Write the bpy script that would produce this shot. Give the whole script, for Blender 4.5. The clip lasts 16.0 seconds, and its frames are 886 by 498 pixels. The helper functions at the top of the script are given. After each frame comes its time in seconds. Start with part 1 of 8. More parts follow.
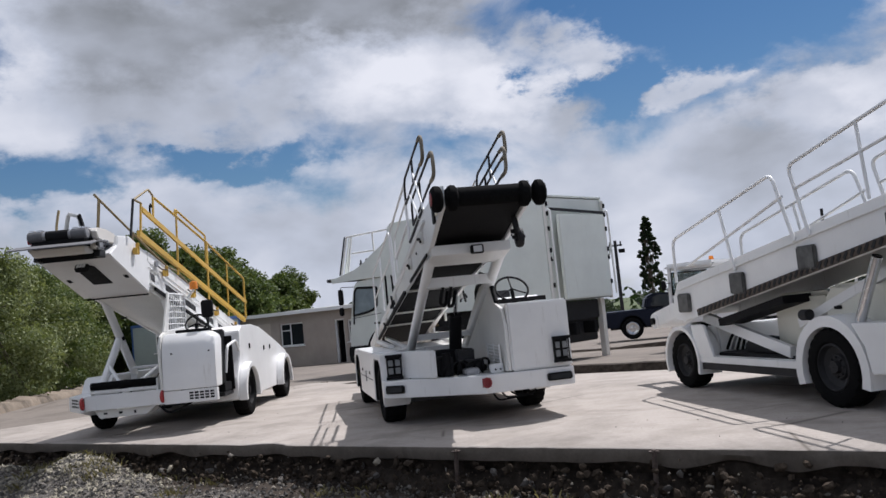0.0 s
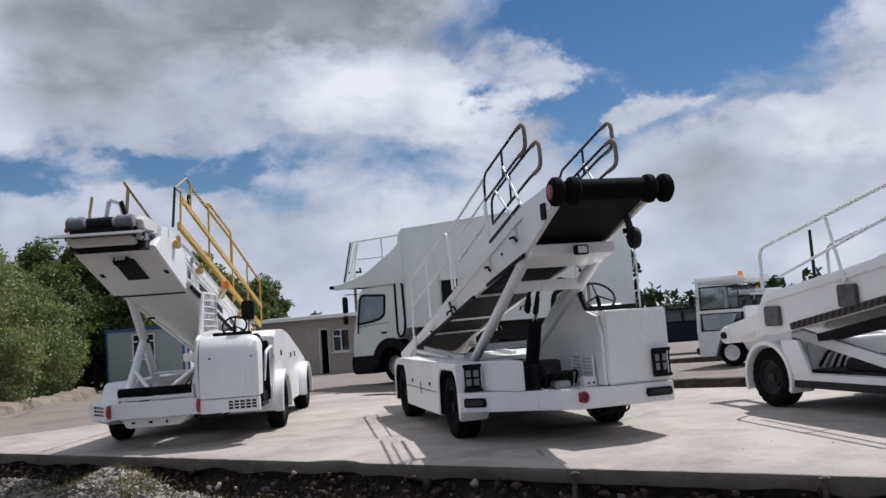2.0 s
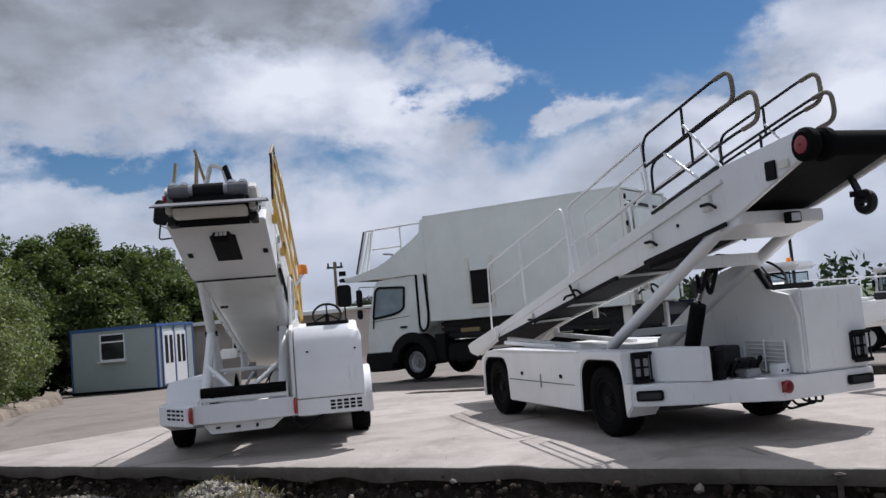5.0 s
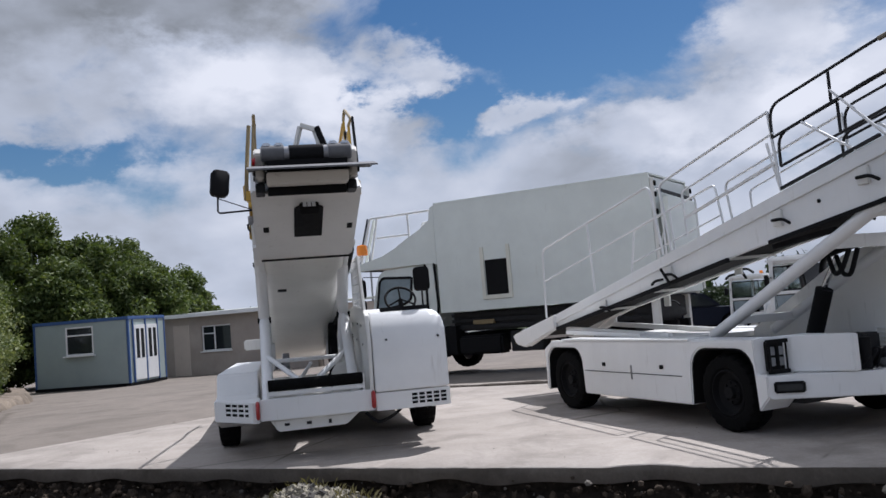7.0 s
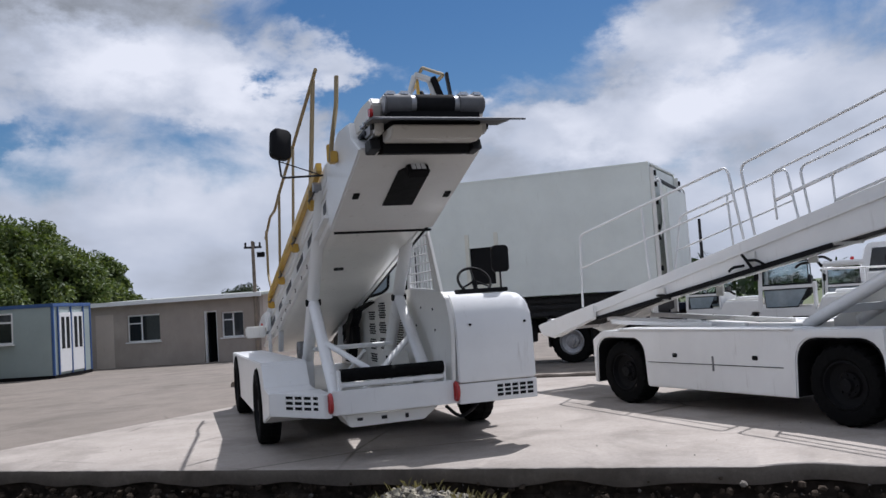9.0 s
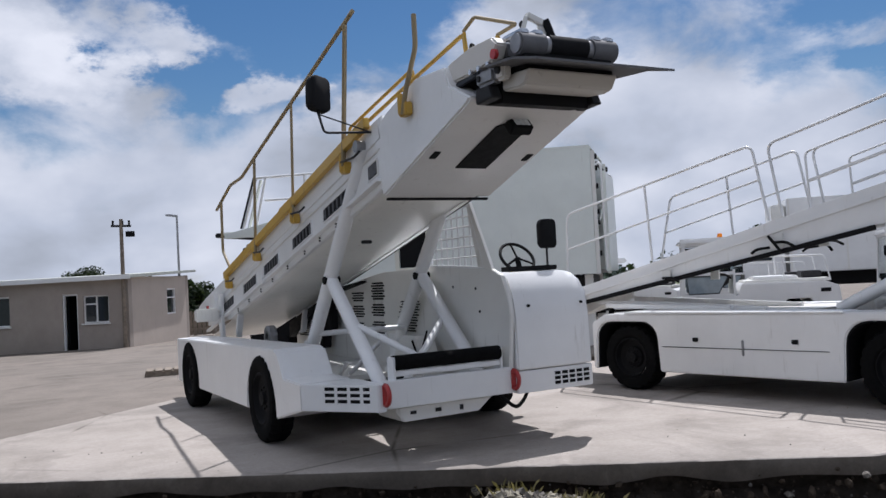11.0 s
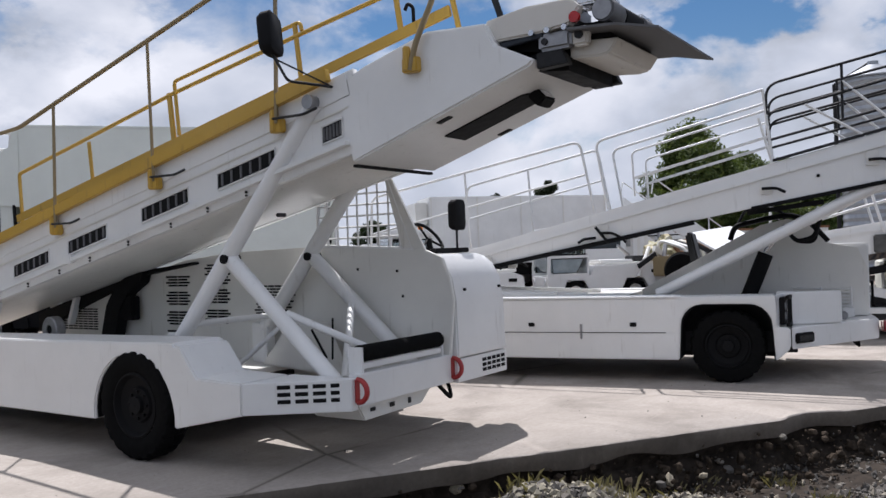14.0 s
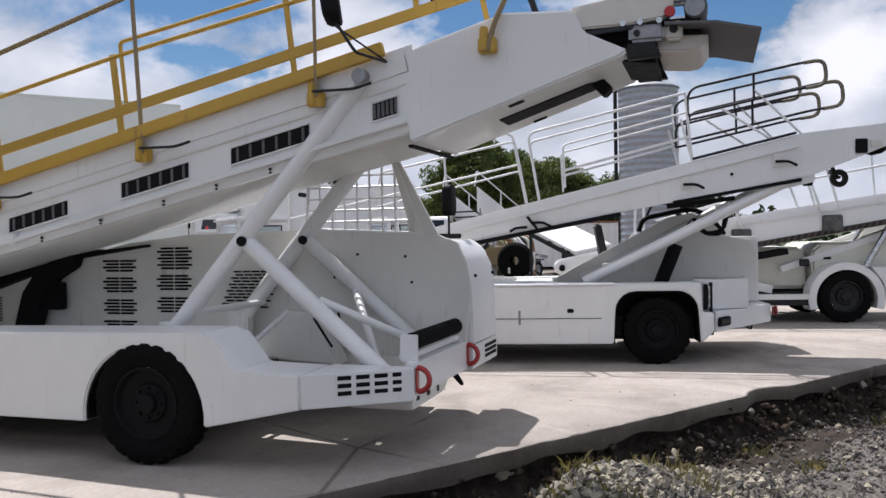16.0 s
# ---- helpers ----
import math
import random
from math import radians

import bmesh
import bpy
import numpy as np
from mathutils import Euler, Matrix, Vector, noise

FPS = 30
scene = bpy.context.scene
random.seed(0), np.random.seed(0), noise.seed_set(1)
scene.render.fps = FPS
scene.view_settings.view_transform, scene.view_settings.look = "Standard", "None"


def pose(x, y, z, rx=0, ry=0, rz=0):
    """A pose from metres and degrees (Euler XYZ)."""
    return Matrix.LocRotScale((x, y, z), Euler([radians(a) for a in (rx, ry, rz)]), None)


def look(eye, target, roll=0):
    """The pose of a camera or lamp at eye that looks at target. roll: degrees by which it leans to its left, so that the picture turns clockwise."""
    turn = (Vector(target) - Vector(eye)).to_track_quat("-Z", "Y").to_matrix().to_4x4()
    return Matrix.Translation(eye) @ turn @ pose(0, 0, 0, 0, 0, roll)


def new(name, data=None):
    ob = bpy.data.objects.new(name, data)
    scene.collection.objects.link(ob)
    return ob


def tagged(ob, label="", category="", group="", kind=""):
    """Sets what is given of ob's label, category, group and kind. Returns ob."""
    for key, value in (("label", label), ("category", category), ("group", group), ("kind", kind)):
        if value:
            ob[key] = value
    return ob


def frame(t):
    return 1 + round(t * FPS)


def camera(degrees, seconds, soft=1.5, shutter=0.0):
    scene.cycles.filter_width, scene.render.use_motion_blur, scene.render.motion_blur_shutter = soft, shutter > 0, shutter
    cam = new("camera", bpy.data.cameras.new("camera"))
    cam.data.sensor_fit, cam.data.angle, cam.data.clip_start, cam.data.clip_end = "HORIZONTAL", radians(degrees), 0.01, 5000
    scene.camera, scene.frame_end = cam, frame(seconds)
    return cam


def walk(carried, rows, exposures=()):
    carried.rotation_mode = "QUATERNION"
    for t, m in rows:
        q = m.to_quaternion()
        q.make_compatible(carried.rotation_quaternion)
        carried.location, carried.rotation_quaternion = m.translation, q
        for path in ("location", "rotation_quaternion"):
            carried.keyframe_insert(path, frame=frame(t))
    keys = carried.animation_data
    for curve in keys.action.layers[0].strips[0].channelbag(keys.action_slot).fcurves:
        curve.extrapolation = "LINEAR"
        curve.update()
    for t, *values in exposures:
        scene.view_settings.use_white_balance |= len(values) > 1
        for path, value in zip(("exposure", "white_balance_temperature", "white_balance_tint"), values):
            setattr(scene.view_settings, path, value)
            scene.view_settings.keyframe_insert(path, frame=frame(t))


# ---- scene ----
cam = camera(55.3, 16.0)
METRES, EYE, TILT, LEAN, TURN = 15.0, 1.315, 1.43, 2.46, 0.0
ROWS = [
    (0.0, 0.0, 0.0, 0.0, 0.16, 2.92, 3.17),
    (0.5, -0.0268, 0.0121, 0.0002, -0.39, 3.24, 2.95),
    (1.0, -0.0489, 0.0269, -0.0024, -0.94, 3.48, 2.54),
    (1.5, -0.0718, 0.0446, -0.0029, -1.72, 3.7, 2.08),
    (2.0, -0.0965, 0.0615, -0.0035, -2.78, 3.75, 1.73),
    (2.5, -0.1192, 0.0799, -0.0057, -3.75, 3.64, 1.57),
    (3.0, -0.146, 0.0958, -0.0078, -4.75, 3.57, 1.65),
    (3.5, -0.1707, 0.1118, -0.0087, -5.5, 3.53, 1.76),
    (4.0, -0.1922, 0.1289, -0.0087, -6.07, 3.54, 1.99),
    (4.5, -0.2185, 0.1442, -0.0096, -6.71, 3.62, 2.2),
    (7.0, -0.337, 0.2368, -0.0172, -11.04, 3.27, 1.96),
    (7.5, -0.3614, 0.2555, -0.0178, -12.49, 3.27, 1.98),
    (8.0, -0.3862, 0.2762, -0.0193, -13.98, 3.23, 1.85),
    (8.5, -0.4141, 0.2979, -0.021, -15.75, 3.09, 1.52),
    (9.0, -0.4375, 0.3237, -0.0239, -17.64, 2.85, 0.96),
    (11.5, -0.5478, 0.4498, -0.0302, -32.49, 1.77, 0.24),
    (12.0, -0.5662, 0.4756, -0.0316, -37.32, 1.73, 0.19),
    (12.5, -0.5863, 0.5029, -0.0317, -42.74, 1.61, 0.19),
    (13.0, -0.6024, 0.5295, -0.0322, -48.19, 1.47, 0.15),
    (13.5, -0.6212, 0.5543, -0.034, -52.88, 1.56, -0.11),
    (14.0, -0.6392, 0.5783, -0.0353, -56.5, 1.5, -0.56),
    (14.5, -0.6525, 0.6061, -0.0358, -59.97, 1.41, -1.08),
    (15.0, -0.6691, 0.6343, -0.0373, -63.77, 1.32, -1.42),
    (15.5, -0.6782, 0.664, -0.039, -67.65, 1.18, -1.32),
    (16.0, -0.6876, 0.6953, -0.0393, -72.32, 1.05, -1.05),
]
walk(cam, [(t, pose(0, 0, EYE, TILT, LEAN, TURN) @ pose(METRES * x, METRES * y, METRES * z, 90 + pitch, roll, yaw)) for t, x, y, z, yaw, pitch, roll in ROWS],
     exposures=[(0.0, 0.20, 6150, 14), (4.5, 0.18, 5980, 14), (9.0, 0.20, 5980, 14), (12.5, 0.25, 6050, 14), (16.0, 0.45, 6270, 15)])

# ---- world and sun ----
SUN_WAY = Vector((0.42, 0.41, 1.0)).normalized()      # towards the sun
SUN_EL = math.asin(SUN_WAY.z)
SUN_AZ = math.atan2(SUN_WAY.x, SUN_WAY.y)              # clockwise from +y

world = bpy.data.worlds.new("sky")
scene.world = world
world.use_nodes = True
WT = world.node_tree
WT.nodes.clear()


def wnode(kind, **values):
    n = WT.nodes.new(kind)
    for k, v in values.items():
        n.inputs[k].default_value = v
    return n


def wmath(op, a, b=None, clamp=False):
    n = WT.nodes.new("ShaderNodeMath")
    n.operation, n.use_clamp = op, clamp
    for i, v in enumerate((a, b)):
        if v is None:
            continue
        if isinstance(v, (int, float)):
            n.inputs[i].default_value = v
        else:
            WT.links.new(v, n.inputs[i])
    return n.outputs[0]


def world_sky():
    link = WT.links.new
    co = WT.nodes.new("ShaderNodeTexCoord").outputs["Generated"]
    sep = WT.nodes.new("ShaderNodeSeparateXYZ")
    link(co, sep.inputs[0])
    z = wmath("MAXIMUM", sep.outputs[2], 0.0)
    flat = WT.nodes.new("ShaderNodeCombineXYZ")
    link(wmath("MULTIPLY", sep.outputs[0], 6.5), flat.inputs[0])
    link(wmath("MULTIPLY", sep.outputs[1], 6.5), flat.inputs[1])
    link(wmath("MULTIPLY", z, 11.0), flat.inputs[2])

    def cloud_noise(scale, detail, rough, shift, distort=0.0):
        moved = WT.nodes.new("ShaderNodeVectorMath")
        moved.operation = "ADD"
        moved.inputs[1].default_value = shift
        link(flat.outputs[0], moved.inputs[0])
        n = wnode("ShaderNodeTexNoise", Scale=scale, Detail=detail, Roughness=rough, Distortion=distort)
        link(moved.outputs[0], n.inputs["Vector"])
        return n.outputs[0]

    billow = cloud_noise(1.0, 9.0, 0.57, (0.0, 0.0, 0.0), 0.25)
    shade = cloud_noise(1.0, 5.0, 0.46, (3.1, 7.7, 1.3), 0.15)
    warp_a = cloud_noise(1.5, 6.0, 0.6, (9.3, 2.1, 4.0))
    warp_b = cloud_noise(1.5, 6.0, 0.6, (1.7, 5.9, 8.0))
    yaw = wmath("MULTIPLY", wmath("ARCTAN2", wmath("MULTIPLY", sep.outputs[0], -1.0), sep.outputs[1]), 57.2958)
    up = wmath("MULTIPLY", wmath("ARCSINE", sep.outputs[2]), 57.2958)
    yaw = wmath("ADD", yaw, wmath("MULTIPLY", wmath("SUBTRACT", warp_a, 0.5), 16.0))
    up = wmath("ADD", up, wmath("MULTIPLY", wmath("SUBTRACT", warp_b, 0.5), 7.0))
    cover = wmath("MULTIPLY", billow, 0.9)
    dark = shade
    # (yaw, up, half-width, half-height in degrees, more cover, more shade)
    for y0, u0, wide, high, more, gloom in SKY_FORMS:
        a = wmath("DIVIDE", wmath("SUBTRACT", yaw, y0), wide)
        b = wmath("DIVIDE", wmath("SUBTRACT", up, u0), high)
        d = wmath("SQRT", wmath("ADD", wmath("MULTIPLY", a, a), wmath("MULTIPLY", b, b)))
        m = WT.nodes.new("ShaderNodeMapRange")
        m.interpolation_type = "SMOOTHSTEP"
        link(d, m.inputs[0])
        m.inputs[1].default_value, m.inputs[2].default_value = 1.15, 0.25
        if more:
            cover = wmath("ADD", cover, wmath("MULTIPLY", m.outputs[0], more))
        if gloom:
            dark = wmath("ADD", dark, wmath("MULTIPLY", m.outputs[0], gloom))
    mask = WT.nodes.new("ShaderNodeMapRange")
    mask.interpolation_type = "SMOOTHSTEP"
    link(cover, mask.inputs[0])
    mask.inputs[1].default_value, mask.inputs[2].default_value = 0.28, 0.58
    tone = WT.nodes.new("ShaderNodeValToRGB")
    link(dark, tone.inputs[0])
    r = tone.color_ramp
    r.elements[0].position, r.elements[0].color = 0.22, (0.93, 0.94, 0.97, 1)
    r.elements[1].position, r.elements[1].color = 0.92, (0.27, 0.285, 0.30, 1)
    e = r.elements.new(0.52)
    e.color = (0.60, 0.64, 0.71, 1)
    sky = WT.nodes.new("ShaderNodeTexSky")
    sky.sky_type, sky.sun_disc = "NISHITA", False
    sky.sun_elevation, sky.sun_rotation = SUN_EL, SUN_AZ
    sky.air_density, sky.dust_density, sky.ozone_density = 1.0, 0.3, 1.3
    rich = wnode("ShaderNodeHueSaturation", Saturation=1.32, Value=SKY_GAIN)
    link(sky.outputs[0], rich.inputs["Color"])
    mix = WT.nodes.new("ShaderNodeMix")
    mix.data_type = "RGBA"
    link(mask.outputs[0], mix.inputs["Factor"])
    link(rich.outputs[0], mix.inputs["A"])
    lit = WT.nodes.new("ShaderNodeVectorMath")
    lit.operation = "SCALE"
    link(tone.outputs[0], lit.inputs[0])
    lit.inputs["Scale"].default_value = CLOUD_GAIN
    link(lit.outputs[0], mix.inputs["B"])
    bg = WT.nodes.new("ShaderNodeBackground")
    link(mix.outputs["Result"], bg.inputs["Color"])
    bg.inputs["Strength"].default_value = 0.090
    out = WT.nodes.new("ShaderNodeOutputWorld")
    link(bg.outputs[0], out.inputs["Surface"])


SKY_GAIN, CLOUD_GAIN = 0.60, 8.4
SKY_FORMS = [
    (0, 2, 400, 9, 0.22, -0.02),
    # bright cloud overhead, never in view, added to lift the shadows
    (0, 66, 400, 36, 0.16, -0.10),
    (14, 17, 14, 6, 0.16, 0.06),
    (-20, 18.5, 13, 5.0, -0.34, 0),
    (-12, 14, 4, 2.2, -0.22, 0),
    (-17.5, 13.1, 4, 1.2, 0.20, -0.1),
    (-9, 17, 3.5, 2.5, 0.16, 0),
    (-34, 16, 5, 2.5, 0.14, -0.1),
    (14, 11.2, 9, 1.2, -0.20, 0),
    (25, 10.2, 6, 1.5, -0.24, 0),
    (2, 16.5, 8, 3.2, 0.30, -0.26),
    (-5, 14, 5, 2.4, 0.26, -0.20),
    (6, 21.5, 12, 3.6, 0.30, 0.42),
    (20, 19.5, 9, 4, 0.30, 0.26),
    (24, 14.5, 6, 3, 0.20, -0.05),
    (-25, 10.8, 6, 2.6, 0.26, -0.18),
    (-32, 10.6, 7, 3, 0.26, -0.24),
    (-42, 11, 8, 3, 0.26, -0.04),
    (-58, 11.6, 6, 1.4, -0.24, 0),
    (-56, 15.5, 8, 2, -0.16, 0),
    (-68, 10.5, 7, 3, 0.22, -0.12),
    (-76, 14.6, 5, 2.2, -0.28, 0),
    (-81, 10.5, 6, 3, 0.22, -0.12),
    (-90.5, 13.5, 4, 3, -0.34, 0),
    (-98, 10.5, 5, 4, 0.26, -0.20),
]
world_sky()

sun = new("sun", bpy.data.lights.new("sun", "SUN"))
sun.data.energy, sun.data.angle, sun.data.color = 4.4, radians(0.55), (1.0, 0.965, 0.92)
sun.matrix_world = look(SUN_WAY * 40, (0, 0, 0))

# ---- materials ----


class Mat:
    """Builds one node material."""

    def __init__(self, name):
        self.m = bpy.data.materials.new(name)
        self.m.use_nodes = True
        self.t = self.m.node_tree
        self.p = self.t.nodes["Principled BSDF"]
        self.co = self.t.nodes.new("ShaderNodeTexCoord").outputs["Object"]

    def link(self, a, b):
        self.t.links.new(a, b)

    def world_place(self):
        self.co = self.t.nodes.new("ShaderNodeNewGeometry").outputs["Position"]
        return self

    def noise(self, scale, detail=4.0, rough=0.55, stretch=None, distort=0.0):
        n = self.t.nodes.new("ShaderNodeTexNoise")
        n.inputs["Scale"].default_value, n.inputs["Detail"].default_value = scale, detail
        n.inputs["Roughness"].default_value, n.inputs["Distortion"].default_value = rough, distort
        co = self.co
        if stretch:
            mp = self.t.nodes.new("ShaderNodeMapping")
            mp.inputs["Scale"].default_value = stretch
            self.link(co, mp.inputs[0])
            co = mp.outputs[0]
        self.link(co, n.inputs["Vector"])
        return n.outputs[0]

    def voronoi(self, scale, feature="F1", out="Distance", rand=1.0):
        n = self.t.nodes.new("ShaderNodeTexVoronoi")
        n.feature = feature
        n.inputs["Scale"].default_value = scale
        n.inputs["Randomness"].default_value = rand
        self.link(self.co, n.inputs["Vector"])
        return n.outputs[out]

    def ramp(self, fac, *stops):
        n = self.t.nodes.new("ShaderNodeValToRGB")
        r = n.color_ramp
        while len(r.elements) < len(stops):
            r.elements.new(0.5)
        for e, (at, c) in zip(r.elements, stops):
            e.position, e.color = at, (*c, 1) if isinstance(c, tuple) else (c, c, c, 1)
        self.link(fac, n.inputs[0])
        return n.outputs[0]

    def mix(self, fac, a, b, kind="MIX"):
        n = self.t.nodes.new("ShaderNodeMix")
        n.data_type, n.blend_type = "RGBA", kind
        for socket, v in ((n.inputs["Factor"], fac), (n.inputs["A"], a), (n.inputs["B"], b)):
            if isinstance(v, tuple):
                socket.default_value = (*v, 1)
            elif isinstance(v, (int, float)):
                socket.default_value = v
            else:
                self.link(v, socket)
        return n.outputs["Result"]

    def random(self):
        return self.t.nodes.new("ShaderNodeObjectInfo").outputs["Random"]

    def island(self):
        return self.t.nodes.new("ShaderNodeNewGeometry").outputs["Random Per Island"]

    def done(self, color=None, rough=0.5, metal=0.0, bump=None, depth=0.1, dist=0.01, coat=0.0, spec=None):
        for key, v in (("Base Color", color), ("Roughness", rough), ("Metallic", metal)):
            if isinstance(v, tuple):
                self.p.inputs[key].default_value = (*v, 1)
            elif isinstance(v, (int, float)):
                self.p.inputs[key].default_value = v
            elif v is not None:
                self.link(v, self.p.inputs[key])
        self.p.inputs["Coat Weight"].default_value = coat
        if spec is not None:
            self.p.inputs["Specular IOR Level"].default_value = spec
        if bump is not None:
            n = self.t.nodes.new("ShaderNodeBump")
            n.inputs["Strength"].default_value, n.inputs["Distance"].default_value = depth, dist
            self.link(bump, n.inputs["Height"])
            self.link(n.outputs[0], self.p.inputs["Normal"])
        return self.m


def paint(name, base, dirt=(0.32, 0.29, 0.24), rough=0.32, much=0.5):
    k = Mat(name)
    broad = k.noise(1.3, 5, 0.6)
    streak = k.noise(3.0, 4, 0.6, (5.0, 5.0, 0.7))
    fine = k.noise(60, 3)
    worn = tuple(c * 0.88 for c in base)
    c = k.mix(k.ramp(broad, (0.35, 0.0), (0.75, 1.0)), base, worn)
    spots = k.ramp(streak, (0.62, 0.0), (0.86, much))
    c = k.mix(spots, c, dirt)
    r = k.ramp(fine, (0.3, rough * 0.85), (0.7, rough * 1.25))
    return k.done(c, r, bump=broad, depth=0.04, dist=0.02, coat=0.15)


def plain(name, base, rough=0.5, metal=0.0, vary=0.25, scale=14.0, depth=0.1, spec=None):
    k = Mat(name)
    a = k.noise(scale, 5, 0.6)
    b = k.noise(scale * 0.12, 3)
    lo = tuple(c * (1 - vary) for c in base)
    hi = tuple(min(1, c * (1 + vary)) for c in base)
    c = k.mix(k.ramp(a, (0.3, 0.0), (0.7, 1.0)), lo, hi)
    c = k.mix(k.ramp(b, (0.35, 0.0), (0.7, 0.4)), c, lo)
    return k.done(c, k.ramp(a, (0.2, rough * 0.8), (0.8, min(1, rough * 1.2))), metal, bump=a, depth=depth, dist=0.004, spec=spec)


def glass_mat(name, tint=(0.55, 0.62, 0.64)):
    k = Mat(name)
    k.p.inputs["Transmission Weight"].default_value = 1.0
    k.p.inputs["IOR"].default_value = 1.45
    return k.done(tint, 0.03)


def concrete_mat(name, light, dim, stain, crack_much=0.8):
    k = Mat(name).world_place()
    broad = k.noise(0.22, 5, 0.6, distort=0.4)
    mid = k.noise(1.6, 7, 0.7)
    blot = k.noise(0.7, 6, 0.65, distort=0.8)
    fine = k.noise(30, 5, 0.75)
    speck = k.noise(110, 3, 0.7)
    brush = k.noise(1.2, 5, 0.65, (1.4, 16.0, 1.0))
    c = k.mix(k.ramp(broad, (0.32, 0.0), (0.68, 1.0)), light, dim)
    c = k.mix(k.ramp(mid, (0.44, 0.0), (0.70, 0.85)), c, stain)
    c = k.mix(k.ramp(blot, (0.50, 0.0), (0.64, 0.62)), c, tuple(v * 0.72 for v in stain))
    c = k.mix(k.ramp(brush, (0.42, 0.0), (0.72, 0.40)), c, dim)
    c = k.mix(k.ramp(brush, (0.25, 0.35), (0.42, 0.0)), c, tuple(min(1, v * 1.25) for v in light))
    c = k.mix(k.ramp(fine, (0.35, 0.0), (0.75, 0.45)), c, tuple(v * 0.55 for v in dim))
    c = k.mix(k.ramp(speck, (0.60, 0.0), (0.75, 0.4)), c, tuple(v * 0.4 for v in dim))
    cr = k.ramp(k.voronoi(0.30, "DISTANCE_TO_EDGE"), (0.0, 1.0), (0.007, 0.0))
    gate = k.ramp(k.noise(0.5, 3), (0.50, 0.0), (0.58, crack_much))
    crack = k.mix(1.0, cr, gate, "MULTIPLY")
    c = k.mix(crack, c, (0.09, 0.075, 0.06))
    return k.done(c, 0.88, bump=fine, depth=0.45, dist=0.006, spec=0.3)


WHITE = paint("white_paint", (0.80, 0.80, 0.79))
TRUCK_WHITE = paint("greenish_white_paint", (0.72, 0.755, 0.715), much=0.35, rough=0.38)
WHITE_WORN = paint("worn_white_paint", (0.76, 0.75, 0.71), much=0.8, rough=0.42)
CREAM = paint("cream_paint", (0.70, 0.69, 0.60), much=0.6, rough=0.45)
TAN = paint("tan_masonry_paint", (0.52, 0.45, 0.39), (0.30, 0.25, 0.20), 0.8, 0.7)
YELLOW = paint("yellow_paint", (0.54, 0.33, 0.045), (0.17, 0.115, 0.05), 0.5, 0.95)
YELLOW_WORN = paint("worn_yellow_paint", (0.27, 0.205, 0.105), (0.12, 0.095, 0.07), 0.6, 1.0)
GRIMY = paint("grimy_white_paint", (0.66, 0.63, 0.58), (0.10, 0.07, 0.05), 0.5, 1.0)
RED = paint("red_paint", (0.40, 0.03, 0.03), (0.2, 0.03, 0.03), 0.4, 0.5)
RUBBER = plain("black_rubber", (0.007, 0.007, 0.0072), 0.95, vary=0.4, scale=30, spec=0.06)
BLACK = plain("black_paint", (0.008, 0.008, 0.009), 0.7, vary=0.3, spec=0.14)
DARK = plain("dark_steel", (0.024, 0.024, 0.026), 0.6, 0.2, vary=0.4, spec=0.3)
GREY = plain("grey_steel", (0.32, 0.32, 0.33), 0.42, 0.6, vary=0.25)
DARK_GREY = plain("dark_grey_rubber", (0.12, 0.12, 0.125), 0.7, vary=0.25)
CHROME = plain("bare_steel", (0.62, 0.62, 0.63), 0.25, 1.0, vary=0.12)
BELT = plain("conveyor_belt", (0.012, 0.012, 0.013), 0.9, spec=0.15, vary=0.35, scale=22, depth=0.3)
AMBER = plain("amber_plastic", (0.80, 0.24, 0.02), 0.25, vary=0.1)
REDLAMP = plain("red_plastic", (0.45, 0.02, 0.02), 0.25, vary=0.15)
LENS = plain("clear_lens", (0.75, 0.76, 0.77), 0.12, vary=0.1)
BRACKET = plain("dull_bracket_steel", (0.11, 0.11, 0.105), 0.6, 0.3, vary=0.5, scale=9)
CHAIN = plain("greasy_track", (0.085, 0.065, 0.05), 0.75, vary=0.5, scale=25, depth=0.4)
LENS_GREY = plain("dull_lamp_lens", (0.26, 0.27, 0.28), 0.15, vary=0.25)
GRIP = plain("grimy_grip_tape", (0.19, 0.165, 0.125), 0.8, vary=0.3)
DARK_RED = paint("dull_red_paint", (0.26, 0.025, 0.03), (0.12, 0.03, 0.03), 0.45, 0.6)
OLD_STEEL = plain("old_brown_steel", (0.075, 0.055, 0.045), 0.9, vary=0.5, scale=20, depth=0.4)
RUST = plain("rusty_steel", (0.24, 0.12, 0.06), 0.85, vary=0.5, scale=20, depth=0.4)
BLUE = paint("blue_paint", (0.05, 0.11, 0.28), (0.10, 0.10, 0.12), 0.5, 0.5)
CABIN = paint("grey_green_cladding", (0.34, 0.40, 0.39), (0.22, 0.24, 0.22), 0.6, 0.5)
NAVY = paint("dark_car_paint", (0.006, 0.009, 0.016), (0.02, 0.02, 0.02), 0.55, 0.2)
UPVC = plain("white_frame_plastic", (0.78, 0.78, 0.77), 0.4, vary=0.06)
SEAT = plain("black_seat_vinyl", (0.02, 0.02, 0.022), 0.6, vary=0.3)
TIMBER = plain("weathered_timber", (0.22, 0.18, 0.14), 0.85, vary=0.4, scale=9, depth=0.3)
# opaque glazing: the sky's reflection is put into its pale base colour
SKYGLASS = plain("sky_painted_glass", (0.24, 0.29, 0.32), 0.06, vary=0.3, scale=2.0, depth=0.0)
GLASS = glass_mat("window_glass")
TINTED = plain("dark_glazing", (0.02, 0.024, 0.028), 0.06, vary=0.2, depth=0.0)
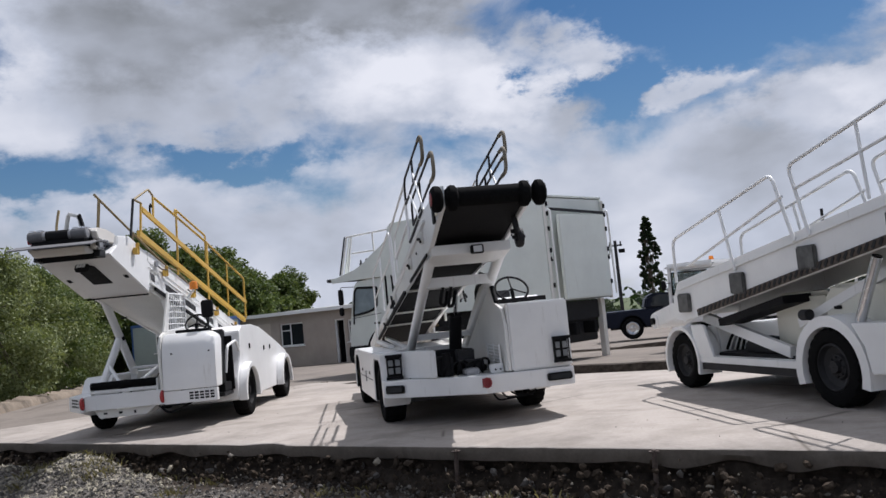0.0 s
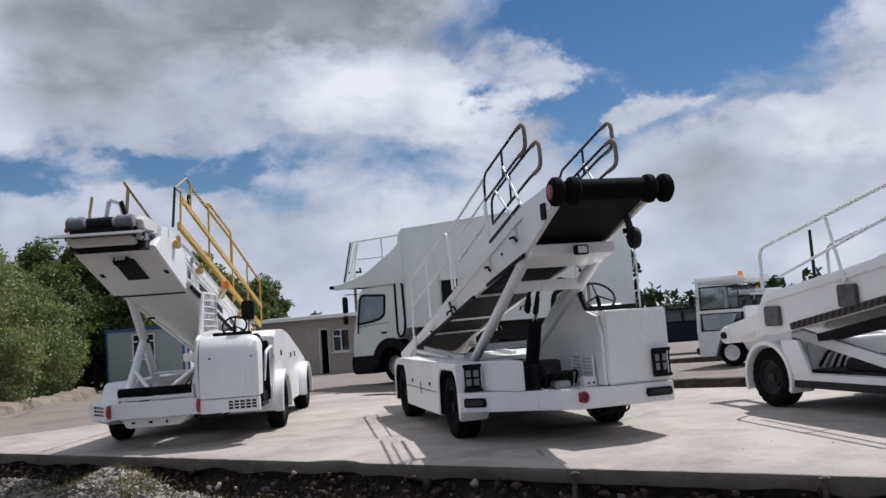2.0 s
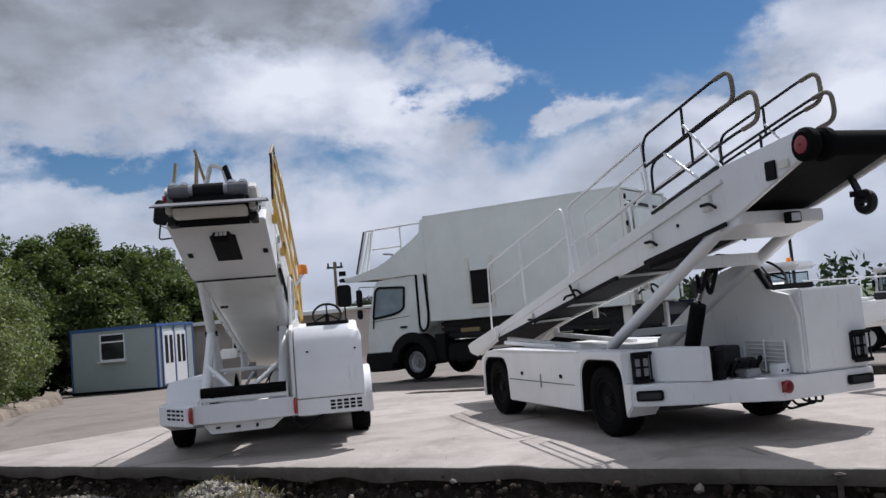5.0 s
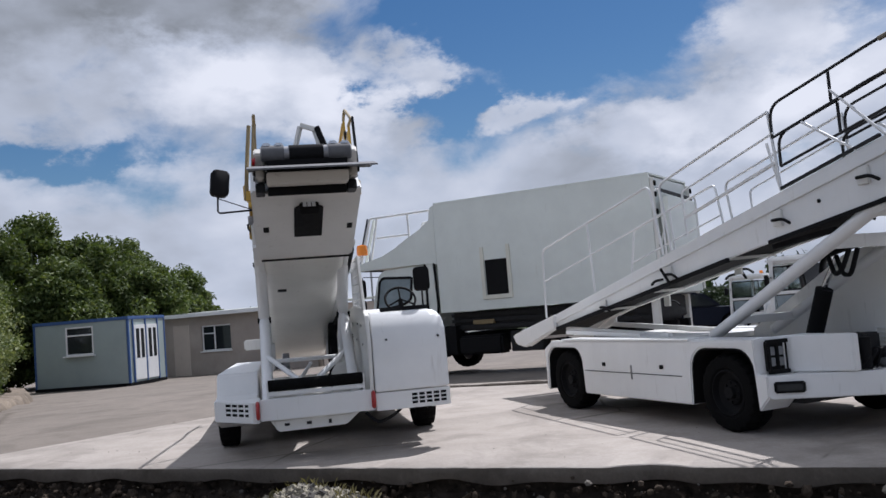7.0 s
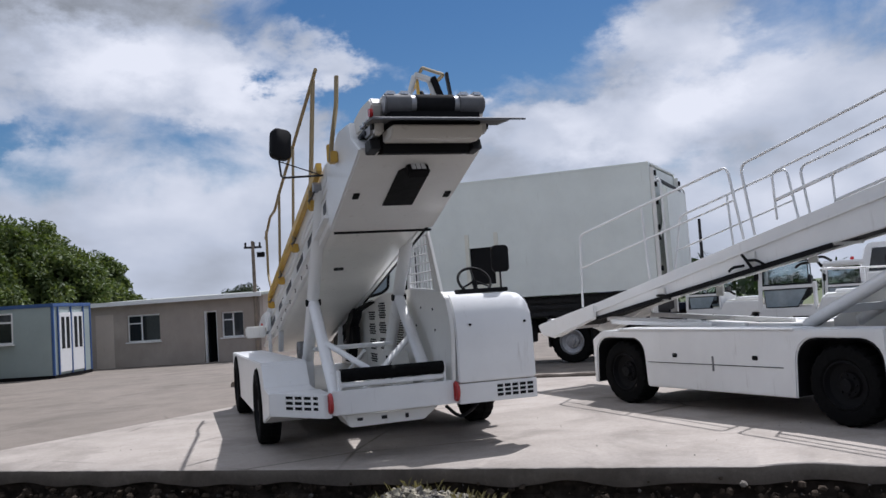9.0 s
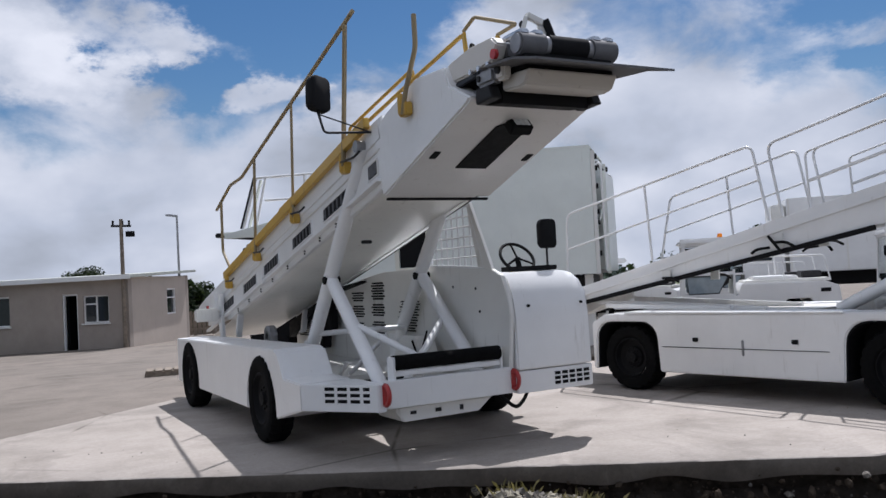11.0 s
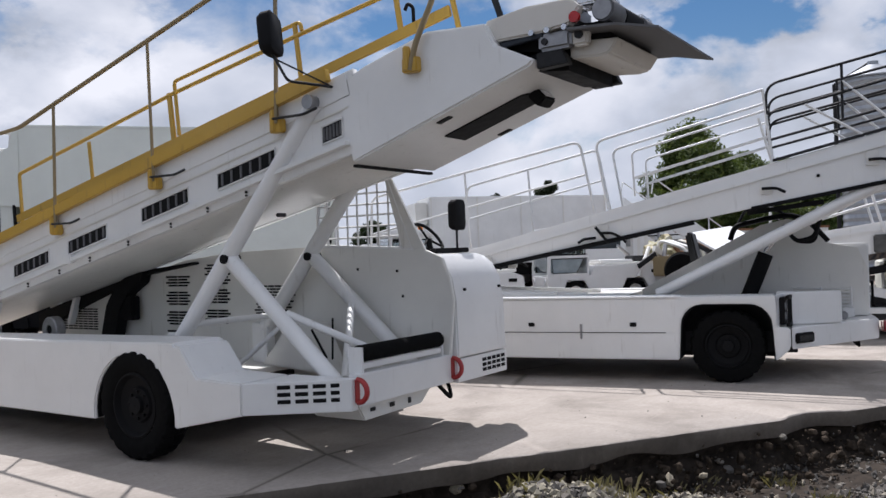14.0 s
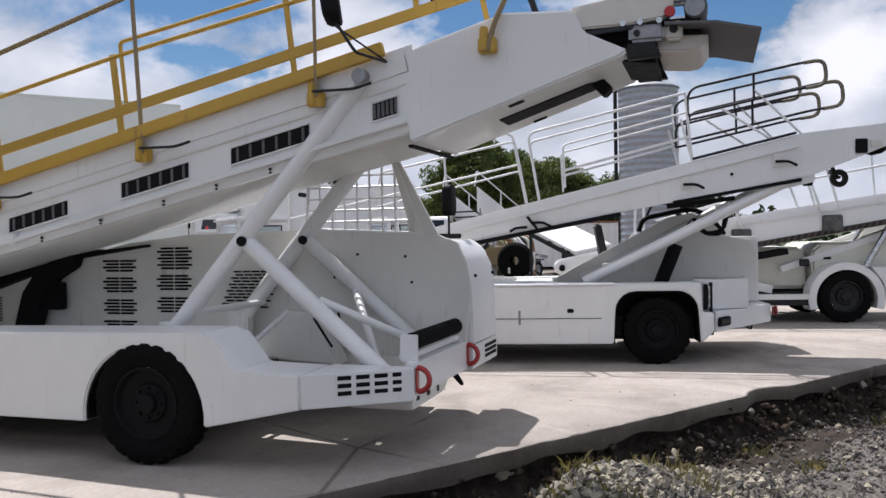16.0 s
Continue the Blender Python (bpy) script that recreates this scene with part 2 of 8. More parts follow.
SILO = plain("galvanised_sheet", (0.36, 0.38, 0.41), 0.45, 0.5, vary=0.15, scale=4)
ALGAE = plain("dusty_roof_sheet", (0.42, 0.44, 0.40), 0.8, vary=0.2, scale=3)
CONCRETE = concrete_mat("yard_concrete", (0.44, 0.395, 0.355), (0.35, 0.312, 0.275), (0.25, 0.22, 0.19))
CONCRETE_OLD = concrete_mat("old_yard_concrete", (0.235, 0.20, 0.17), (0.185, 0.16, 0.135), (0.14, 0.12, 0.10))
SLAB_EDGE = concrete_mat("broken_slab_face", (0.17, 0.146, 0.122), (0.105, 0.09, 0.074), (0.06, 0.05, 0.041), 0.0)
BANK = concrete_mat("stony_bank", (0.30, 0.245, 0.185), (0.19, 0.152, 0.115), (0.06, 0.05, 0.04), 0.0)
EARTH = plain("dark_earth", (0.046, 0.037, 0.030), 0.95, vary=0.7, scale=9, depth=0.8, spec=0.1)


def render_wall_mat():
    k = Mat("pebble_dash_render").world_place()
    fine = k.noise(55, 4, 0.7)
    broad = k.noise(0.7, 5, 0.6)
    drip = k.noise(0.8, 5, 0.6, (1.2, 1.2, 0.8))
    c = k.mix(k.ramp(broad, (0.35, 0.0), (0.7, 1.0)), (0.40, 0.345, 0.30), (0.30, 0.255, 0.22))
    c = k.mix(k.ramp(drip, (0.5, 0.0), (0.8, 0.6)), c, (0.20, 0.17, 0.145))
    c = k.mix(k.ramp(fine, (0.35, 0.0), (0.7, 0.4)), c, (0.42, 0.38, 0.34))
    return k.done(c, 0.9, bump=fine, depth=0.5, dist=0.01)


def gravel_mat():
    k = Mat("gravel_stones")
    one = k.island()
    c = k.ramp(one, (0.0, (0.045, 0.04, 0.035)), (0.5, (0.11, 0.10, 0.088)), (0.85, (0.22, 0.195, 0.16)), (1.0, (0.46, 0.40, 0.29)))
    fine = k.noise(70, 4)
    c = k.mix(k.ramp(fine, (0.3, 0.0), (0.7, 0.5)), c, (0.09, 0.085, 0.08))
    return k.done(c, 0.9, bump=fine, depth=0.4, dist=0.004)


def soil_mat():
    k = Mat("stony_ground").world_place()
    fine = k.noise(26, 6, 0.75)
    broad = k.noise(0.5, 5)
    stone = k.voronoi(24)
    c = k.ramp(fine, (0.3, (0.035, 0.03, 0.026)), (0.5, (0.09, 0.08, 0.07)), (0.72, (0.18, 0.165, 0.145)))
    c = k.mix(k.ramp(broad, (0.45, 0.0), (0.7, 0.5)), c, (0.085, 0.062, 0.042))
    c = k.mix(k.ramp(stone, (0.1, 0.5), (0.5, 0.0)), c, (0.26, 0.25, 0.23))
    return k.done(c, 0.95, bump=fine, depth=0.8, dist=0.02)


def field_mat():
    k = Mat("far_grass").world_place()
    a = k.noise(0.05, 4)
    b = k.noise(3.0, 4)
    c = k.mix(k.ramp(a, (0.35, 0.0), (0.7, 1.0)), (0.06, 0.09, 0.03), (0.10, 0.11, 0.045))
    c = k.mix(k.ramp(b, (0.3, 0.0), (0.7, 0.5)), c, (0.04, 0.06, 0.02))
    return k.done(c, 0.95)


def leaf_mat(name, lo, mid, hi):
    k = Mat(name)
    one = k.island()
    c = k.ramp(one, (0.0, lo), (0.5, mid), (1.0, hi))
    big = k.noise(0.5, 3)
    c = k.mix(k.ramp(big, (0.4, 0.0), (0.7, 0.6)), c, lo)
    m = k.done(c, 0.6, spec=0.3)
    nt = m.node_tree
    out = [n for n in nt.nodes if n.type == "OUTPUT_MATERIAL"][0]
    thin = nt.nodes.new("ShaderNodeBsdfTranslucent")
    both = nt.nodes.new("ShaderNodeMixShader")
    both.inputs[0].default_value = 0.35
    warm = nt.nodes.new("ShaderNodeMix")
    warm.data_type, warm.blend_type = "RGBA", "MULTIPLY"
    warm.inputs["Factor"].default_value = 1.0
    nt.links.new(c, warm.inputs["A"])
    warm.inputs["B"].default_value = (1.0, 1.0, 0.55, 1)
    nt.links.new(warm.outputs["Result"], thin.inputs["Color"])
    nt.links.new(k.p.outputs[0], both.inputs[1])
    nt.links.new(thin.outputs[0], both.inputs[2])
    nt.links.new(both.outputs[0], out.inputs["Surface"])
    return m


WALL = render_wall_mat()
STONES = gravel_mat()
SOIL = soil_mat()
FIELD = field_mat()
LEAF = leaf_mat("green_leaves", (0.045, 0.072, 0.018), (0.10, 0.14, 0.040), (0.17, 0.20, 0.070))
LEAF_PALE = leaf_mat("pale_willow_leaves", (0.09, 0.115, 0.045), (0.18, 0.215, 0.09), (0.30, 0.33, 0.17))
DRY_GRASS = leaf_mat("dry_grass", (0.10, 0.09, 0.045), (0.17, 0.15, 0.075), (0.28, 0.24, 0.13))
LEAF_DARK = leaf_mat("dark_leaves", (0.012, 0.022, 0.010), (0.022, 0.04, 0.016), (0.045, 0.065, 0.025))
PALE_RUBBLE = plain("pale_rubble", (0.30, 0.275, 0.215), 0.95, vary=0.5, scale=20, depth=0.5, spec=0.1)
CAR_PAINT = plain("dark_navy_car_paint", (0.007, 0.010, 0.022), 0.42, vary=0.2, spec=0.14)
CLODS = plain("earth_clods", (0.056, 0.043, 0.032), 0.95, vary=0.6, scale=14, depth=0.6, spec=0.1)


def sheeting_mat():
    k = Mat("crumpled_sheeting")
    a, b = k.noise(5.0, 5, 0.7), k.noise(2.0, 4, 0.6)
    c = k.ramp(a, (0.34, (0.10, 0.09, 0.05)), (0.48, (0.30, 0.28, 0.15)), (0.60, (0.55, 0.52, 0.42)), (0.75, (0.20, 0.10, 0.06)))
    c = k.mix(k.ramp(b, (0.45, 0.0), (0.6, 0.8)), c, (0.34, 0.28, 0.14))
    return k.done(c, 0.7, bump=a, depth=0.6, dist=0.03)


SHEETING = sheeting_mat()
BARK = plain("bark", (0.10, 0.08, 0.06), 0.9, vary=0.4, scale=12, depth=0.5)

# ---- mesh tools ----


def box(bm, x0, x1, y0, y1, z0, z1):
    v = [bm.verts.new(p) for p in ((x0, y0, z0), (x1, y0, z0), (x1, y1, z0), (x0, y1, z0), (x0, y0, z1), (x1, y0, z1), (x1, y1, z1), (x0, y1, z1))]
    for f in ((3, 2, 1, 0), (4, 5, 6, 7), (0, 1, 5, 4), (1, 2, 6, 5), (2, 3, 7, 6), (3, 0, 4, 7)):
        bm.faces.new([v[i] for i in f])


def place3(axis, a, b, c):
    """The point whose coordinate along axis is c and whose other two are a, b in order."""
    return {"x": (c, a, b), "y": (a, c, b), "z": (a, b, c)}[axis]


def prism(bm, outline, axis, c0, c1):
    """An outline of (a, b) pushed along an axis from c0 to c1."""
    lo = [bm.verts.new(place3(axis, a, b, c0)) for a, b in outline]
    hi = [bm.verts.new(place3(axis, a, b, c1)) for a, b in outline]
    n = len(lo)
    bm.faces.new(lo[::-1]), bm.faces.new(hi)
    for i in range(n):
        j = (i + 1) % n
        bm.faces.new((lo[i], lo[j], hi[j], hi[i]))


def loft(bm, rings, caps=True):
    rows = [[bm.verts.new(p) for p in ring] for ring in rings]
    n = len(rows[0])
    for a, b in zip(rows, rows[1:]):
        for i in range(n):
            j = (i + 1) % n
            bm.faces.new((a[i], a[j], b[j], b[i]))
    if caps:
        bm.faces.new(rows[0][::-1]), bm.faces.new(rows[-1])


def sweep(bm, pts, r, n=8, closed=False, flat=1.0):
    """A round bar of radius r along points."""
    pts = [Vector(p) for p in pts]
    m = len(pts)
    rings = []
    side = None
    for i, p in enumerate(pts):
        if closed:
            t = (pts[(i + 1) % m] - pts[i - 1]).normalized()
        else:
            t = (pts[min(i + 1, m - 1)] - pts[max(i - 1, 0)]).normalized()
        if side is None:
            side = t.cross(Vector((0, 0, 1)) if abs(t.z) < 0.9 else Vector((1, 0, 0))).normalized()
        else:
            side = (side - t * side.dot(t)).normalized()
        up = t.cross(side)
        rings.append([p + r * (math.cos(a) * side + flat * math.sin(a) * up) for a in (2 * math.pi * k / n for k in range(n))])
    if closed:
        rings.append(rings[0])
        rows = [[bm.verts.new(q) for q in ring] for ring in rings[:-1]]
        rows.append(rows[0])
        for a, b in zip(rows, rows[1:]):
            for i in range(n):
                bm.faces.new((a[i], a[(i + 1) % n], b[(i + 1) % n], b[i]))
    else:
        loft(bm, rings)


def rod(bm, p, q, r, n=10):
    sweep(bm, (p, q), r, n)


def bar(bm, p, q, w, h, up=(0, 0, 1)):
    """A rectangular bar from p to q, w wide and h high."""
    p, q = Vector(p), Vector(q)
    t = (q - p).normalized()
    s = t.cross(Vector(up)).normalized()
    u = s.cross(t)
    loft(bm, [[c + a * s * w / 2 + b * u * h / 2 for a, b in ((-1, -1), (1, -1), (1, 1), (-1, 1))] for c in (p, q)])


def rounded(pts, rad, k=5):
    """A path with its inner corners rounded."""
    pts = [Vector(p) for p in pts]
    out = [pts[0]]
    for a, b, c in zip(pts, pts[1:], pts[2:]):
        d1, d2 = (a - b), (c - b)
        r = min(rad, d1.length * 0.49, d2.length * 0.49)
        s, e = b + d1.normalized() * r, b + d2.normalized() * r
        for i in range(k + 1):
            f = i / k
            out.append((1 - f) ** 2 * s + 2 * f * (1 - f) * b + f * f * e)
    out.append(pts[-1])
    return out


def lathe(bm, profile, centre, axis="x", n=28):
    """A profile of (radius, offset along the axis), turned round it."""
    c = Vector(centre)
    rings = []
    for i in range(n):
        a = 2 * math.pi * i / n
        ring = []
        for r, o in profile:
            ring.append(c + Vector(place3(axis, r * math.cos(a), r * math.sin(a), o)))
        rings.append([bm.verts.new(p) for p in ring])
    for i in range(n):
        a, b = rings[i], rings[(i + 1) % n]
        for k in range(len(profile) - 1):
            bm.faces.new((a[k], a[k + 1], b[k + 1], b[k]))


def square_arch(cy, z0, z1, half, rad, k=5):
    """A wheel opening with a flat top and rounded corners, from its far foot to its near foot."""
    far = [(cy + half - rad + rad * math.sin(a), z1 - rad + rad * math.cos(a)) for a in (math.pi / 2 * (1 - i / k) for i in range(k + 1))]
    near = [(cy - half + rad - rad * math.sin(a), z1 - rad + rad * math.cos(a)) for a in (math.pi / 2 * i / k for i in range(k + 1))]
    return [(cy + half + 0.02, z0)] + far + near + [(cy - half - 0.02, z0)]


def arch(cy, cz, r, z0, k=18, flip=False):
    """Points of a wheel arch over (cy, cz), from its far foot at height z0 to its near foot."""
    a0 = math.asin(max(-1, min(1, (z0 - cz) / r)))
    pts = [(cy + r * math.cos(a0 + (math.pi - 2 * a0) * i / k), cz + r * math.sin(a0 + (math.pi - 2 * a0) * i / k)) for i in range(k + 1)]
    return pts[::-1] if flip else pts


def soften(bm, by, segments=2, angle=30):
    bmesh.ops.remove_doubles(bm, verts=bm.verts, dist=1e-5)
    bmesh.ops.recalc_face_normals(bm, faces=bm.faces)
    edges = [e for e in bm.edges if len(e.link_faces) == 2 and e.calc_face_angle(0) > radians(angle)]
    bmesh.ops.bevel(bm, geom=edges, offset=by, segments=segments, affect="EDGES", clamp_overlap=True)


def part(name, bm, material, parent=None, label="", smooth=35, bevel=0.0):
    if bevel:
        soften(bm, bevel)
    bmesh.ops.recalc_face_normals(bm, faces=bm.faces)
    me = bpy.data.meshes.new(name)
    bm.to_mesh(me)
    bm.free()
    me.materials.append(material)
    if smooth:
        me.shade_smooth()
        me.set_sharp_from_angle(angle=radians(smooth))
    ob = new(name, me)
    if parent is not None:
        ob.parent = parent
    if label:
        tagged(ob, label)
    return ob


def thing(name, m, label, category, group="", kind=""):
    ob = new(name)
    ob.empty_display_size = 0.2
    ob.matrix_world = m
    return tagged(ob, label, category, group, kind)


def slab_part(name, material, parent, x0, x1, y0, y1, z0, z1, bevel=0.006, label=""):
    bm = bmesh.new()
    box(bm, x0, x1, y0, y1, z0, z1)
    return part(name, bm, material, parent, label, bevel=bevel)


def prism_part(name, material, parent, outline, axis, c0, c1, bevel=0.008, label=""):
    bm = bmesh.new()
    prism(bm, outline, axis, c0, c1)
    return part(name, bm, material, parent, label, bevel=bevel)


def rod_part(name, material, parent, pts, r, n=10, label="", closed=False):
    bm = bmesh.new()
    sweep(bm, pts, r, n, closed)
    return part(name, bm, material, parent, label, smooth=50)


def bar_part(name, material, parent, p, q, w, h, label="", bevel=0.004):
    bm = bmesh.new()
    bar(bm, p, q, w, h)
    return part(name, bm, material, parent, label, bevel=bevel)


def wheel(parent, x, y, r, width, out, rim=GREY, z=None, rim_label="grey steel rim"):
    """A road wheel whose axle runs along x; out: -1 or 1, the side that its face looks to."""
    z = r if z is None else z
    h = width / 2
    bm = bmesh.new()
    ri = r * 0.60
    prof = [(ri, -0.8), (ri + 0.02, -0.95), (r * 0.84, -1.0), (r * 0.95, -0.92), (r, -0.66), (r, -0.05), (r - 0.014, -0.04), (r - 0.014, 0.04), (r, 0.05), (r, 0.66), (r * 0.95, 0.92), (r * 0.84, 1.0), (ri + 0.02, 0.95), (ri, 0.8)]
    n, rows = 88, []
    for i in range(n):
        a = 2 * math.pi * i / n
        cut = i % 4 == 0
        rows.append([bm.verts.new((x + o * h, y + (q - (0.016 if cut and q > r * 0.9 else 0)) * math.cos(a), z + (q - (0.016 if cut and q > r * 0.9 else 0)) * math.sin(a))) for q, o in prof])
    for i in range(n):
        a, b = rows[i], rows[(i + 1) % n]
        for k in range(len(prof)):
            j = (k + 1) % len(prof)
            bm.faces.new((a[k], a[j], b[j], b[k]))
    tyre = part("wheel", bm, RUBBER, parent, smooth=40)
    bm = bmesh.new()
    o = out
    lathe(bm, [(ri, -h * 0.8), (ri, o * h * 0.86), (ri * 0.94, o * h * 0.9), (ri * 0.86, o * h * 0.5), (ri * 0.55, o * h * 0.32), (ri * 0.5, o * h * 0.5), (ri * 0.28, o * h * 0.52), (ri * 0.25, o * h * 0.8), (0.005, o * h * 0.82)], (x, y, z), n=28)
    for i in range(8):
        a = 2 * math.pi * i / 8
        cy, cz = y + ri * 0.4 * math.cos(a), z + ri * 0.4 * math.sin(a)
        rod(bm, (x + o * h * 0.45, cy, cz), (x + o * h * 0.66, cy, cz), ri * 0.05, 6)
    part("rim", bm, rim, tyre, rim_label)
    return tyre


def steering(parent, x, y, z, r=0.19, tilt=25):
    c = Vector((x, y, z))
    a = radians(tilt)
    u, v = Vector((1, 0, 0)), Vector((0, math.cos(a), math.sin(a)))
    bm = bmesh.new()
    sweep(bm, [c + r * (math.cos(k) * u + math.sin(k) * v) for k in (2 * math.pi * i / 24 for i in range(24))], 0.014, 8, closed=True)
    for k in (radians(90), radians(210), radians(330)):
        rod(bm, c, c + r * (math.cos(k) * u + math.sin(k) * v), 0.010, 6)
    rod(bm, c, c + Vector((0, -0.12, -0.4)), 0.025, 8)
    return part("steering_wheel", bm, BLACK, parent, "black steering wheel", smooth=60)


def seat(parent, x, y, z):
    bm = bmesh.new()
    box(bm, x - 0.22, x + 0.22, y - 0.22, y + 0.22, z - 0.10, z)
    part("seat", bm, SEAT, parent, "black vinyl seat", bevel=0.03)
    bm = bmesh.new()
    prism(bm, [(y + 0.18, z - 0.05), (y + 0.28, z - 0.05), (y + 0.36, z + 0.42), (y + 0.28, z + 0.44)], "x", x - 0.21, x + 0.21)
    part("backrest", bm, SEAT, parent, "black vinyl seat back", bevel=0.025)


def pillow(bm, x, y, z, w, deep, h, rad, k=5):
    """A mirror housing: a rounded rectangle across x and z, its back drawn in."""
    edge = []
    for sx, sz, a0 in ((1, 1, 0), (-1, 1, 90), (-1, -1, 180), (1, -1, 270)):
        edge += [(sx * (w / 2 - rad) + rad * math.cos(radians(a0 + 90 * i / k)), sz * (h / 2 - rad) + rad * math.sin(radians(a0 + 90 * i / k))) for i in range(k + 1)]
    loft(bm, [[Vector((x + u * f, y + o * deep, z + v * f)) for u, v in edge] for o, f in ((-0.5, 0.90), (-0.42, 1.0), (0.1, 1.0), (0.38, 0.88), (0.5, 0.6))])


def mirror(parent, foot, bend, head, w=0.16, h=0.27):
    hx, hy, hz = head
    bm = bmesh.new()
    sweep(bm, rounded([foot, bend, head], 0.05), 0.010, 8)
    arm = part("mirror", bm, DARK, parent, "black wing mirror on a bent arm", smooth=60)
    bm = bmesh.new()
    pillow(bm, hx, hy, hz - 0.02 + (h + 0.02) / 2, w, 0.09, h + 0.02, 0.045)
    part("mirror_housing", bm, BLACK, arm, smooth=50)


def lamp_cluster(parent, m, w=0.17, h=0.28):
    """An upright lamp unit with a caged lens; m: its place, facing -y."""
    bm = bmesh.new()
    box(bm, -w / 2, w / 2, -0.03, 0.02, -h / 2, h / 2)
    body = part("headlamp", bm, BLACK, parent, "black caged headlamp unit", bevel=0.006)
    body.matrix_basis = m
    bm = bmesh.new()
    for i, x in enumerate((-w * 0.26, w * 0.26)):
        for z in (-h * 0.18, h * 0.18):
            box(bm, x - w * 0.18, x + w * 0.18, -0.042, -0.03, z - h * 0.14, z + h * 0.14)
    part("lens", bm, LENS_GREY, body, bevel=0.004)
    bm = bmesh.new()
    for z in (-h * 0.5, h * 0.5):
        bar(bm, (-w * 0.62, -0.06, z), (w * 0.62, -0.06, z), 0.03, 0.035)
    for x in (-w * 0.5, -0.0, w * 0.5):
        rod(bm, (x, -0.065, -h * 0.5), (x, -0.065, h * 0.5), 0.009, 6)
    part("guard", bm, BLACK, body)
    return body


def flap(parent, m, name="marker_light", w=0.24, h=0.085):
    bm = bmesh.new()
    box(bm, -w / 2, w / 2, -0.03, 0.01, -h / 2, h / 2)
    ob = part(name, bm, BLACK, parent, "black rubber-framed marker light", bevel=0.012)
    ob.matrix_basis = m
    bm = bmesh.new()
    box(bm, -w * 0.4, w * 0.4, -0.036, -0.03, -h * 0.28, h * 0.28)
    part("lens", bm, TINTED, ob)
    return ob

# ---- the yard ----
EDGE = Vector((0.0, 8.38))
ALONG = Vector((0.826, -0.564))
INWARD = Vector((0.564, 0.826))
GRAVEL_Z = -0.42


def yard_point(s, d):
    p = EDGE + ALONG * s + INWARD * d
    return p.x, p.y


def yard_fall(y):
    """The yard falls away gently towards the buildings."""
    return -0.022 * max(0.0, y - 17.0)


def chip(s, k):
    return noise.noise(Vector((s * 1.7, k, 0.0))) * 0.05 + noise.noise(Vector((s * 6.0, k, 4.0))) * 0.035 + noise.noise(Vector((s * 19.0, k, 9.0))) * 0.02


def front_slab():
    ob = thing("pavement", Matrix.Identity(4), "pale concrete slab with a broken front edge", "pavement", kind="structure")
    bm = bmesh.new()
    step, cols = 0.06, []
    s = -26.0
    while s < 30.0:
        c = chip(s, 1.0) * 0.8
        wear = max(0.0, noise.noise(Vector((s * 0.9, 5.0, 2.0))) - 0.30) * 0.35
        top_d = 0.05 + abs(c) * 0.7 + wear
        far = 7.7 if s > -9.2 else max(0.6, 7.7 * (s + 11.4) / 2.2) if s > -11.2 else 0.9
        row = []
        under = 0.16 + 0.08 * noise.noise(Vector((s * 1.3, 2.0, 6.0))) + 0.05 * noise.noise(Vector((s * 7.0, 2.0, 6.0)))
        lip = -0.135 + 0.06 * noise.noise(Vector((s * 2.1, 8.0, 1.0)))
        foot = 0.0 + 0.14 * noise.noise(Vector((s * 1.1, 3.0, 9.0)))
        for d, z in ((top_d + foot, -0.46), (top_d + foot * 0.5 + under * 0.3, -0.36 + chip(s, 11.0) * 0.4), (top_d + under, -0.25 + chip(s, 7.0) * 0.3), (top_d + under * 0.8, lip - 0.03), (top_d + 0.01 + chip(s, 5.0) * 0.2, lip), (top_d - 0.01 + chip(s, 13.0) * 0.15, lip * 0.5), (top_d, -0.010), (top_d + 0.012, 0.0), (0.7, 0.0), (far, 0.0), (far, -0.3)):
            row.append(bm.verts.new((*yard_point(s, d), z)))
        cols.append(row)
        s += step
    for a, b in zip(cols, cols[1:]):
        for k in range(len(a) - 1):
            f = bm.faces.new((a[k], b[k], b[k + 1], a[k + 1]))
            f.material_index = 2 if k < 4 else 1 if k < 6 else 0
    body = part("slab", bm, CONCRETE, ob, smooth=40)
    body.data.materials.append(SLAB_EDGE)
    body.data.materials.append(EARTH)


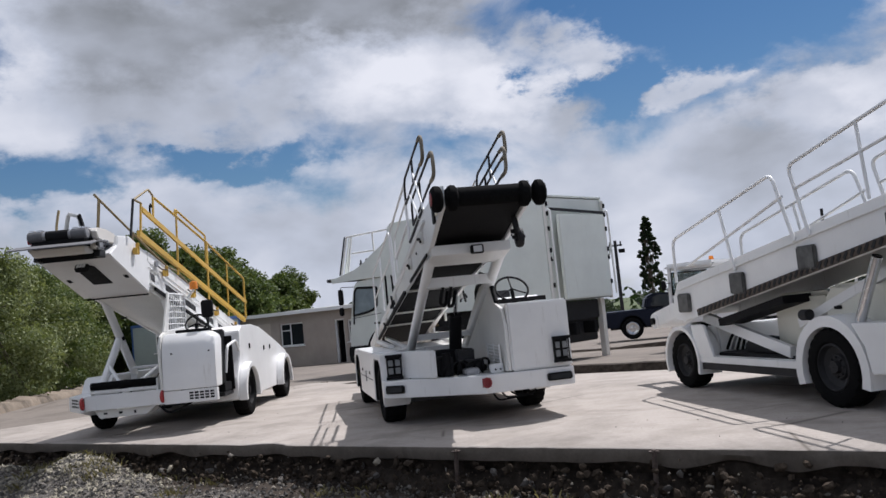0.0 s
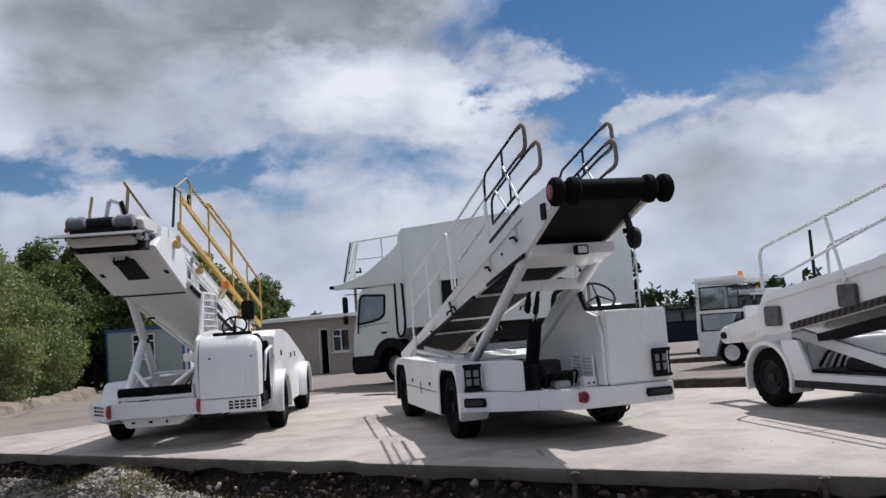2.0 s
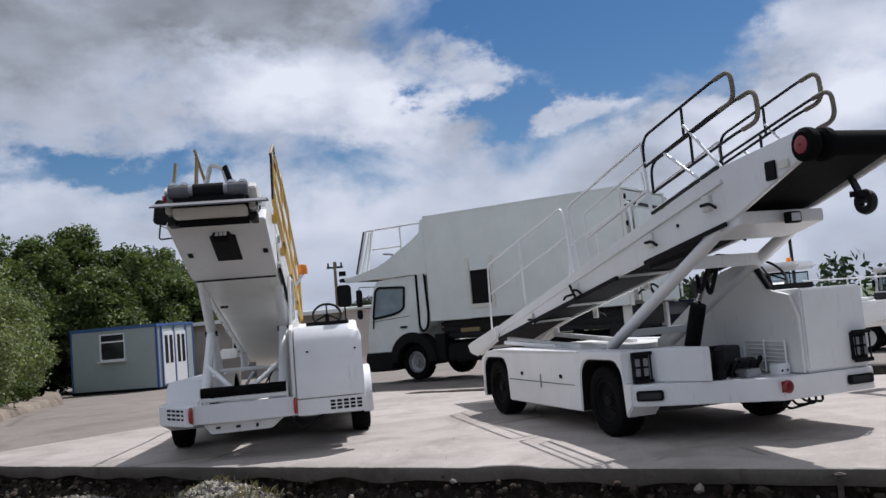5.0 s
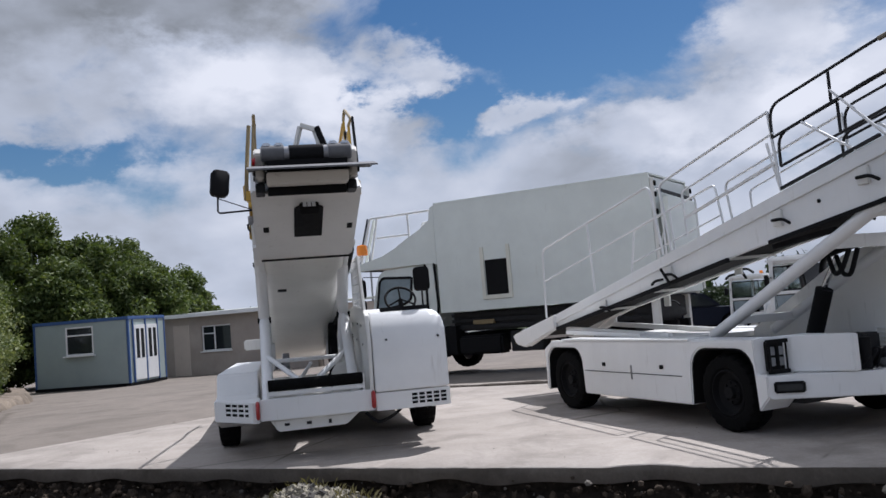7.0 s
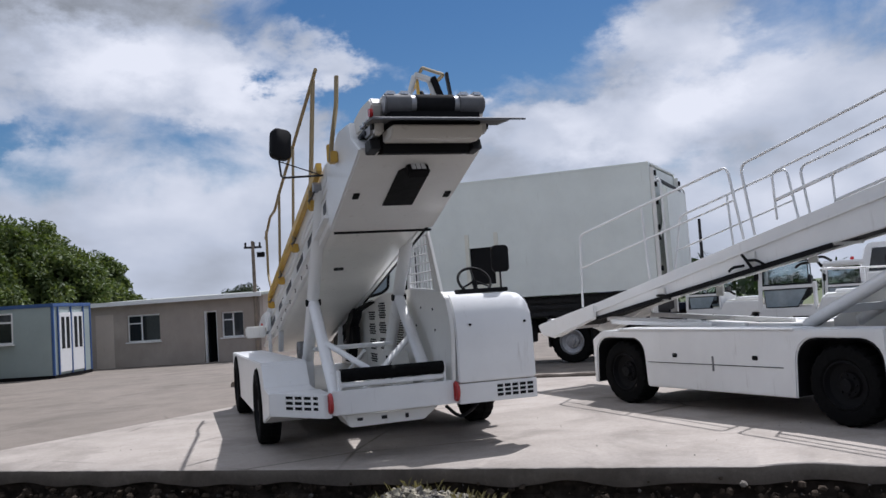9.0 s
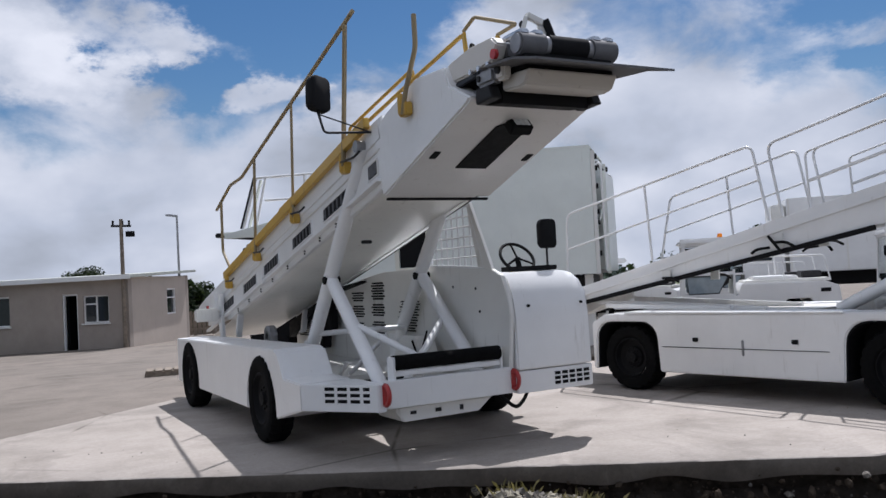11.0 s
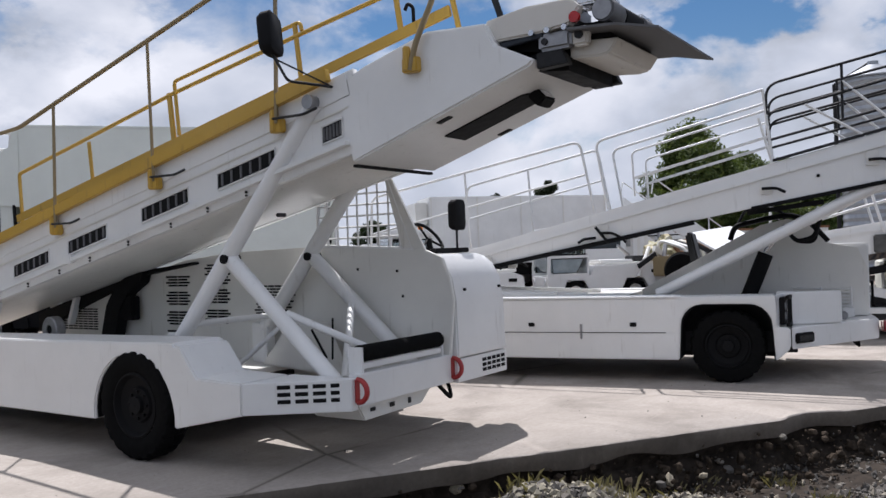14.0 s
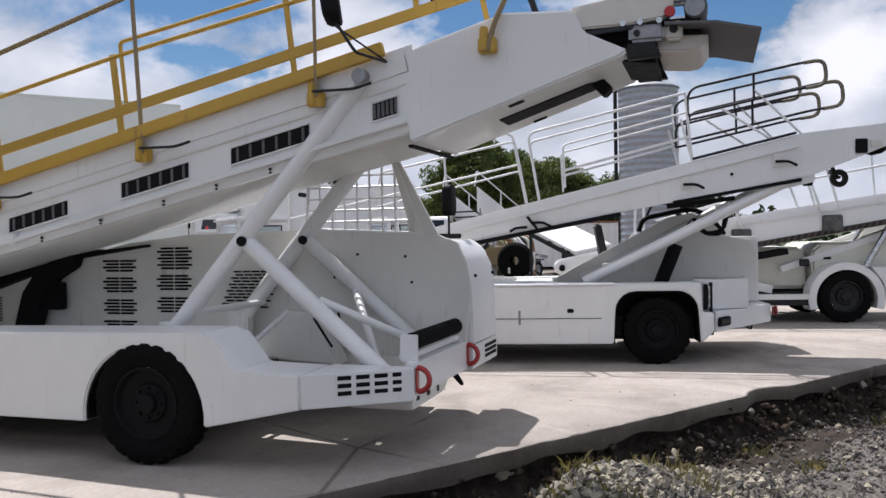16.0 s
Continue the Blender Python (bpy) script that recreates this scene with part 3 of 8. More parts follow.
def back_yard():
    bm = bmesh.new()
    nx, ny = 60, 50
    rows = []
    for j in range(ny + 1):
        d = 8.1 + (j / ny) ** 1.4 * 70
        rows.append([bm.verts.new((*yard_point(-48 + 100 * i / nx, d), yard_fall(yard_point(-48 + 100 * i / nx, d)[1]) - 0.012)) for i in range(nx + 1)])
    for a, b in zip(rows, rows[1:]):
        for k in range(nx):
            bm.faces.new((a[k], a[k + 1], b[k + 1], b[k]))
    tagged(part("road", bm, CONCRETE_OLD, None), "worn brown-grey concrete yard behind the slab", "yard", kind="structure")
    bm = bmesh.new()
    cols = []
    for i in range(81):
        s = -48 + (48 - 9.0) * i / 80
        far = 8.1
        near = 0.75 if s < -11.0 else 0.75 + (s + 11.0) / 2.0 * 7.2
        cols.append([bm.verts.new((*yard_point(s, near + (far - near) * k / 4), -0.006 + min(0.0, 0.006 + yard_fall(yard_point(s, near)[1]) * k / 4))) for k in range(5)])
    for a, b in zip(cols, cols[1:]):
        for k in range(4):
            bm.faces.new((a[k], b[k], b[k + 1], a[k + 1]))
    tagged(part("road", bm, CONCRETE_OLD, None), "worn brown-grey concrete apron beside the slab", "yard", kind="structure")
    for d, s0, s1, tall in ((7.25, -9.0, 30.0, 0.13), (15.6, -7.0, 40.0, 0.15)):
        bm = bmesh.new()
        for i in range(140):
            a, b = s0 + (s1 - s0) * i / 140, s0 + (s1 - s0) * (i + 1) / 140
            ya = yard_fall(yard_point(a, d)[1])
            yb = yard_fall(yard_point(b, d)[1])
            ha, hb = (y + tall * (0.3 + 0.7 * min(1.0, max(0.0, (q + 5.0) / 2.5))) + chip(q, 2.0) * 0.4 for q, y in ((a, ya), (b, yb)))
            w = 0.24
            loft(bm, [[Vector((*yard_point(q, d - w), y - 0.05)), Vector((*yard_point(q, d - w * 0.6), h)), Vector((*yard_point(q, d + w * 0.6), h)), Vector((*yard_point(q, d + w), y - 0.05))] for q, y, h in ((a, ya, ha), (b, yb, hb))])
        tagged(part("kerb", bm, EARTH, None), "low dark broken kerb of earth and rubble", "kerb", kind="structure")


def ground_sheet():
    bm = bmesh.new()
    radii = [0, 1, 2, 3, 4, 5, 6, 7, 8, 9.5, 11, 13, 16, 20, 26, 34, 46, 64, 90, 140, 240, 500, 1100, 2600]
    n = 96
    rings = []
    for r in radii:
        ring = []
        for i in range(n):
            a = 2 * math.pi * i / n
            x, y = -4 + r * math.cos(a), 4 + r * math.sin(a)
            d = (Vector((x, y)) - EDGE).dot(INWARD)
            z = GRAVEL_Z - 0.03 if d < 0.4 else -1.6
            if r > 60:
                z = -1.6
            if r == 2600:
                z = -12
            ring.append(bm.verts.new((x, y, z)))
            if r == 0:
                break
        rings.append(ring)
    for i in range(n):
        bm.faces.new((rings[0][0], rings[1][i], rings[1][(i + 1) % n]))
    for a, b in zip(rings[1:], rings[2:]):
        for i in range(n):
            f = bm.faces.new((a[i], b[i], b[(i + 1) % n], a[(i + 1) % n]))
    ob = part("ground", bm, SOIL, None, smooth=0)
    ob.data.materials.append(FIELD)
    for p in ob.data.polygons:
        if (p.center - Vector((-4, 4, 0))).length > 62:
            p.material_index = 1
    tagged(ob, "dark stony ground that runs out into grass", "ground", kind="structure")
    # the rough strip along the slab that the camera passes
    bm = bmesh.new()
    cols = []
    nd = 64
    for i in range(431):
        s = -22 + i * 0.1
        col = []
        for k in range(nd + 1):
            d = 0.32 - (k / nd) ** 1.5 * 9.0
            x, y = yard_point(s, d)
            z = GRAVEL_Z + 0.05 * noise.noise(Vector((x * 0.8, y * 0.8, 0))) + 0.03 * noise.noise(Vector((x * 4, y * 4, 3))) + 0.012 * noise.noise(Vector((x * 13, y * 13, 5)))
            for hs, hd, hr, hh in HEAPS:
                q = math.hypot(s - hs, d - hd) / hr
                if q < 1:
                    z += hh * (1 - q * q) ** 1.5 * (1 + 0.3 * noise.noise(Vector((x * 3, y * 3, 8))))
            col.append(bm.verts.new((x, y, z if k < nd else GRAVEL_Z - 0.2)))
        cols.append(col)
    for a, b in zip(cols, cols[1:]):
        for k in range(nd):
            bm.faces.new((a[k], a[k + 1], b[k + 1], b[k]))
    strip = part("ground", bm, SOIL, None, smooth=70)
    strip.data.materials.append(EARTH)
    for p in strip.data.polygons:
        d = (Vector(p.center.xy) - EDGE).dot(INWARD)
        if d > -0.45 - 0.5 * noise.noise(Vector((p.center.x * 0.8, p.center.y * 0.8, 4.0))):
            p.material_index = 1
    tagged(strip, "rough strip of gravel and earth below the slab", "gravel ground", kind="structure")


def gravel_height(s, d):
    x, y = yard_point(s, d)
    z = GRAVEL_Z + 0.05 * noise.noise(Vector((x * 0.8, y * 0.8, 0))) + 0.03 * noise.noise(Vector((x * 4, y * 4, 3)))
    for hs, hd, hr, hh in HEAPS:
        q = math.hypot(s - hs, d - hd) / hr
        if q < 1:
            z += hh * (1 - q * q) ** 1.5 * (1 + 0.3 * noise.noise(Vector((x * 3, y * 3, 8))))
    return x, y, z


# heaps of spoil at the slab's foot: along, inward, radius, height
HEAPS = [(-5.5, -0.55, 0.75, 0.33), (-4.6, -0.75, 0.8, 0.13), (-6.3, -0.8, 0.8, 0.15), (-7.6, -0.55, 0.7, 0.16), (-2.4, -0.5, 0.7, 0.08), (-9.2, -0.8, 0.9, 0.12), (0.8, -0.6, 0.8, 0.06), (3.0, -0.7, 0.9, 0.08)]


def loose_stones():
    rnd = np.random.default_rng(4)
    verts, faces = [], []
    shape = [Vector(v) for v in ((1, 0, 0), (-1, 0, 0), (0, 1, 0), (0, -1, 0), (0, 0, 1), (0, 0, -1))]
    tri = ((0, 2, 4), (2, 1, 4), (1, 3, 4), (3, 0, 4), (2, 0, 5), (1, 2, 5), (3, 1, 5), (0, 3, 5))
    for _ in range(52000):
        s = rnd.uniform(-14, 11)
        d = 0.2 - abs(rnd.normal(0, 1.7))
        if d < -6 or (d > -0.55 and rnd.random() < 0.72):
            continue
        x, y, z = gravel_height(s, d)
        size = 0.008 + 0.027 * rnd.random() ** 4
        sc = size * rnd.uniform(0.6, 1.4, 3)
        turn = Euler(rnd.uniform(0, 6.28, 3)).to_matrix()
        n = len(verts)
        for v in shape:
            w = turn @ Vector((v.x * sc[0], v.y * sc[1], v.z * sc[2]))
            verts.append((x + w.x, y + w.y, z + size * 0.3 + w.z))
        faces += [tuple(n + i for i in f) for f in tri]
    grey = len(faces)
    # paler broken stones on the heaps
    for _ in range(5200):
        hs, hd, hr, hh = HEAPS[int(rnd.choice((0, 0, 0, 0, 1, 1, 2, 2, 3, 5)))]
        s, d = hs + rnd.normal(0, 0.42) * hr, min(0.0, hd + rnd.normal(0, 0.42) * hr)
        x, y, z = gravel_height(s, d)
        size = 0.007 + 0.033 * rnd.random() ** 4
        sc = size * rnd.uniform(0.6, 1.4, 3)
        turn = Euler(rnd.uniform(0, 6.28, 3)).to_matrix()
        n = len(verts)
        for v in shape:
            w = turn @ Vector((v.x * sc[0], v.y * sc[1], v.z * sc[2]))
            verts.append((x + w.x, y + w.y, z + size * 0.3 + w.z))
        faces += [tuple(n + i for i in f) for f in tri]
    me = bpy.data.meshes.new("gravel")
    me.from_pydata(verts, [], faces)
    me.materials.append(STONES)
    me.materials.append(PALE_RUBBLE)
    me.polygons.foreach_set("material_index", [0] * grey + [1 if k // 8 % 3 else 0 for k in range(len(faces) - grey)])
    tagged(new("gravel", me), "loose grey gravel and broken stones", "gravel", kind="stuff")


def edge_rubble():
    """Clods and broken concrete hanging out of the slab's undercut face, and grit on top of it."""
    rnd = np.random.default_rng(14)
    verts, faces, kinds = [], [], []
    ball = bmesh.new()
    bmesh.ops.create_icosphere(ball, subdivisions=1, radius=1.0)
    ball.verts.ensure_lookup_table()
    shape = [v.co.copy() for v in ball.verts]
    quad = [tuple(v.index for v in f.verts) for f in ball.faces]
    ball.free()
    for i in range(5200):
        s = rnd.uniform(-13, 10)
        if i < 5000:
            f = rnd.random() ** 0.7
            d = 0.26 - f * 0.55 + rnd.normal(0, 0.05)
            size = 0.008 + 0.042 * rnd.random() ** 4
            z = max(-0.43, -0.09 - 0.34 * f + rnd.normal(0, 0.05)) if d < 0.05 else -0.16 - 0.25 * rnd.random()
            kind = 0 if rnd.random() < 0.93 else 1
        else:
            d = 0.16 + abs(rnd.normal(0, 1.3))
            size = 0.002 + 0.006 * rnd.random() ** 3
            z, kind = size * 0.4, 1
            if d > 7:
                continue
        x, y = yard_point(s, d)
        sc = size * rnd.uniform(0.55, 1.4, 3)
        turn = Euler(rnd.uniform(0, 6.28, 3)).to_matrix()
        n = len(verts)
        for v in shape:
            w = turn @ Vector((v.x * sc[0], v.y * sc[1], v.z * sc[2])) * rnd.uniform(0.7, 1.2)
            verts.append((x + w.x, y + w.y, z + w.z))
        faces += [tuple(n + k for k in f) for f in quad]
        kinds += [kind] * len(quad)
    me = bpy.data.meshes.new("rubble")
    me.from_pydata(verts, [], faces)
    me.materials.append(CLODS)
    me.materials.append(STONES)
    me.polygons.foreach_set("material_index", kinds)
    tagged(new("rubble", me), "earth clods and broken concrete along the slab edge", "rubble", kind="stuff")


def weeds():
    rnd = np.random.default_rng(8)
    verts, faces = [], []
    for i in range(80):
        s, d = rnd.uniform(-12, 9), rnd.uniform(-0.9, 0.2) if rnd.random() < 0.7 else rnd.uniform(-3.5, -0.9)
        if i >= 70:
            s, d = rnd.normal(-5.4, 0.35), rnd.normal(-0.6, 0.2)
        x0, y0, z0 = gravel_height(s, d)
        for _ in range(int(rnd.integers(14, 36))):
            a = rnd.uniform(0, 6.28)
            h, lean, w = rnd.uniform(0.02, 0.10), rnd.uniform(0.02, 0.10), rnd.uniform(0.003, 0.008)
            x, y = x0 + rnd.normal(0, 0.08), y0 + rnd.normal(0, 0.08)
            px, py = -math.sin(a) * w, math.cos(a) * w
            n = len(verts)
            verts += [(x - px, y - py, z0 - 0.02), (x + px, y + py, z0 - 0.02), (x + px + math.cos(a) * lean * 0.5, y + py + math.sin(a) * lean * 0.5, z0 + h * 0.7), (x + math.cos(a) * lean, y + math.sin(a) * lean, z0 + h)]
            faces.append((n, n + 1, n + 2, n + 3))
    me = bpy.data.meshes.new("weeds")
    me.from_pydata(verts, [], faces)
    me.materials.append(DRY_GRASS)
    tagged(new("weeds", me), "sparse weeds and grass at the slab's foot", "weeds", kind="stuff")


front_slab()
back_yard()
ground_sheet()

# ---- plants ----


def leaf_mesh(name, clumps, per, leaf, rnd, material, flat=0.75):
    """clumps: (centre, radius) pairs; each gets per leaves of about that size."""
    c = np.repeat(np.array([p for p, _ in clumps]), per, axis=0)
    r = np.repeat(np.array([q for _, q in clumps]), per)
    n = len(c)
    way = rnd.normal(0, 1, (n, 3))
    way /= np.linalg.norm(way, axis=1)[:, None]
    at = c + way * (r * rnd.random(n) ** 0.45)[:, None] * np.array((1, 1, flat))
    nrm = rnd.normal(0, 1, (n, 3)) + way * 0.6 + np.array((0, 0, 0.5))
    nrm /= np.linalg.norm(nrm, axis=1)[:, None]
    u = np.cross(nrm, rnd.normal(0, 1, (n, 3)))
    u /= np.linalg.norm(u, axis=1)[:, None]
    v = np.cross(nrm, u)
    size = leaf * rnd.uniform(0.6, 1.4, n)[:, None]
    u, v = u * size, v * size * 0.6
    quad = np.stack([at - u, at + v * 0.8 - u * 0.1, at + u, at - v * 0.8 + u * 0.1], 1).reshape(-1, 3)
    me = bpy.data.meshes.new(name)
    me.from_pydata(quad.tolist(), [], np.arange(n * 4).reshape(-1, 4).tolist())
    me.materials.append(material)
    return me


def tree(name, x, y, z, height, spread, seed, leaves, label, clump_n=70, per=90, leaf=0.16, trunk=0.2, low=0.25, tall=False):
    rnd = np.random.default_rng(seed)
    ob = thing(name, pose(x, y, z), label, "tree" if name != "bush" else "bush")
    bm = bmesh.new()
    top = Vector((rnd.normal(0, 0.2), rnd.normal(0, 0.2), height * 0.8))
    pts = [Vector((0, 0, -0.3)).lerp(top, f) + Vector((rnd.normal(0, 0.06), rnd.normal(0, 0.06), 0)) * f * height * 0.2 for f in (0, 0.25, 0.5, 0.75, 1)]
    for i in range(4):
        a, b = trunk * (1 - 0.2 * i), trunk * (1 - 0.2 * (i + 1)) + 0.01
        loft(bm, [[p + Vector((math.cos(k) * q, math.sin(k) * q, 0)) for k in (2 * math.pi * j / 8 for j in range(8))] for p, q in ((pts[i], a), (pts[i + 1], b))])
    clumps = []
    for i in range(clump_n):
        f = low + (1 - low) * rnd.random() ** 0.8
        prof = math.sin(math.pi * min(1.0, (f - low) / (1 - low) * 0.82 + 0.16)) ** 0.7
        a = rnd.uniform(0, 6.28)
        rr = spread * prof * (0.35 + 0.65 * rnd.random() ** 0.5) * (0.8 + 0.35 * noise.noise(Vector((math.cos(a) * 1.3, math.sin(a) * 1.3, f * 3 + seed))))
        c = (math.cos(a) * rr, math.sin(a) * rr, height * f * rnd.uniform(0.92, 1.04))
        clumps.append((c, spread * rnd.uniform(0.16, 0.30) * (0.6 if tall else 1.0)))
        if i % 5 == 0:
            s = pts[2].lerp(pts[4], rnd.random())
            rod(bm, s, Vector(c), trunk * 0.13, 5)
    part("trunk", bm, BARK, ob, smooth=60)
    crown = new("crown", leaf_mesh("crown", clumps, per, leaf, rnd, leaves))
    crown.parent = ob
    return ob


for k, (x, y, h, w, kind) in enumerate([
    (-13.2, 20.5, 3.6, 2.2, LEAF_PALE), (-13.0, 23.8, 4.3, 2.4, LEAF_PALE), (-14.3, 27.2, 4.6, 2.5, LEAF_PALE), (-15.0, 30.6, 4.6, 2.4, LEAF),
    (-15.8, 34.0, 4.4, 2.4, LEAF_PALE), (-17.2, 37.5, 4.4, 2.6, LEAF), (-16.6, 24.0, 5.0, 2.6, LEAF), (-15.2, 17.0, 3.4, 2.2, LEAF_PALE),
]):
    tree("bush", x, y, yard_fall(y), h, w, 20 + k, kind, "dense overgrown hedge bush with pale willow leaves" if kind is LEAF_PALE else "dense overgrown green hedge bush", clump_n=90, per=300, leaf=0.055, trunk=0.10, low=0.03)
for k, (x, y, h, w, kind) in enumerate([
    (-19.5, 44.0, 7.4, 3.2, LEAF), (-16.0, 46.5, 8.0, 3.0, LEAF), (-12.6, 48.0, 7.2, 2.8, LEAF), (-9.8, 50.5, 5.2, 2.3, LEAF),
    (-23.5, 43.0, 7.0, 3.4, LEAF), (-11.0, 60.0, 6.0, 2.6, LEAF), (-22.0, 38.0, 6.0, 3.0, LEAF), (-14.4, 43.5, 5.6, 2.8, LEAF), (-17.8, 41.5, 6.0, 2.8, LEAF), (-20.5, 40.5, 6.4, 2.9, LEAF), (-11.2, 46.0, 5.4, 2.6, LEAF), (-17.5, 45.0, 7.4, 2.9, LEAF), (-14.2, 47.0, 7.0, 2.8, LEAF), (-12.9, 45.0, 6.2, 2.5, LEAF), (-10.9, 47.6, 5.4, 2.3, LEAF),
]):
    tree("tree", x, y, -0.9, h, w, 40 + k, kind, "broad green deciduous tree behind the yard", clump_n=90, per=260, leaf=0.10, trunk=0.18, low=0.06)
tree("poplar_tree", 14.3, 58.3, -1.2, 7.6, 1.0, 61, LEAF_DARK, "slim dark columnar poplar", clump_n=190, per=130, leaf=0.085, trunk=0.14, low=0.06, tall=True)
for k, (x, y, h, w) in enumerate([(82.0, 36.5, 15.0, 6.6), (92.0, 28.0, 11.0, 7.0), (100.0, 22.0, 9.5, 7.0), (104.0, 40.0, 12.0, 8.0), (104.0, 14.0, 9.0, 7.5), (89.0, 33.0, 12.0, 7.0), (88.0, 29.5, 8.5, 6.0), (44.0, 35.2, 7.4, 1.8), (42.5, 38.6, 6.6, 1.0), (-1.0, 78.0, 4.6, 4.0), (30.0, 66.0, 2.6, 3.6), (22.0, 72.0, 2.6, 4.0), (37.5, 45.8, 5.0, 2.2), (12.0, 75.0, 2.8, 3.6)]):
    big = h > 8.5
    tree("tree", x, y, -1.4, h, w, 80 + k, LEAF if k in (0, 1, 2, 5, 6) else LEAF_DARK, "distant dark green tree on the skyline", clump_n=130 if big else 70, per=420 if big else 300, leaf=0.19 if big else 0.10, trunk=0.3 if big else 0.22, low=0.05)


def far_woods():
    rnd = np.random.default_rng(5)
    clumps = []
    for i in range(420):
        a = radians(rnd.uniform(-130, 75))
        r = rnd.uniform(150, 240)
        h = rnd.uniform(0.5, 6.5) * (0.6 + 0.4 * math.sin(i * 0.13))
        clumps.append(((r * math.sin(-a), r * math.cos(a), h - 1.5), rnd.uniform(2.5, 5.0)))
    ob = new("woods", leaf_mesh("woods", clumps, 60, 0.9, rnd, LEAF_DARK))
    tagged(ob, "low dark line of far woods and hedgerows", "woods", kind="stuff")


far_woods()

# ---- buildings ----


def pierced_wall(bm, u0, u1, z0, z1, t0, t1, holes, along="x"):
    """One wall from u0 to u1, t0 to t1 thick, with openings (u, u, z, z) through it."""
    us = sorted({u0, u1, *(h[0] for h in holes), *(h[1] for h in holes)})
    zs = sorted({z0, z1, *(h[2] for h in holes), *(h[3] for h in holes)})
    made = {}

    def vert(i, k, t):
        if (i, k, t) not in made:
            made[i, k, t] = bm.verts.new((us[i], t, zs[k]) if along == "x" else (t, us[i], zs[k]))
        return made[i, k, t]

    def solid(i, k):
        if not (0 <= i < len(us) - 1 and 0 <= k < len(zs) - 1):
            return False
        u, z = (us[i] + us[i + 1]) / 2, (zs[k] + zs[k + 1]) / 2
        return not any(a < u < b and lo < z < hi for a, b, lo, hi in holes)

    for i in range(len(us) - 1):
        for k in range(len(zs) - 1):
            if not solid(i, k):
                continue
            for t in (t0, t1):
                bm.faces.new((vert(i, k, t), vert(i + 1, k, t), vert(i + 1, k + 1, t), vert(i, k + 1, t)))
            for di, dk, a, b in ((-1, 0, (i, k), (i, k + 1)), (1, 0, (i + 1, k), (i + 1, k + 1)), (0, -1, (i, k), (i + 1, k)), (0, 1, (i, k + 1), (i + 1, k + 1))):
                if not solid(i + di, k + dk):
                    bm.faces.new((vert(*a, t0), vert(*b, t0), vert(*b, t1), vert(*a, t1)))
    bmesh.ops.recalc_face_normals(bm, faces=bm.faces)


def site_office():
    """The low rendered building; x runs along its front wall, y goes in."""
    m = pose(-4.73, 40.25, 0, 0, 0, math.degrees(math.atan2(ALONG.y, ALONG.x)))
    ob = thing("house", m, "low flat-roofed building with pebble-dashed grey walls", "building")
    z0, z1, x0, x1, deep, th = -0.75, 2.02, -11.0, 1.75, 5.2, 0.28
    holes = [(-4.5, -2.9, 0.45, 1.58), (-0.83, -0.22, -0.60, 1.55), (-0.02, 0.98, 0.44, 1.47)]
    bm = bmesh.new()
    pierced_wall(bm, x0, x1, z0, z1, 0, th, holes)
    part("wall", bm, WALL, ob, smooth=0)
    bm = bmesh.new()
    pierced_wall(bm, th, deep, z0, z1 + 0.07, x1 - th, x1, [(3.3, 4.15, 0.55, 1.6)], "y")
    part("wall", bm, TAN, ob, "tan-painted end wall", smooth=0)
    slab_part("wall", WALL, ob, x0, x1, deep, deep + th, z0, z1 + 0.1)
    slab_part("wall", WALL, ob, x0, x0 + th, th, deep, z0, z1)
    slab_part("floor", CONCRETE_OLD, ob, x0 + th, x1 - th, th, deep, z0, -0.55)
    bm = bmesh.new()
    prism(bm, [(-0.3, z1 + 0.02), (deep + 0.6, z1 + 0.24), (deep + 0.6, z1 + 0.34), (-0.3, z1 + 0.14)], "x", x0 - 0.2, x1 + 0.25)
    part("roof", bm, ALGAE, ob, "shallow pale corrugated roof", bevel=0.01)
    slab_part("fascia", UPVC, ob, x0 - 0.2, x1 + 0.25, -0.36, -0.302, z1 - 0.02, z1 + 0.15, label="pale fascia board")
    for a, b, lo, hi, bars in ((-4.5, -2.9, 0.45, 1.58, (0.42,)), (-0.02, 0.98, 0.44, 1.47, (0.5,))):
        window(ob, a, b, lo, hi, 0.08, bars)
    bm = bmesh.new()
    box(bm, x1 - 0.16, x1 - 0.10, 3.3, 4.15, 0.55, 1.6)
    part("window", bm, TINTED, ob)
    bm = bmesh.new()
    for y0, y1, a, b in ((3.3, 3.36, 0.55, 1.6), (4.09, 4.15, 0.55, 1.6), (3.36, 4.09, 0.55, 0.61), (3.36, 4.09, 1.54, 1.6), (3.36, 4.09, 1.2, 1.25)):
        box(bm, x1 - 0.10, x1 - 0.02, y0, y1, a, b)
    part("window_frame", bm, UPVC, ob)
    slab_part("door", BLACK, ob, -0.80, -0.74, 0.3, 0.95, -0.56, 1.52, label="dark door standing open inward")
    bm = bmesh.new()
    for a, b, lo, hi in ((-0.83, -0.77, -0.6, 1.55), (-0.28, -0.22, -0.6, 1.55), (-0.77, -0.28, 1.49, 1.55)):
        box(bm, a, b, 0.05, 0.16, lo, hi)
    part("door_frame", bm, UPVC, ob, bevel=0.004)
    slab_part("panel", TAN, ob, -6.05, -5.15, -0.02, -0.002, -0.70, 1.66, label="blocked-up doorway in paler render")
    return ob


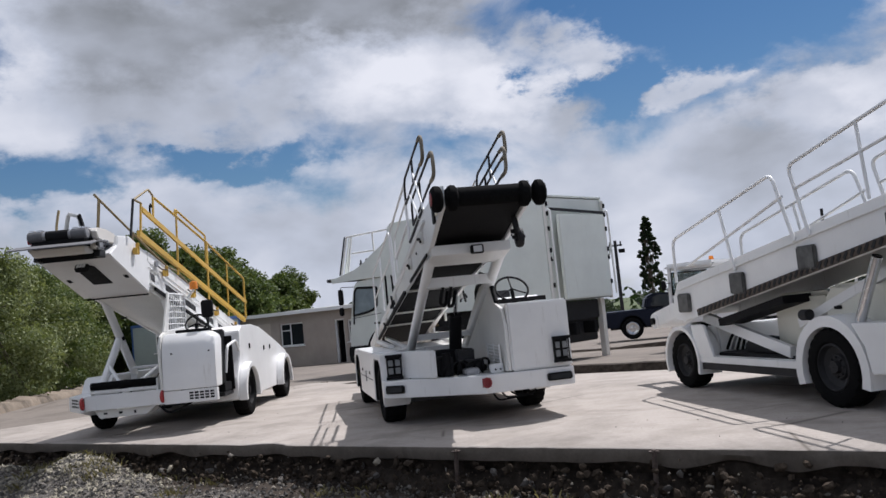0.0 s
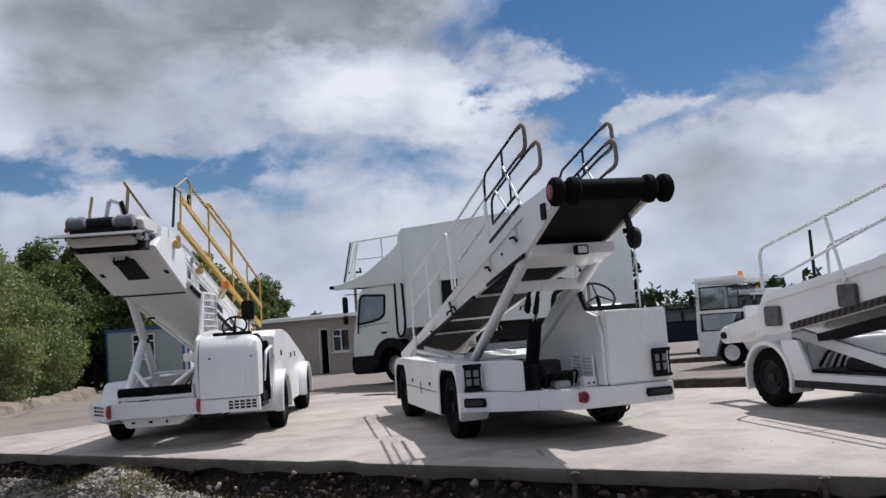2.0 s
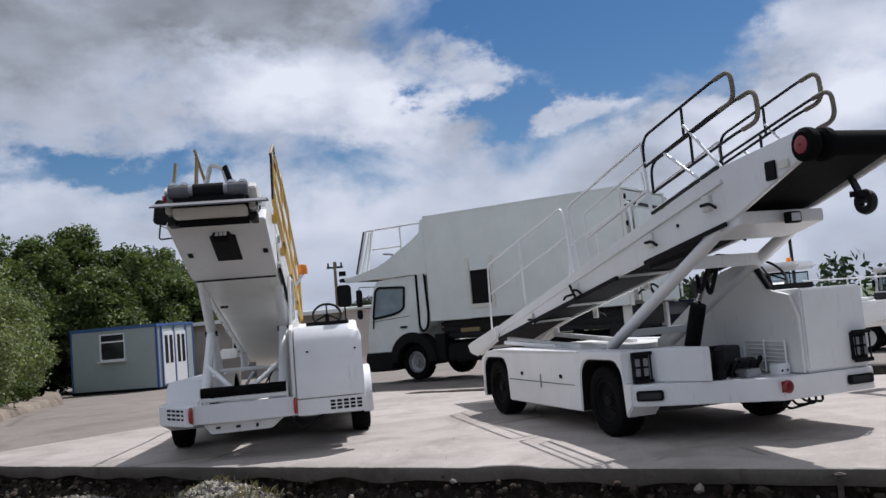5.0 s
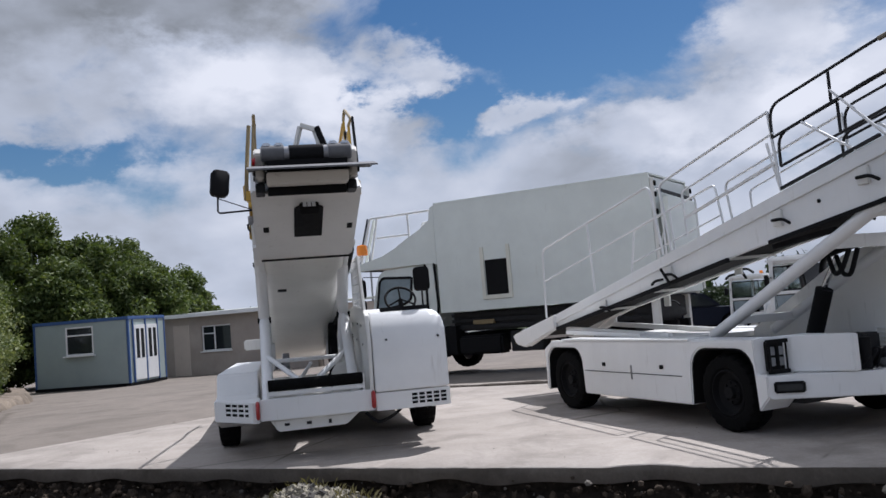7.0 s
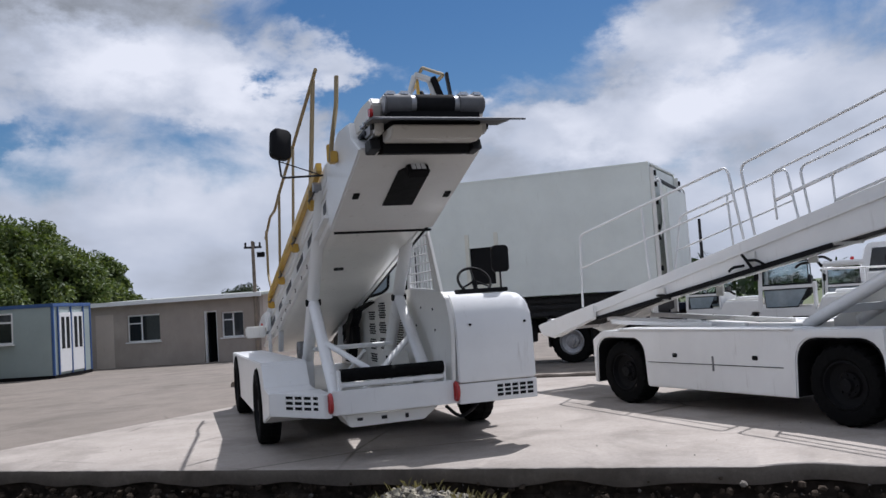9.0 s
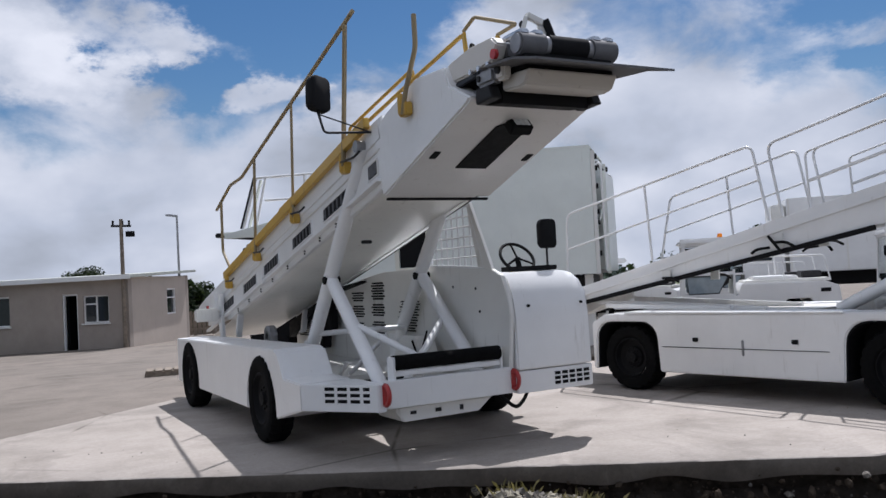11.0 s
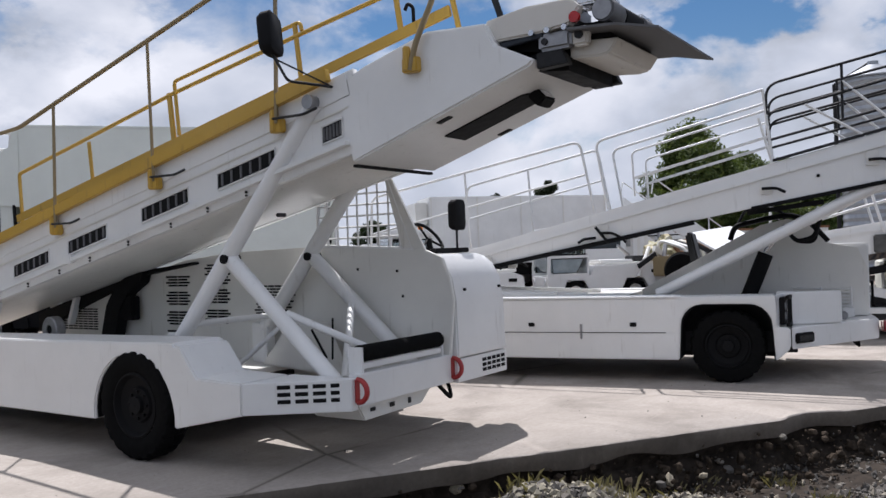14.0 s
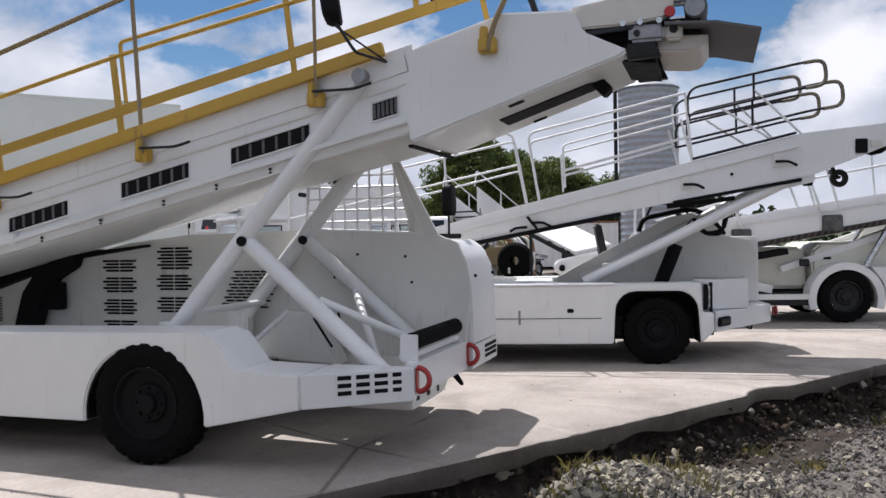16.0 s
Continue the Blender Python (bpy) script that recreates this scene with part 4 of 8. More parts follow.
def window(ob, a, b, lo, hi, y, bars, frame_mat=UPVC):
    bm = bmesh.new()
    t = 0.055
    for x0, x1, z0, z1 in ((a, b, lo, lo + t), (a, b, hi - t, hi), (a, a + t, lo + t, hi - t), (b - t, b, lo + t, hi - t)):
        box(bm, x0, x1, y, y + 0.07, z0, z1)
    for f in bars:
        x = a + (b - a) * f
        box(bm, x - t / 2, x + t / 2, y - 0.004, y + 0.074, lo + t, hi - t)
    box(bm, a + t, a + (b - a) * bars[0] - t / 2, y - 0.002, y + 0.072, lo + (hi - lo) * 0.66, lo + (hi - lo) * 0.66 + 0.05)
    w = part("window", bm, frame_mat, ob, "white-framed casement window", bevel=0.004)
    bm = bmesh.new()
    box(bm, a + t, b - t, y + 0.03, y + 0.036, lo + t, hi - t)
    part("pane", bm, TINTED, w)
    slab_part("sill", frame_mat, w, a - 0.06, b + 0.06, y - 0.14, y + 0.02, lo - 0.05, lo - 0.002)


def cabin():
    m = pose(-10.5, 36.55, yard_fall(36.6) - 0.02, 0, 0, -21)
    ob = thing("portable_cabin", m, "grey-green portable office cabin with blue trim", "cabin")
    w, deep, h = 3.85, 2.6, 2.58
    bm = bmesh.new()
    a, b, lo, hi = -2.55, -1.42, 1.27, 2.33
    pierced_wall(bm, -w, -0.08, 0.12, h - 0.12, 0, 0.08, [(a, b, lo, hi)])
    part("wall", bm, CABIN, ob, smooth=0)
    slab_part("wall", CABIN, ob, -0.08, 0, 0.08, deep, 0.12, h - 0.12)
    slab_part("wall", CABIN, ob, -w, -w + 0.08, 0.08, deep, 0.12, h - 0.12)
    slab_part("wall", CABIN, ob, -w, 0, deep, deep + 0.08, 0.12, h - 0.12)
    bm = bmesh.new()
    box(bm, -w - 0.03, 0.03, -0.03, deep + 0.1, h - 0.12, h)
    part("roof", bm, BLUE, ob, "dark blue roof edge", bevel=0.01)
    slab_part("skid", BLACK, ob, -w - 0.02, 0.02, -0.02, deep + 0.09, 0.0, 0.12)
    for x, y in ((-w - 0.02, -0.02), (-0.06, -0.02), (-0.06, deep + 0.02)):
        slab_part("corner_post", BLUE, ob, x, x + 0.08, y, y + 0.08, 0.10, h - 0.1)
    window(ob, a, b, lo, hi, 0.0, (0.02,))
    slab_part("rail", UPVC, ob, a + 0.05, b - 0.05, -0.004, 0.07, 1.98, 2.04)
    for y in (0.35, 1.25):
        d = slab_part("door", UPVC, ob, 0.002, 0.045, y, y + 0.78, 0.2, 2.25, label="white cabin door with narrow glazing")
        slab_part("pane", TINTED, d, 0.046, 0.052, y + 0.12, y + 0.34, 1.0, 2.1)
        slab_part("pane", TINTED, d, 0.046, 0.052, y + 0.46, y + 0.68, 1.0, 2.1)
    for y in (0.26, 1.16, 2.06):
        slab_part("trim", BLUE, ob, 0.002, 0.05, y, y + 0.06, 0.12, h - 0.12)


def boundary_wall():
    bm = bmesh.new()
    pts = [(-10.4, 15.6), (-10.8, 20.0), (-11.4, 25.0), (-12.6, 31.0), (-14.6, 37.5)]
    for (xa, ya), (xb, yb) in zip(pts, pts[1:]):
        k = 60
        for i in range(k):
            p = Vector((xa + (xb - xa) * i / k, ya + (yb - ya) * i / k))
            q = Vector((xa + (xb - xa) * (i + 1) / k, ya + (yb - ya) * (i + 1) / k))
            rings = []
            for c in (p, q):
                g = yard_fall(c.y)
                n1, n2, n3 = (noise.noise(Vector((c.x * f, c.y * f, o))) for f, o in ((1.2, 1.0), (4.5, 3.0), (4.5, 7.0)))
                top = g + 0.26 + 0.08 * n1 + 0.04 * n2
                rings.append([Vector((c.x - 0.45, c.y, g - 0.1)), Vector((c.x + 0.26 + 0.08 * n3, c.y, g - 0.1)), Vector((c.x + 0.17 + 0.07 * n2, c.y, g + 0.12)), Vector((c.x + 0.08 + 0.06 * n3, c.y, top)), Vector((c.x - 0.35, c.y, top + 0.06))])
            loft(bm, rings)
    tagged(part("boundary_wall", bm, BANK, None, smooth=80), "low crumbling brown stone bank under the hedge", "wall", kind="structure")


def post_thing(name, x, y, z, h, r, label, arms=True, lamp=False, mat=TIMBER):
    ob = thing(name, pose(x, y, z), label, "pole" if not lamp else "street lamp")
    bm = bmesh.new()
    loft(bm, [[Vector((q * math.cos(a), q * math.sin(a), hh)) for a in (2 * math.pi * i / 10 for i in range(10))] for q, hh in ((r, -0.3), (r * 0.7, h))])
    part("post", bm, mat, ob)
    if arms:
        bar_part("crossarm", DARK, ob, (-0.35, 0, h - 0.25), (0.35, 0, h - 0.25), 0.08, 0.08)
        for dx in (-0.28, 0.05, 0.28):
            rod_part("insulator", DARK, ob, [(dx, 0, h - 0.22), (dx, 0, h - 0.05)], 0.04, 8)
        slab_part("floodlight", BLACK, ob, 0.15, 0.45, -0.12, 0.05, h - 0.65, h - 0.45)
    if lamp:
        bar_part("lamp_head", GREY, ob, (0.02, 0, h - 0.03), (-0.45, 0, h + 0.02), 0.14, 0.08)


site_office()
cabin()
boundary_wall()
post_thing("telegraph_pole", -3.45, 39.2, -0.5, 4.7, 0.09, "weathered timber pole with a crossarm and floodlight")
post_thing("street_lamp", -0.6, 43.5, -0.6, 5.3, 0.06, "thin grey steel street lamp", arms=False, lamp=True, mat=GREY)
post_thing("telegraph_pole", 9.1, 44.0, -0.8, 5.0, 0.11, "dark timber pole with a floodlight", mat=DARK)
post_thing("telegraph_pole", 18.8, 41.3, -0.8, 5.4, 0.10, "dark plain timber pole", arms=False, mat=DARK)


def grain_silo():
    ob = thing("grain_silo", pose(36.0, 13.6, -1.2), "grey galvanised cylindrical silo with a conical roof", "silo")
    r, h = 1.55, 10.2
    bm = bmesh.new()
    rings = []
    k = 60
    for i in range(k + 1):
        q = r + (0.02 if i % 2 else -0.02)
        rings.append([Vector((q * math.cos(a), q * math.sin(a), h * i / k)) for a in (2 * math.pi * j / 32 for j in range(32))])
    loft(bm, rings)
    part("wall", bm, SILO, ob, smooth=20)
    bm = bmesh.new()
    loft(bm, [[Vector((q * math.cos(a), q * math.sin(a), hh)) for a in (2 * math.pi * j / 32 for j in range(32))] for q, hh in ((r + 0.08, h + 0.005), (r + 0.08, h + 0.06), (0.25, h + 0.75), (0.25, h + 0.9))])
    part("roof", bm, SILO, ob)
    bm = bmesh.new()
    rod(bm, (-0.2, r + 0.15, 0), (-0.2, r + 0.15, h), 0.10)
    rod(bm, (-0.2, r + 0.15, h), (0, 0.2, h + 0.85), 0.06)
    part("downpipe", bm, DARK, ob, "dark conveyor pipe up the side")


grain_silo()


def board_fence():
    """A weathered board fence past the end of the low building. x along it."""
    ob = thing("fence", pose(0.2, 46.5, -0.68, 0, 0, -12), "weathered brown board fence at the yard's far side", "fence")
    rnd = random.Random(3)
    post = bmesh.new()
    box(post, -0.06, 0.06, -0.05, 0.07, 0.0, 1.35)
    board = bmesh.new()
    box(board, -0.09, 0.09, -0.085, -0.06, 0.08, 1.18)
    a, b = part("post", post, TIMBER, ob, bevel=0.01), part("board", board, TIMBER, ob)
    a.matrix_basis, b.matrix_basis = pose(0, 0, 0), pose(0.2, 0, 0)
    for i in range(1, 3):
        q = new("post", a.data)
        q.parent = ob
        q.matrix_basis = pose(2.0 * i, 0, 0)
    for i in range(1, 20):
        q = new("board", b.data)
        q.parent = ob
        q.matrix_basis = pose(0.2 + 0.205 * i, 0, rnd.uniform(-0.05, 0.04))
    for z in (0.35, 0.95):
        bar_part("rail", TIMBER, ob, (0.0, 0.0, z), (4.2, 0.0, z), 0.07, 0.09)


def timber_pallet():
    ob = thing("timber_pallet", pose(-5.60, 21.35, -0.03, 0, 0, -10), "broken weathered timber pallet on the ground", "pallet")
    for y in (0.0, 0.25, 0.5):
        slab_part("bearer", TIMBER, ob, 0.0, 0.75, y, y + 0.07, -0.04, 0.10, 0.006)
    for k in range(5):
        slab_part("plank", TIMBER, ob, 0.02 + 0.15 * k, 0.13 + 0.15 * k, -0.02, 0.59, 0.102, 0.125, 0.004)


board_fence()
timber_pallet()
for k, (x, y, h, w) in enumerate([(1.5, 52.0, 2.9, 2.2), (4.6, 53.0, 2.5, 2.0)]):
    tree("bush", x, y, -0.9, h, w, 130 + k, LEAF_DARK, "dark hedge bush behind the board fence", clump_n=60, per=120, leaf=0.13, trunk=0.10, low=0.03)


for s, top in ((-0.05, -0.02), (1.97, 0.0)):
    x, y = yard_point(s, -0.03)
    ob = thing("steel_stub", pose(x, y, -0.46), "rusty steel stub standing against the slab edge", "steel stub")
    rod_part("rod", OLD_STEEL, ob, [(0, 0, 0), (0.015, 0.0, 0.46 + top)], 0.022, 8)
    slab_part("cap", OLD_STEEL, ob, -0.03, 0.06, -0.03, 0.03, 0.44 + top, 0.452 + top, 0.003)

# ---- vehicles ----


def handrail(parent, pts, posts, r, material, rad=0.12, name="handrail", label=""):
    """A bent tube with its upright tubes as one welded rail."""
    bm = bmesh.new()
    sweep(bm, rounded(pts, rad), r, 8)
    for p, q in posts:
        rod(bm, p, q, r * 0.95, 8)
    return part(name, bm, material, parent, label, smooth=60)


def vent(parent, m, cols, rows, w, h, gap=0.03, name="vent_grille"):
    bm = bmesh.new()
    for i in range(cols):
        for j in range(rows):
            x, z = (i - (cols - 1) / 2) * (w + gap), (j - (rows - 1) / 2) * (h + gap * 0.7)
            box(bm, x - w / 2, x + w / 2, -0.004, 0.01, z - h / 2, z + h / 2)
    ob = part(name, bm, BLACK, parent, "dark vent slots")
    ob.matrix_basis = m
    return ob


def belt_loader_raised():
    """White loader with yellow rails. x across, y from the front bumper to the tail."""
    ob = thing("belt_loader", pose(-4.74, 12.15, 0), "white airport belt loader with worn yellow handrails, belt raised", "belt loader", "belt loaders on the slab")
    zt = lambda y: 2.61 - 0.225 * (y - 0.33)         # top of the belt frame
    # chassis
    slab_part("chassis", DARK, ob, -0.50, 1.20, 1.62, 5.30, 0.26, 0.46)
    for x0, x1 in ((-0.495, -0.42), (0.46, 0.54)):
        slab_part("chassis_rail", WHITE_WORN, ob, x0, x1, 0.17, 1.615, 0.42, 0.52)
    out = [(5.47, 0.26), *arch(4.74, 0.31, 0.45, 0.26), *arch(1.78, 0.31, 0.45, 0.26), (0.66, 0.40), (0.66, 0.612), (1.09, 0.625), (1.25, 0.83), (1.31, 0.835), (1.32, 0.855), (5.47, 0.80)]
    prism_part("side_body", WHITE, ob, out, "x", -1.03, -0.585, 0.012)
    # black shells that put the arches' inner shade into colour
    for cy in (1.78, 4.74):
        bm = bmesh.new()
        prism(bm, arch(cy, 0.31, 0.448, 0.27) + arch(cy, 0.31, 0.435, 0.27, flip=True), "x", -1.01, -0.60)
        part("arch_shade", bm, BLACK, ob, "black lining put in as the shade inside the wheel arch", smooth=50)
    prism_part("front_deck", WHITE, ob, [(-1.03, 0.655), (-0.62, 0.08), (-0.555, 0.08), (-0.555, 0.655)], "z", 0.402, 0.61, 0.006)
    slab_part("deck", WHITE_WORN, ob, -0.495, 0.55, 1.62, 5.40, 0.47, 0.52)
    slab_part("bumper", WHITE, ob, -0.55, 0.60, 0.075, 0.16, 0.42, 0.63)
    prism_part("pump_housing", WHITE_WORN, ob, [(1.77, 0.525), (0.99, 0.465), (1.18, 0.87), (1.46, 0.87)], "x", 0.24, 0.45, 0.012, "pale sloping pump housing")
    rod_part("gas_strut", BLACK, ob, [(0.225, 1.18, 0.83), (0.225, 1.03, 0.61)], 0.010, 8)
    slab_part("bumper", WHITE, ob, 0.604, 1.37, 0.04, 0.14, 0.41, 0.59)
    # vents on the angled corner and the bumper
    a = math.atan2(-0.575, 0.42)
    vent(ob, pose(-0.77, 0.297, 0.53) @ Matrix.Rotation(a, 4, "Z") @ pose(0, -0.002, 0), 4, 3, 0.085, 0.026)
    vent(ob, pose(1.15, 0.039, 0.505), 5, 3, 0.055, 0.026, 0.02)
    for x in (-0.57, 0.58):
        bm = bmesh.new()
        sweep(bm, [(x, 0.065, 0.46)] + [(x, 0.065 - 0.075 * math.sin(k), 0.53 - 0.075 * math.cos(k)) for k in (math.pi * i / 10 for i in range(11))] + [(x, 0.065, 0.60)], 0.018, 8)
        box(bm, x - 0.02, x + 0.02, 0.066, 0.0745, 0.455, 0.605)
        part("towing_lug", bm, RED, ob, "red towing lug", smooth=60)
    # the low front plate
    prism_part("skid_plate", WHITE_WORN, ob, [(-0.46, 0.41), (-0.38, 0.29), (0.30, 0.30), (0.44, 0.41)], "y", 0.17, 0.62, 0.01)
    for x0, x1, z0, z1 in ((-0.32, -0.27, 0.345, 0.37), (-0.10, -0.05, 0.34, 0.37), (0.12, 0.15, 0.33, 0.37)):
        slab_part("skid_hole", DARK, ob, x0, x1, 0.162, 0.171, z0, z1, 0.0)
    rod_part("hose", BLACK, ob, rounded([(0.50, 0.15, 0.40), (0.62, 0.12, 0.28), (0.80, 0.25, 0.33), (0.95, 0.4, 0.42)], 0.1), 0.016)
    # roller at the front
    rod_part("roller", RUBBER, ob, [(-0.46, 0.14, 0.755), (0.49, 0.14, 0.755)], 0.058, 18, "black rubber roller")
    bm = bmesh.new()
    box(bm, -0.475, -0.455, 0.10, 0.22, 0.62, 0.80)
    box(bm, 0.485, 0.505, 0.10, 0.22, 0.62, 0.80)
    box(bm, -0.455, 0.485, 0.165, 0.185, 0.70, 0.74)
    box(bm, -0.455, 0.485, 0.11, 0.125, 0.655, 0.692)
    box(bm, -0.455, 0.485, 0.20, 0.24, 0.64, 0.67)
    part("roller_frame", bm, WHITE, ob, bevel=0.004)
    # wheels
    for x, o, w in ((-0.945, -1, 0.22), (1.34, 1, 0.24)):
        for y in (1.75, 4.76):
            wheel(ob, x, y, 0.395, w, o, BLACK)
    # tall engine side
    plate = [(0.08, 0.45), (0.08, 0.60), (0.03, 1.05), (0.06, 1.22), (0.13, 1.38), (0.28, 1.44), (0.5, 1.455), (1.4, 1.50), (2.5, 1.48), (3.1, 1.42), (4.47, 1.13), (5.3, 0.93), (5.42, 0.80), (5.42, 0.50), (0.65, 0.50)]
    prism_part("inner_panel", WHITE_WORN, ob, plate, "x", 0.555, 0.595, 0.006)
    body = [(5.42, 0.27), *arch(4.74, 0.33, 0.43, 0.27), *arch(1.78, 0.33, 0.43, 0.27), (1.22, 0.30), (1.22, 0.62), (1.50, 0.98), (1.56, 1.36), (1.75, 1.45), (2.5, 1.46), (3.1, 1.40), (4.47, 1.11), (5.3, 0.91), (5.42, 0.78)]
    prism_part("engine_cover", WHITE, ob, body, "x", 0.60, 1.37, 0.014)
    for cy in (1.78, 4.74):
        bm = bmesh.new()
        prism(bm, arch(cy, 0.33, 0.435, 0.27) + arch(cy, 0.33, 0.52, 0.27, flip=True), "x", 1.372, 1.50)
        part("fender", bm, WHITE, ob, "white bulging fender", smooth=50, bevel=0.01)
    slab_part("bulkhead", BLACK, ob, 0.62, 1.34, 1.16, 1.20, 0.46, 1.30, 0.01, "black seat bulkhead")
    for y, z in ((2.15, 1.05), (3.25, 0.98), (3.75, 0.98)):
        slab_part("latch", BLACK, ob, 1.371, 1.385, y, y + 0.07, z, z + 0.09)
    slab_part("floor_plate", DARK, ob, 0.60, 1.30, 0.70, 1.25, 0.40, 0.46)
    bm = bmesh.new()
    face = [(0.03, 0.60), (0.34, 0.60), (0.46, 1.36), (0.40, 1.41), (0.20, 1.40), (0.13, 1.33), (0.07, 1.21), (0.04, 1.03)]
    loft(bm, [[Vector((x, y + (0.01 if dip > 0.05 else 0), min(z, 1.41 - dip))) for y, z in face] for x, dip in ((0.605, 0.0), (1.22, 0.0), (1.30, 0.025), (1.345, 0.07), (1.37, 0.14))])
    part("control_box", bm, WHITE, ob, bevel=0.012)
    # black block added to stop sun passing here and to darken the open gap
    slab_part("gap_blocker", BLACK, ob, 0.61, 1.33, 0.475, 0.74, 0.60, 1.36, 0.015, "black block added to keep sun out of the operator gap")
    slab_part("footwell", BLACK, ob, 0.61, 1.30, 0.745, 1.15, 0.465, 0.60, 0.01, "black footwell mat")
    for x, z in ((1.29, 1.12), (1.29, 0.78), (0.75, 1.12), (0.75, 0.78)):
        rod_part("bolt", BLACK, ob, [(x, 0.062, z), (x, 0.036, z)], 0.012, 8)
    rod_part("grab_rail", WHITE, ob, rounded([(1.33, 0.73, 0.75), (1.36, 0.80, 1.15), (1.36, 1.35, 1.22), (1.36, 1.50, 1.05)], 0.1), 0.022)
    seat(ob, 1.02, 0.88, 0.98)
    steering(ob, 1.0, 0.55, 1.53, 0.165, 52)
    slab_part("dashboard", BLACK, ob, 0.75, 1.25, 0.30, 0.44, 1.41, 1.45)
    mirror(ob, (1.22, 0.40, 1.39), (1.22, 0.40, 1.55), (1.22, 0.40, 1.62), 0.17, 0.24)
    # louvres in the inner panel

    def louvre(y, z, rows, w, pitch):
        """A stack of slits with staggered ends, each under a small pressed lip."""
        bm = bmesh.new()
        for k in range(rows):
            zz = z + (k - (rows - 1) / 2) * pitch
            half = w / 2 * (1.0 if k % 2 else 0.80)
            for a, b in ((-half, -0.008), (0.008, half)):
                box(bm, 0.549, 0.556, y + a, y + b, zz - pitch * 0.31, zz + pitch * 0.31)
        part("louvre", bm, BLACK, ob, "dark louvre slits")

    for y, z, rows in ((3.19, 1.225, 4), (3.19, 1.06, 5), (3.19, 0.87, 5), (3.19, 0.70, 4), (2.63, 1.285, 7), (2.64, 1.08, 5), (2.64, 0.89, 5)):
        louvre(y, z, rows, 0.34, 0.028)
    bm = bmesh.new()
    for k in range(12):
        z = 0.87 + 0.0265 * k
        for j in range(5):
            y = 2.16 - 0.0115 * k - 0.085 * j + (0.03 if k % 2 else 0)
            box(bm, 0.549, 0.556, y - 0.072, y, z, z + 0.014)
    part("louvre", bm, BLACK, ob, "dark staggered louvre slits")
    bm = bmesh.new()
    for k in range(9):
        for j in range(9):
            y = 4.48 + 0.09 * j
            z = 0.73 + 0.026 * k
            if z < 1.0 - (y - 4.46) * 0.17:
                box(bm, 0.549, 0.556, y, y + 0.07, z, z + 0.013)
    part("louvre", bm, BLACK, ob, "dark louvre slits")
    for y, z in ((0.55, 1.28), (0.95, 1.30), (0.50, 1.08), (1.15, 1.12), (1.55, 1.30)):
        rod_part("bolt", DARK, ob, [(0.548, y, z), (0.556, y, z)], 0.012, 8)
    # black plate beside the panel, standing in for the shaded gap under the belt
    prism_part("belt_gap_shade", BLACK, ob, [(2.84, 1.405), (3.57, 1.335), (4.30, 1.17), (5.38, 0.90), (5.38, 0.70), (4.60, 0.98), (3.98, 1.17), (3.57, 1.29), (2.84, 1.385)], "x", 0.44, 0.52, 0.0, "black plate put in as the shaded gap under the belt")
    prism_part("hose_strap", BLACK, ob, [(3.50, 1.33), (3.72, 1.30), (3.92, 1.20), (4.08, 1.00), (4.20, 0.62), (3.98, 0.62), (3.88, 0.95), (3.74, 1.12), (3.55, 1.22)], "x", 0.38, 0.50, 0.0, "broad black hose strap")
    slab_part("valve_box", BLACK, ob, 0.40, 0.50, 3.70, 4.02, 0.85, 1.09, 0.01)
    bm = bmesh.new()
    lathe(bm, [(0.045, -0.05), (0.11, -0.05), (0.12, -0.04), (0.12, 0.04), (0.11, 0.05), (0.045, 0.05), (0.045, -0.05)], (-0.24, 4.0, 0.82), "x", 24)
    part("pulley", bm, GREY, ob, "grey pulley under the belt")
    rod_part("pulley_hub", BLACK, ob, [(-0.28, 4.0, 0.82), (-0.20, 4.0, 0.82)], 0.043, 14)
    # guard mesh beside the operator
    corners = [(0.40, 1.45), (1.40, 1.50), (1.36, 2.02), (0.63, 2.02)]
    bm = bmesh.new()
    sweep(bm, [(0.575, y, z) for y, z in corners], 0.020, 8, closed=True)
    for i in range(1, 6):
        z = 1.47 + 0.09 * i
        y0 = 0.40 + (z - 1.45) / 0.57 * 0.23
        rod(bm, (0.575, y0, z), (0.575, 1.38, z), 0.009, 6)
    for i in range(1, 9):
        y = 0.42 + 0.107 * i
        z1 = min(2.02, 1.45 + (y - 0.40) / 0.23 * 0.57)
        rod(bm, (0.575, y, 1.46), (0.575, y, z1), 0.009, 6)
    part("guard_mesh", bm, WHITE, ob, "white welded mesh guard", smooth=60)
    prism_part("guard_gusset", WHITE_WORN, ob, [(0.28, 1.44), (0.50, 1.46), (0.66, 2.04), (0.60, 2.04)], "x", 0.56, 0.59, 0.004)
    # lifting struts, left and right
    for x in (-0.47, 0.43):
        s = -1 if x < 0 else 1
        rod_part("lift_strut", WHITE, ob, [(x, 0.44, 2.47), (x, 1.90, 0.82)], 0.062, 14)
        rod_part("lift_strut", WHITE, ob, [(x, 1.33, 1.42), (x, 0.30, 0.52)], 0.058, 14)
        rod_part("pivot_pin", BLACK, ob, [(x - 0.075, 1.33, 1.42), (x + 0.075, 1.33, 1.42)], 0.035, 12)
        rod_part("pivot_pin", GREY, ob, [(x - 0.085, 0.44, 2.47), (x + 0.085, 0.44, 2.47)], 0.05, 12)
        slab_part("bracket", WHITE, ob, x - 0.05, x + 0.05, 1.84, 2.02, 0.52, 0.86)
    rod_part("crossbar", WHITE, ob, [(-0.47, 1.75, 0.93), (0.43, 1.72, 0.93)], 0.026)
